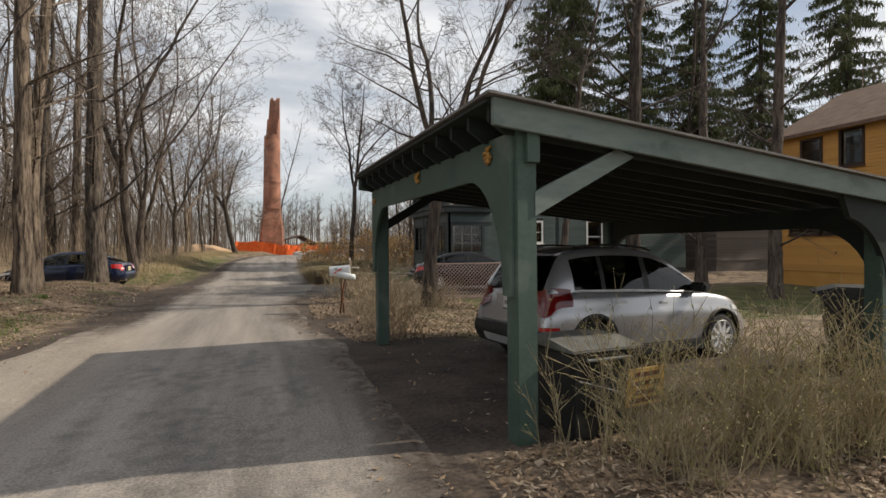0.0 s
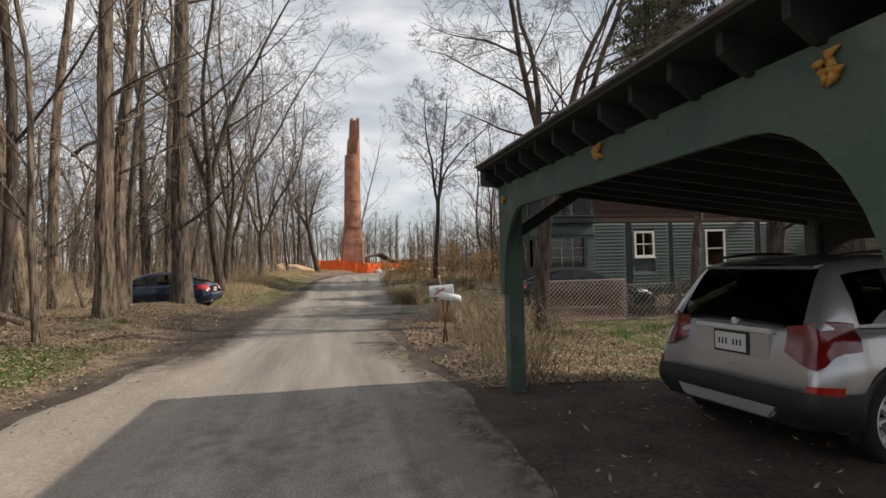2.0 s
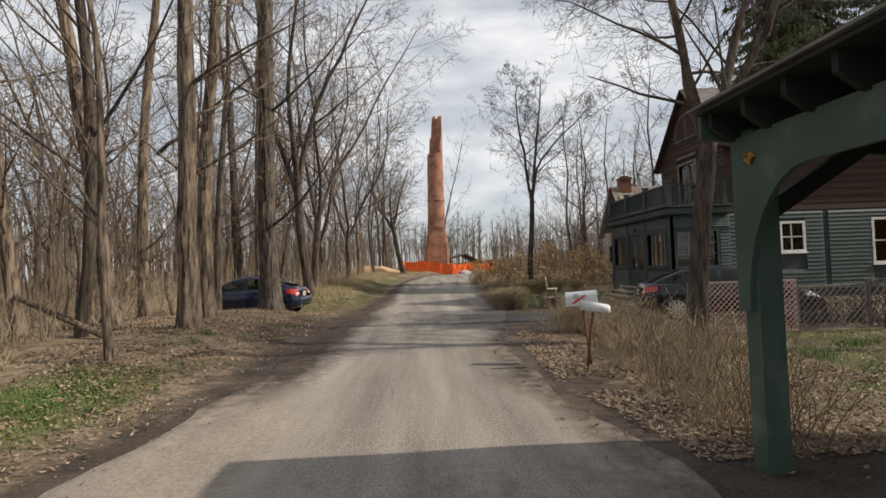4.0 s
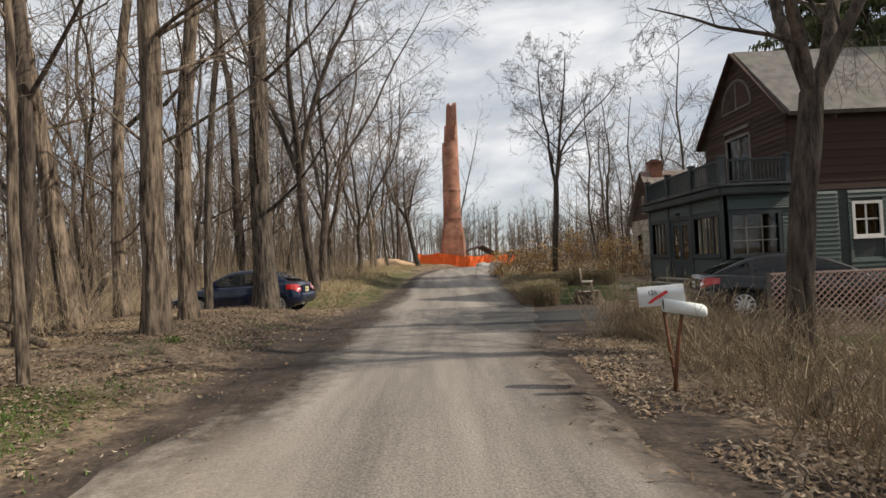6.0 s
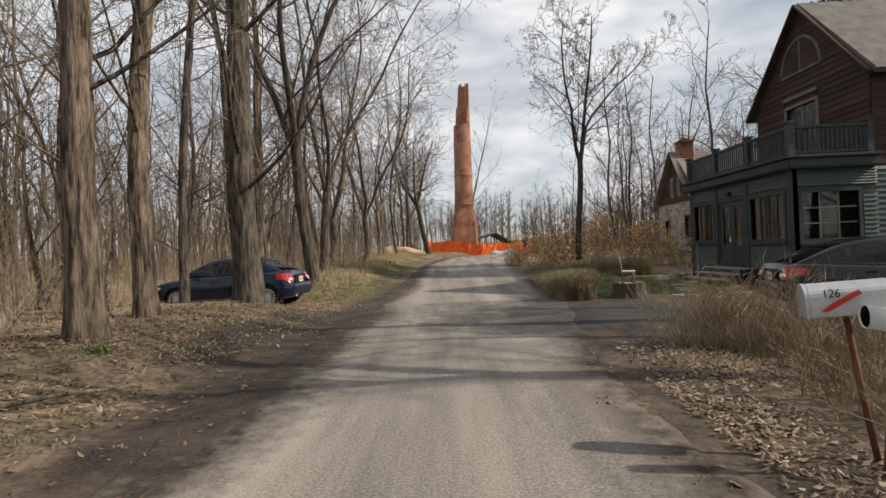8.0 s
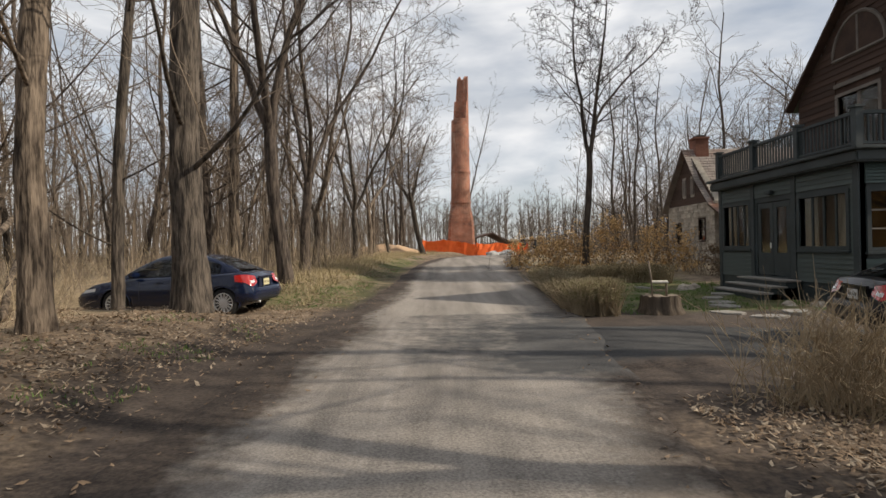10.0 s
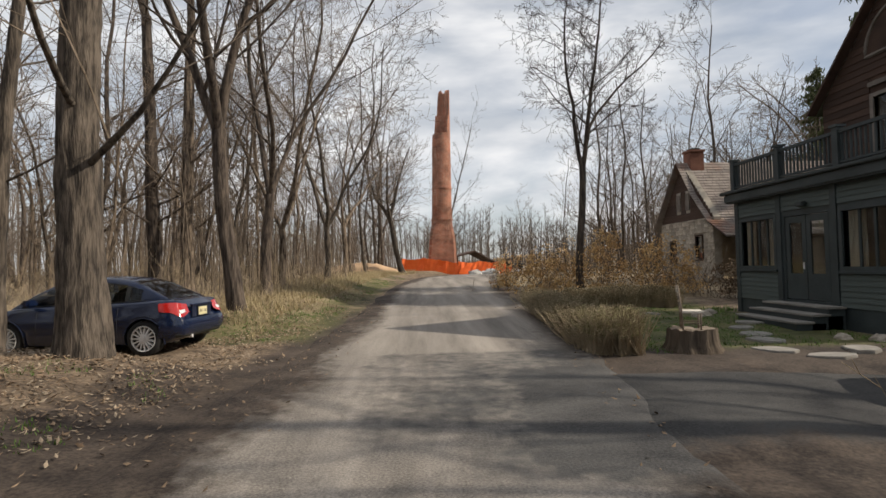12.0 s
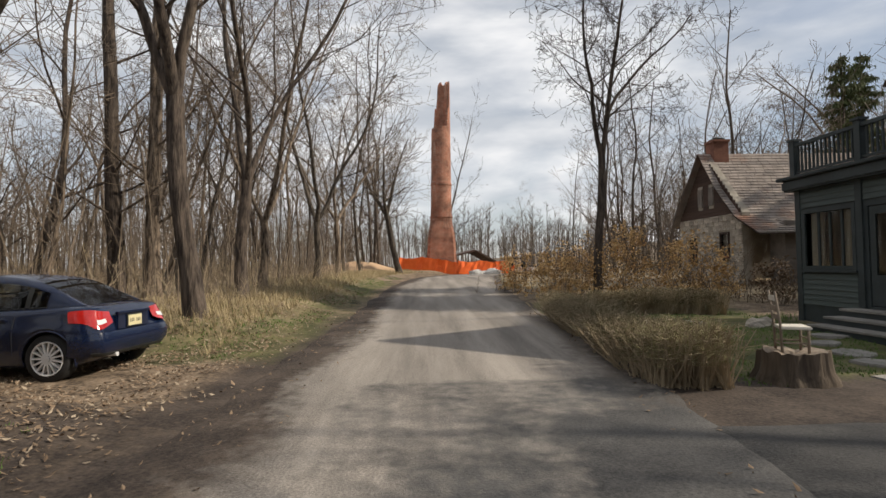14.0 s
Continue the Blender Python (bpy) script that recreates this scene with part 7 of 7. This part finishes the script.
# ---- bins and boxes at the carport ----
def build_bin():
    t = thing("wheelie_bin", "black plastic wheeled rubbish bin with a white label", "bin", at=pose(7.72, 4.1, height(7.7, 4.1), 0, 0, 40))
    s = Shape()
    rows = [[(-a, -b, z), (a, -b, z), (a, b, z), (-a, b, z), (-a, -b, z)] for z, a, b in ((0.03, 0.22, 0.26), (0.5, 0.255, 0.31), (0.92, 0.285, 0.35))]
    s.grid(rows).add(rows[0][:4], [(3, 2, 1, 0)]).add(rows[2][:4], [(0, 1, 2, 3)])
    part("body", s, MAT["plastic"], t, bevel=0.015, fix=True)
    part("rim", Shape().box(-0.31, -0.375, 0.88, 0.31, 0.375, 0.935), MAT["plastic"], t, bevel=0.012)
    part("lid", Shape().prism([(-0.4, 0.938), (-0.4, 0.97), (-0.2, 1.03), (0.2, 1.03), (0.42, 0.97), (0.42, 0.938)], "x", -0.33, 0.33), MAT["plastic"], t, bevel=0.015, fix=True)
    part("handle", Shape().tube([(-0.25, 0.44, 0.95), (0.25, 0.44, 0.95)], [0.018, 0.018], 8), MAT["plastic"], t)
    for x in (-0.24, 0.24):
        part("wheel", Shape().tube([(x - 0.03, 0.27, 0.12), (x + 0.03, 0.27, 0.12)], [0.12, 0.12], 16), MAT["rubber"], t)
    lb = part("label", Shape().box(-0.12, -0.347, 0.62, 0.12, -0.336, 0.82, Matrix.Rotation(radians(0), 4, "X")), MAT["white_paint"], t, "white paper label")
    for z, w in ((0.77, 0.17), (0.72, 0.19), (0.665, 0.15)):
        part("text_bar", Shape().box(-w / 2, -0.3495, z - 0.014, w / 2, -0.3472, z + 0.014), MAT["ink"], lb)


build_bin()


def build_tote():
    t = thing("storage_bin", "black storage bin with a paler grey lid beside the carport post", "storage bin", at=pose(3.22, 3.36, height(3.2, 3.3), 0, 0, 4) @ Matrix.Diagonal((0.74, 1, 0.97, 1)))
    part("body", Shape().box(-0.45, -0.33, 0, 0.45, 0.33, 0.72), MAT["plastic"], t, bevel=0.03)
    part("lid", Shape().prism([(-0.37, 0.722), (-0.37, 0.745), (0.0, 0.8), (0.37, 0.78), (0.37, 0.722)], "x", -0.49, 0.49), MAT["tote_lid"], t, "grey lid, paler than the body", bevel=0.012, fix=True)
    part("handle", Shape().tube([(-0.3, -0.36, 0.66), (0.3, -0.36, 0.66)], [0.014, 0.014], 8), MAT["tote_lid"], t)
    part("rail", Shape().tube([(-0.4, -0.36, 0.5), (0.1, -0.37, 0.38)], [0.012, 0.012], 6), MAT["tote_lid"], t)
    sg = thing("warning_sign", "yellow-orange sign with faded red lettering propped against the bin", "sign", at=pose(3.38, 2.82, height(3.3, 2.8), 8, 0, 8))
    part("board", Shape().box(-0.19, -0.006, 0.33, 0.19, 0.006, 0.63), MAT["bin_sign"], sg)
    part("stake", Shape().box(-0.015, 0.0075, -0.2, 0.015, 0.025, 0.6), MAT["grey_board"], sg)
    for z, w in ((0.58, 0.26), (0.51, 0.3), (0.44, 0.22), (0.375, 0.31)):
        part("text_bar", Shape().box(-w / 2, -0.0085, z - 0.018, w / 2, -0.0062, z + 0.018), MAT["rust"], sg)


build_tote()


# ---- garden ----
def build_stump():
    t = thing("tree_stump", "wide ridged old tree stump in mossy grass", "stump", at=pose(4.34, 22.0, height(4.3, 22.0)) @ Matrix.Diagonal((0.82, 0.82, 1, 1)))
    rng, n = random.Random(6), 44
    rows = []
    for z, q in ((-0.1, 1.3), (0.03, 1.18), (0.12, 1.05), (0.24, 1.0), (0.36, 0.97)):
        row = []
        for i in range(n):
            a = 2 * math.pi * i / n
            rr = (0.42 + 0.1 * noise.noise((math.cos(a) * 2.2, math.sin(a) * 2.2, 3)) + 0.11 * noise.noise((math.cos(a) * 6, math.sin(a) * 6, 8))) * q
            row.append((math.cos(a) * rr * 1.15, math.sin(a) * rr, z + (0.05 * noise.noise((math.cos(a) * 3, math.sin(a) * 3, 1)) if z > 0.3 else 0)))
        rows.append(row)
    s = Shape().grid([q + [q[0]] for q in rows])
    part("trunk", s, MAT["stump"], t, smooth=True)
    part("top", Shape().add([(x * 0.995, y * 0.995, z) for x, y, z in rows[-1]] + [(0, 0, 0.31)], [(i, (i + 1) % n, n) for i in range(n)]), MAT["dry_wood"], t, "weathered cut face")


def build_chair():
    t = thing("garden_chair", "old ladder-back chair with pale woven seat standing on a stump", "chair", at=pose(4.32, 22.02, height(4.3, 22.0) + 0.325, 0, 0, 70) @ Matrix.Diagonal((0.88, 0.88, 0.92, 1)))
    for x, y, top in ((-0.17, -0.16, 0.33), (0.17, -0.16, 0.33), (-0.16, 0.15, 0.82), (0.16, 0.15, 0.82)):
        part("leg", Shape().tube([(x, y, 0), (x, y + (0.02 if top > 0.5 else 0), top * 0.5), (x, y + (0.07 if top > 0.5 else 0), top)], [0.018, 0.018, 0.016], 8), MAT["dry_wood"], t, smooth=True)
    part("seat", Shape().prism([(-0.21, -0.2), (0.21, -0.2), (0.18, 0.17), (-0.18, 0.17)], "z", 0.325, 0.365), MAT["pale_seat"], t, "pale woven seat", bevel=0.012, fix=True)
    for z in (0.48, 0.6, 0.73):
        part("back_slat", Shape().box(-0.15, 0.17 + (z - 0.4) * 0.12, z - 0.035, 0.15, 0.185 + (z - 0.4) * 0.12, z + 0.035), MAT["pale_seat" if z > 0.7 else "dry_wood"], t, bevel=0.005)
    for z, y in ((0.1, -0.16), (0.21, -0.16), (0.12, 0.15)):
        part("stretcher", Shape().tube([(-0.17, y, z), (0.17, y, z)], [0.01, 0.01], 6), MAT["dry_wood"], t)
    for x in (-0.17, 0.17):
        part("stretcher", Shape().tube([(x, -0.16, 0.15), (x, 0.15, 0.15)], [0.01, 0.01], 6), MAT["dry_wood"], t)


build_stump()
build_chair()


def flat_stone(x, y, w, d, turn, seed, lift=0.03):
    w, d = w * 0.75, d * 0.75
    rng = random.Random(seed)
    n = 8
    pts = [(math.cos(2 * math.pi * i / n) * w * rng.uniform(0.8, 1.1), math.sin(2 * math.pi * i / n) * d * rng.uniform(0.8, 1.1)) for i in range(n)]
    s = Shape().prism(pts, "z", -0.08, lift)
    ob = part("flagstone", s, MAT["concrete"], None, bevel=0.012, fix=True)
    ob.matrix_basis = pose(x, y, height(x, y), 0, 0, turn)
    tagged(ob, "irregular grey flagstone set in the grass", "flagstone", "flagstones of the garden path")


for i, (x, y, w, d) in enumerate([(7.3, 25.2, 0.5, 0.4), (6.75, 24.6, 0.45, 0.35), (6.5, 23.7, 0.55, 0.4), (6.1, 22.8, 0.5, 0.4), (5.7, 21.9, 0.5, 0.35), (6.2, 21.35, 0.55, 0.3), (6.9, 21.6, 0.5, 0.35), (5.0, 27.9, 0.5, 0.2), (6.1, 27.8, 0.5, 0.2)]):
    flat_stone(x, y, w, d, 37 * i, 700 + i)


def rock(name, label, group, x, y, r, seed, mat="boulder"):
    s, n, rows = Shape(), 14, []
    for j in range(8):
        b = -0.45 + 1.95 * j / 7
        row = []
        for i in range(n):
            a = 2 * math.pi * i / n
            v = Vector((math.cos(a) * math.cos(b), math.sin(a) * math.cos(b), math.sin(b)))
            q = r * (1 + 0.35 * noise.noise(v * 1.4 + Vector((seed, 0, 0))) + 0.15 * noise.noise(v * 3.3 + Vector((0, seed, 0))))
            row.append((v.x * q * 1.25, v.y * q, v.z * q * 0.75))
        rows.append(row + [row[0]])
    ob = part(name, s.grid(rows), MAT[mat], None, label)
    ob.matrix_basis = pose(x, y, height(x, y) + 0.1 * r)
    tagged(ob, label, "rock", group)


for i, (x, y, q) in enumerate([(4.6, 62.5, 0.55), (6.1, 62.8, 0.6), (5.3, 63.4, 0.4), (8.4, 62.5, 0.5)]):
    rock("boulder", "pale boulder lying before the orange fence", "boulders by the fence", x, y, q, i + 3)
for i, (x, y, q) in enumerate([(7.2, 27.2, 0.2), (7.6, 27.5, 0.16), (7.0, 26.9, 0.14), (7.9, 22.4, 0.14), (7.4, 22.6, 0.12)]):
    rock("garden_stone", "grey stone lying beside the porch steps", "stones by the porch", x, y, q, i + 9, "stone")
rng = random.Random(15)
heap = [[(-5.6 + 7.4 * (i / 16 - 0.5), 59 + 5 * (j / 10 - 0.5), height(-5.6 + 7.4 * (i / 16 - 0.5), 59) - 0.1 + 1.15 * max(0, 1 - ((i / 8 - 1) ** 2 + (j / 5 - 1) ** 2)) ** 0.8 * (0.8 + 0.4 * noise.noise((i * 0.4, j * 0.4, 2)))) for i in range(17)] for j in range(11)]
tagged(part("sand_heap", Shape().grid(heap), MAT["sand"], None, smooth=True), "low heap of orange-brown sand beside the fence", "sand heap")


def log(x, y, l, r_, turn, tilt, seed):
    s = Shape().tube([(0, 0, 0), (l * 0.5, 0.05, 0.03), (l, 0, 0)], [r_, r_ * 0.9, r_ * 0.75], 9)
    ob = part("fallen_log", s, MAT["bark"], None, smooth=True)
    ob.matrix_basis = pose(x, y, height(x, y) + r_ * 0.7, 0, -tilt, turn)
    tagged(ob, "fallen bare branch lying in the leaf litter", "log", "fallen branches in the wood")


for i, q in enumerate([(-6.3, 14.6, 2.6, 0.07, 160, 18), (-8.0, 13.2, 3.0, 0.1, 150, 4), (-7.2, 19.4, 2.4, 0.06, 120, 30), (-6.4, 12.2, 1.8, 0.04, 175, 2), (-9.5, 20.5, 3.6, 0.09, 100, 35), (3.1, 10.7, 0.75, 0.06, 20, 22), (-4.2, 13.0, 1.2, 0.022, 35, 0), (-3.9, 11.4, 1.5, 0.02, 200, 0)]):
    log(*q, i)


def tuft(name, label, x, y, n, h, spread, mat, flower=0):
    s, fl, rng = Shape(), Shape(), random.Random(int(x * 100))
    for i in range(n):
        a, l = rng.uniform(0, 6.283), h * rng.uniform(0.6, 1.1)
        bx, by = x + rng.gauss(0, spread * 0.4), y + rng.gauss(0, spread * 0.4)
        z = height(bx, by)
        w = 0.012
        tip = (bx + math.cos(a) * l * 0.5, by + math.sin(a) * l * 0.5, z + l)
        s.add([(bx - w * math.sin(a), by + w * math.cos(a), z - 0.01), (bx + w * math.sin(a), by - w * math.cos(a), z - 0.01), tip], [(0, 1, 2)])
        if i < flower:
            for k in range(6):
                g = k * 1.047
                fl.add([tip, (tip[0] + 0.05 * math.cos(g), tip[1] - 0.02, tip[2] + 0.05 * math.sin(g)), (tip[0] + 0.05 * math.cos(g + 0.8), tip[1] - 0.02, tip[2] + 0.05 * math.sin(g + 0.8))], [(0, 1, 2)])
    t = thing(name, label, "plant")
    part("leaf", s, MAT[mat], t, kind="stuff")
    if flower:
        part("flower", fl, MAT["daffodil"], t, "yellow flower")


tuft("green_tuft", "small fresh green tuft in the leaf litter", -4.5, 15.0, 60, 0.12, 0.2, "grass")
tuft("daffodil_clump", "clump of yellow daffodils by the lattice fence", 11.4, 15.0, 130, 0.35, 0.5, "grass", 26)
tuft("daffodil_clump", "clump of green daffodil leaves by the lattice fence", 10.7, 15.1, 120, 0.32, 0.5, "grass", 8)
for i, (x, y) in enumerate([(6.4, 12.6), (8.0, 13.6), (9.6, 11.8), (7.2, 10.6), (8.4, 28.2), (7.9, 27.9)]):
    tuft("leafy_clump", "low clump of green leaves in the lawn", x, y, 90, 0.16, 0.45, "grass")


def build_stand():
    t = thing("post_rack", "dark low wooden post rack with hung bundles at the lane's end", "rack", at=pose(7.2, 56.5, height(7.2, 56.5)))
    for x in (-0.6, 0.6):
        part("post", Shape().box(x - 0.06, -0.06, -0.2, x + 0.06, 0.06, 1.25), MAT["brown_board"], t)
    part("beam", Shape().box(-0.75, -0.05, 1.2525, 0.75, 0.05, 1.36), MAT["brown_board"], t)
    part("bundle", Shape().tube([(-0.5, -0.1, 0.7), (-0.45, -0.1, 1.0), (-0.5, -0.1, 1.24)], [0.1, 0.24, 0.1], 9), MAT["plastic"], t, smooth=True)
    part("bundle", Shape().tube([(0.5, -0.1, 0.45), (0.5, -0.1, 0.8), (0.5, -0.1, 1.24)], [0.1, 0.3, 0.1], 9), MAT["plastic"], t, smooth=True)


build_stand()


def build_ruin():
    t = thing("collapsed_shed", "collapsed grey shed roof behind the ruined chimney", "shed", at=pose(5.2, 76, height(5.2, 76), 0, 0, 10))
    part("roof", Shape().prism([(-2.2, 1.4), (-2.2, 1.55), (0.2, 2.2), (2.6, 0.9), (2.6, 0.75), (0.2, 2.02)], "y", -2, 2), MAT["brown_board"], t, fix=True)
    for x, y in ((-1.9, -1.8), (2.3, -1.8), (-1.9, 1.8), (2.3, 1.8)):
        part("post", Shape().box(x - 0.08, y - 0.08, -0.2, x + 0.08, y + 0.08, 0.85 if x > 0 else 1.45), MAT["brown_board"], t)
    rng = random.Random(31)
    for i in range(16):
        rock("rubble_stone", "grey rubble stone behind the orange fence", "rubble behind the fence", 4.5 + i * 0.9 + rng.uniform(-0.4, 0.4), 72 + rng.uniform(-1.5, 2.5), rng.uniform(0.35, 0.7), 40 + i, "stone")


build_ruin()
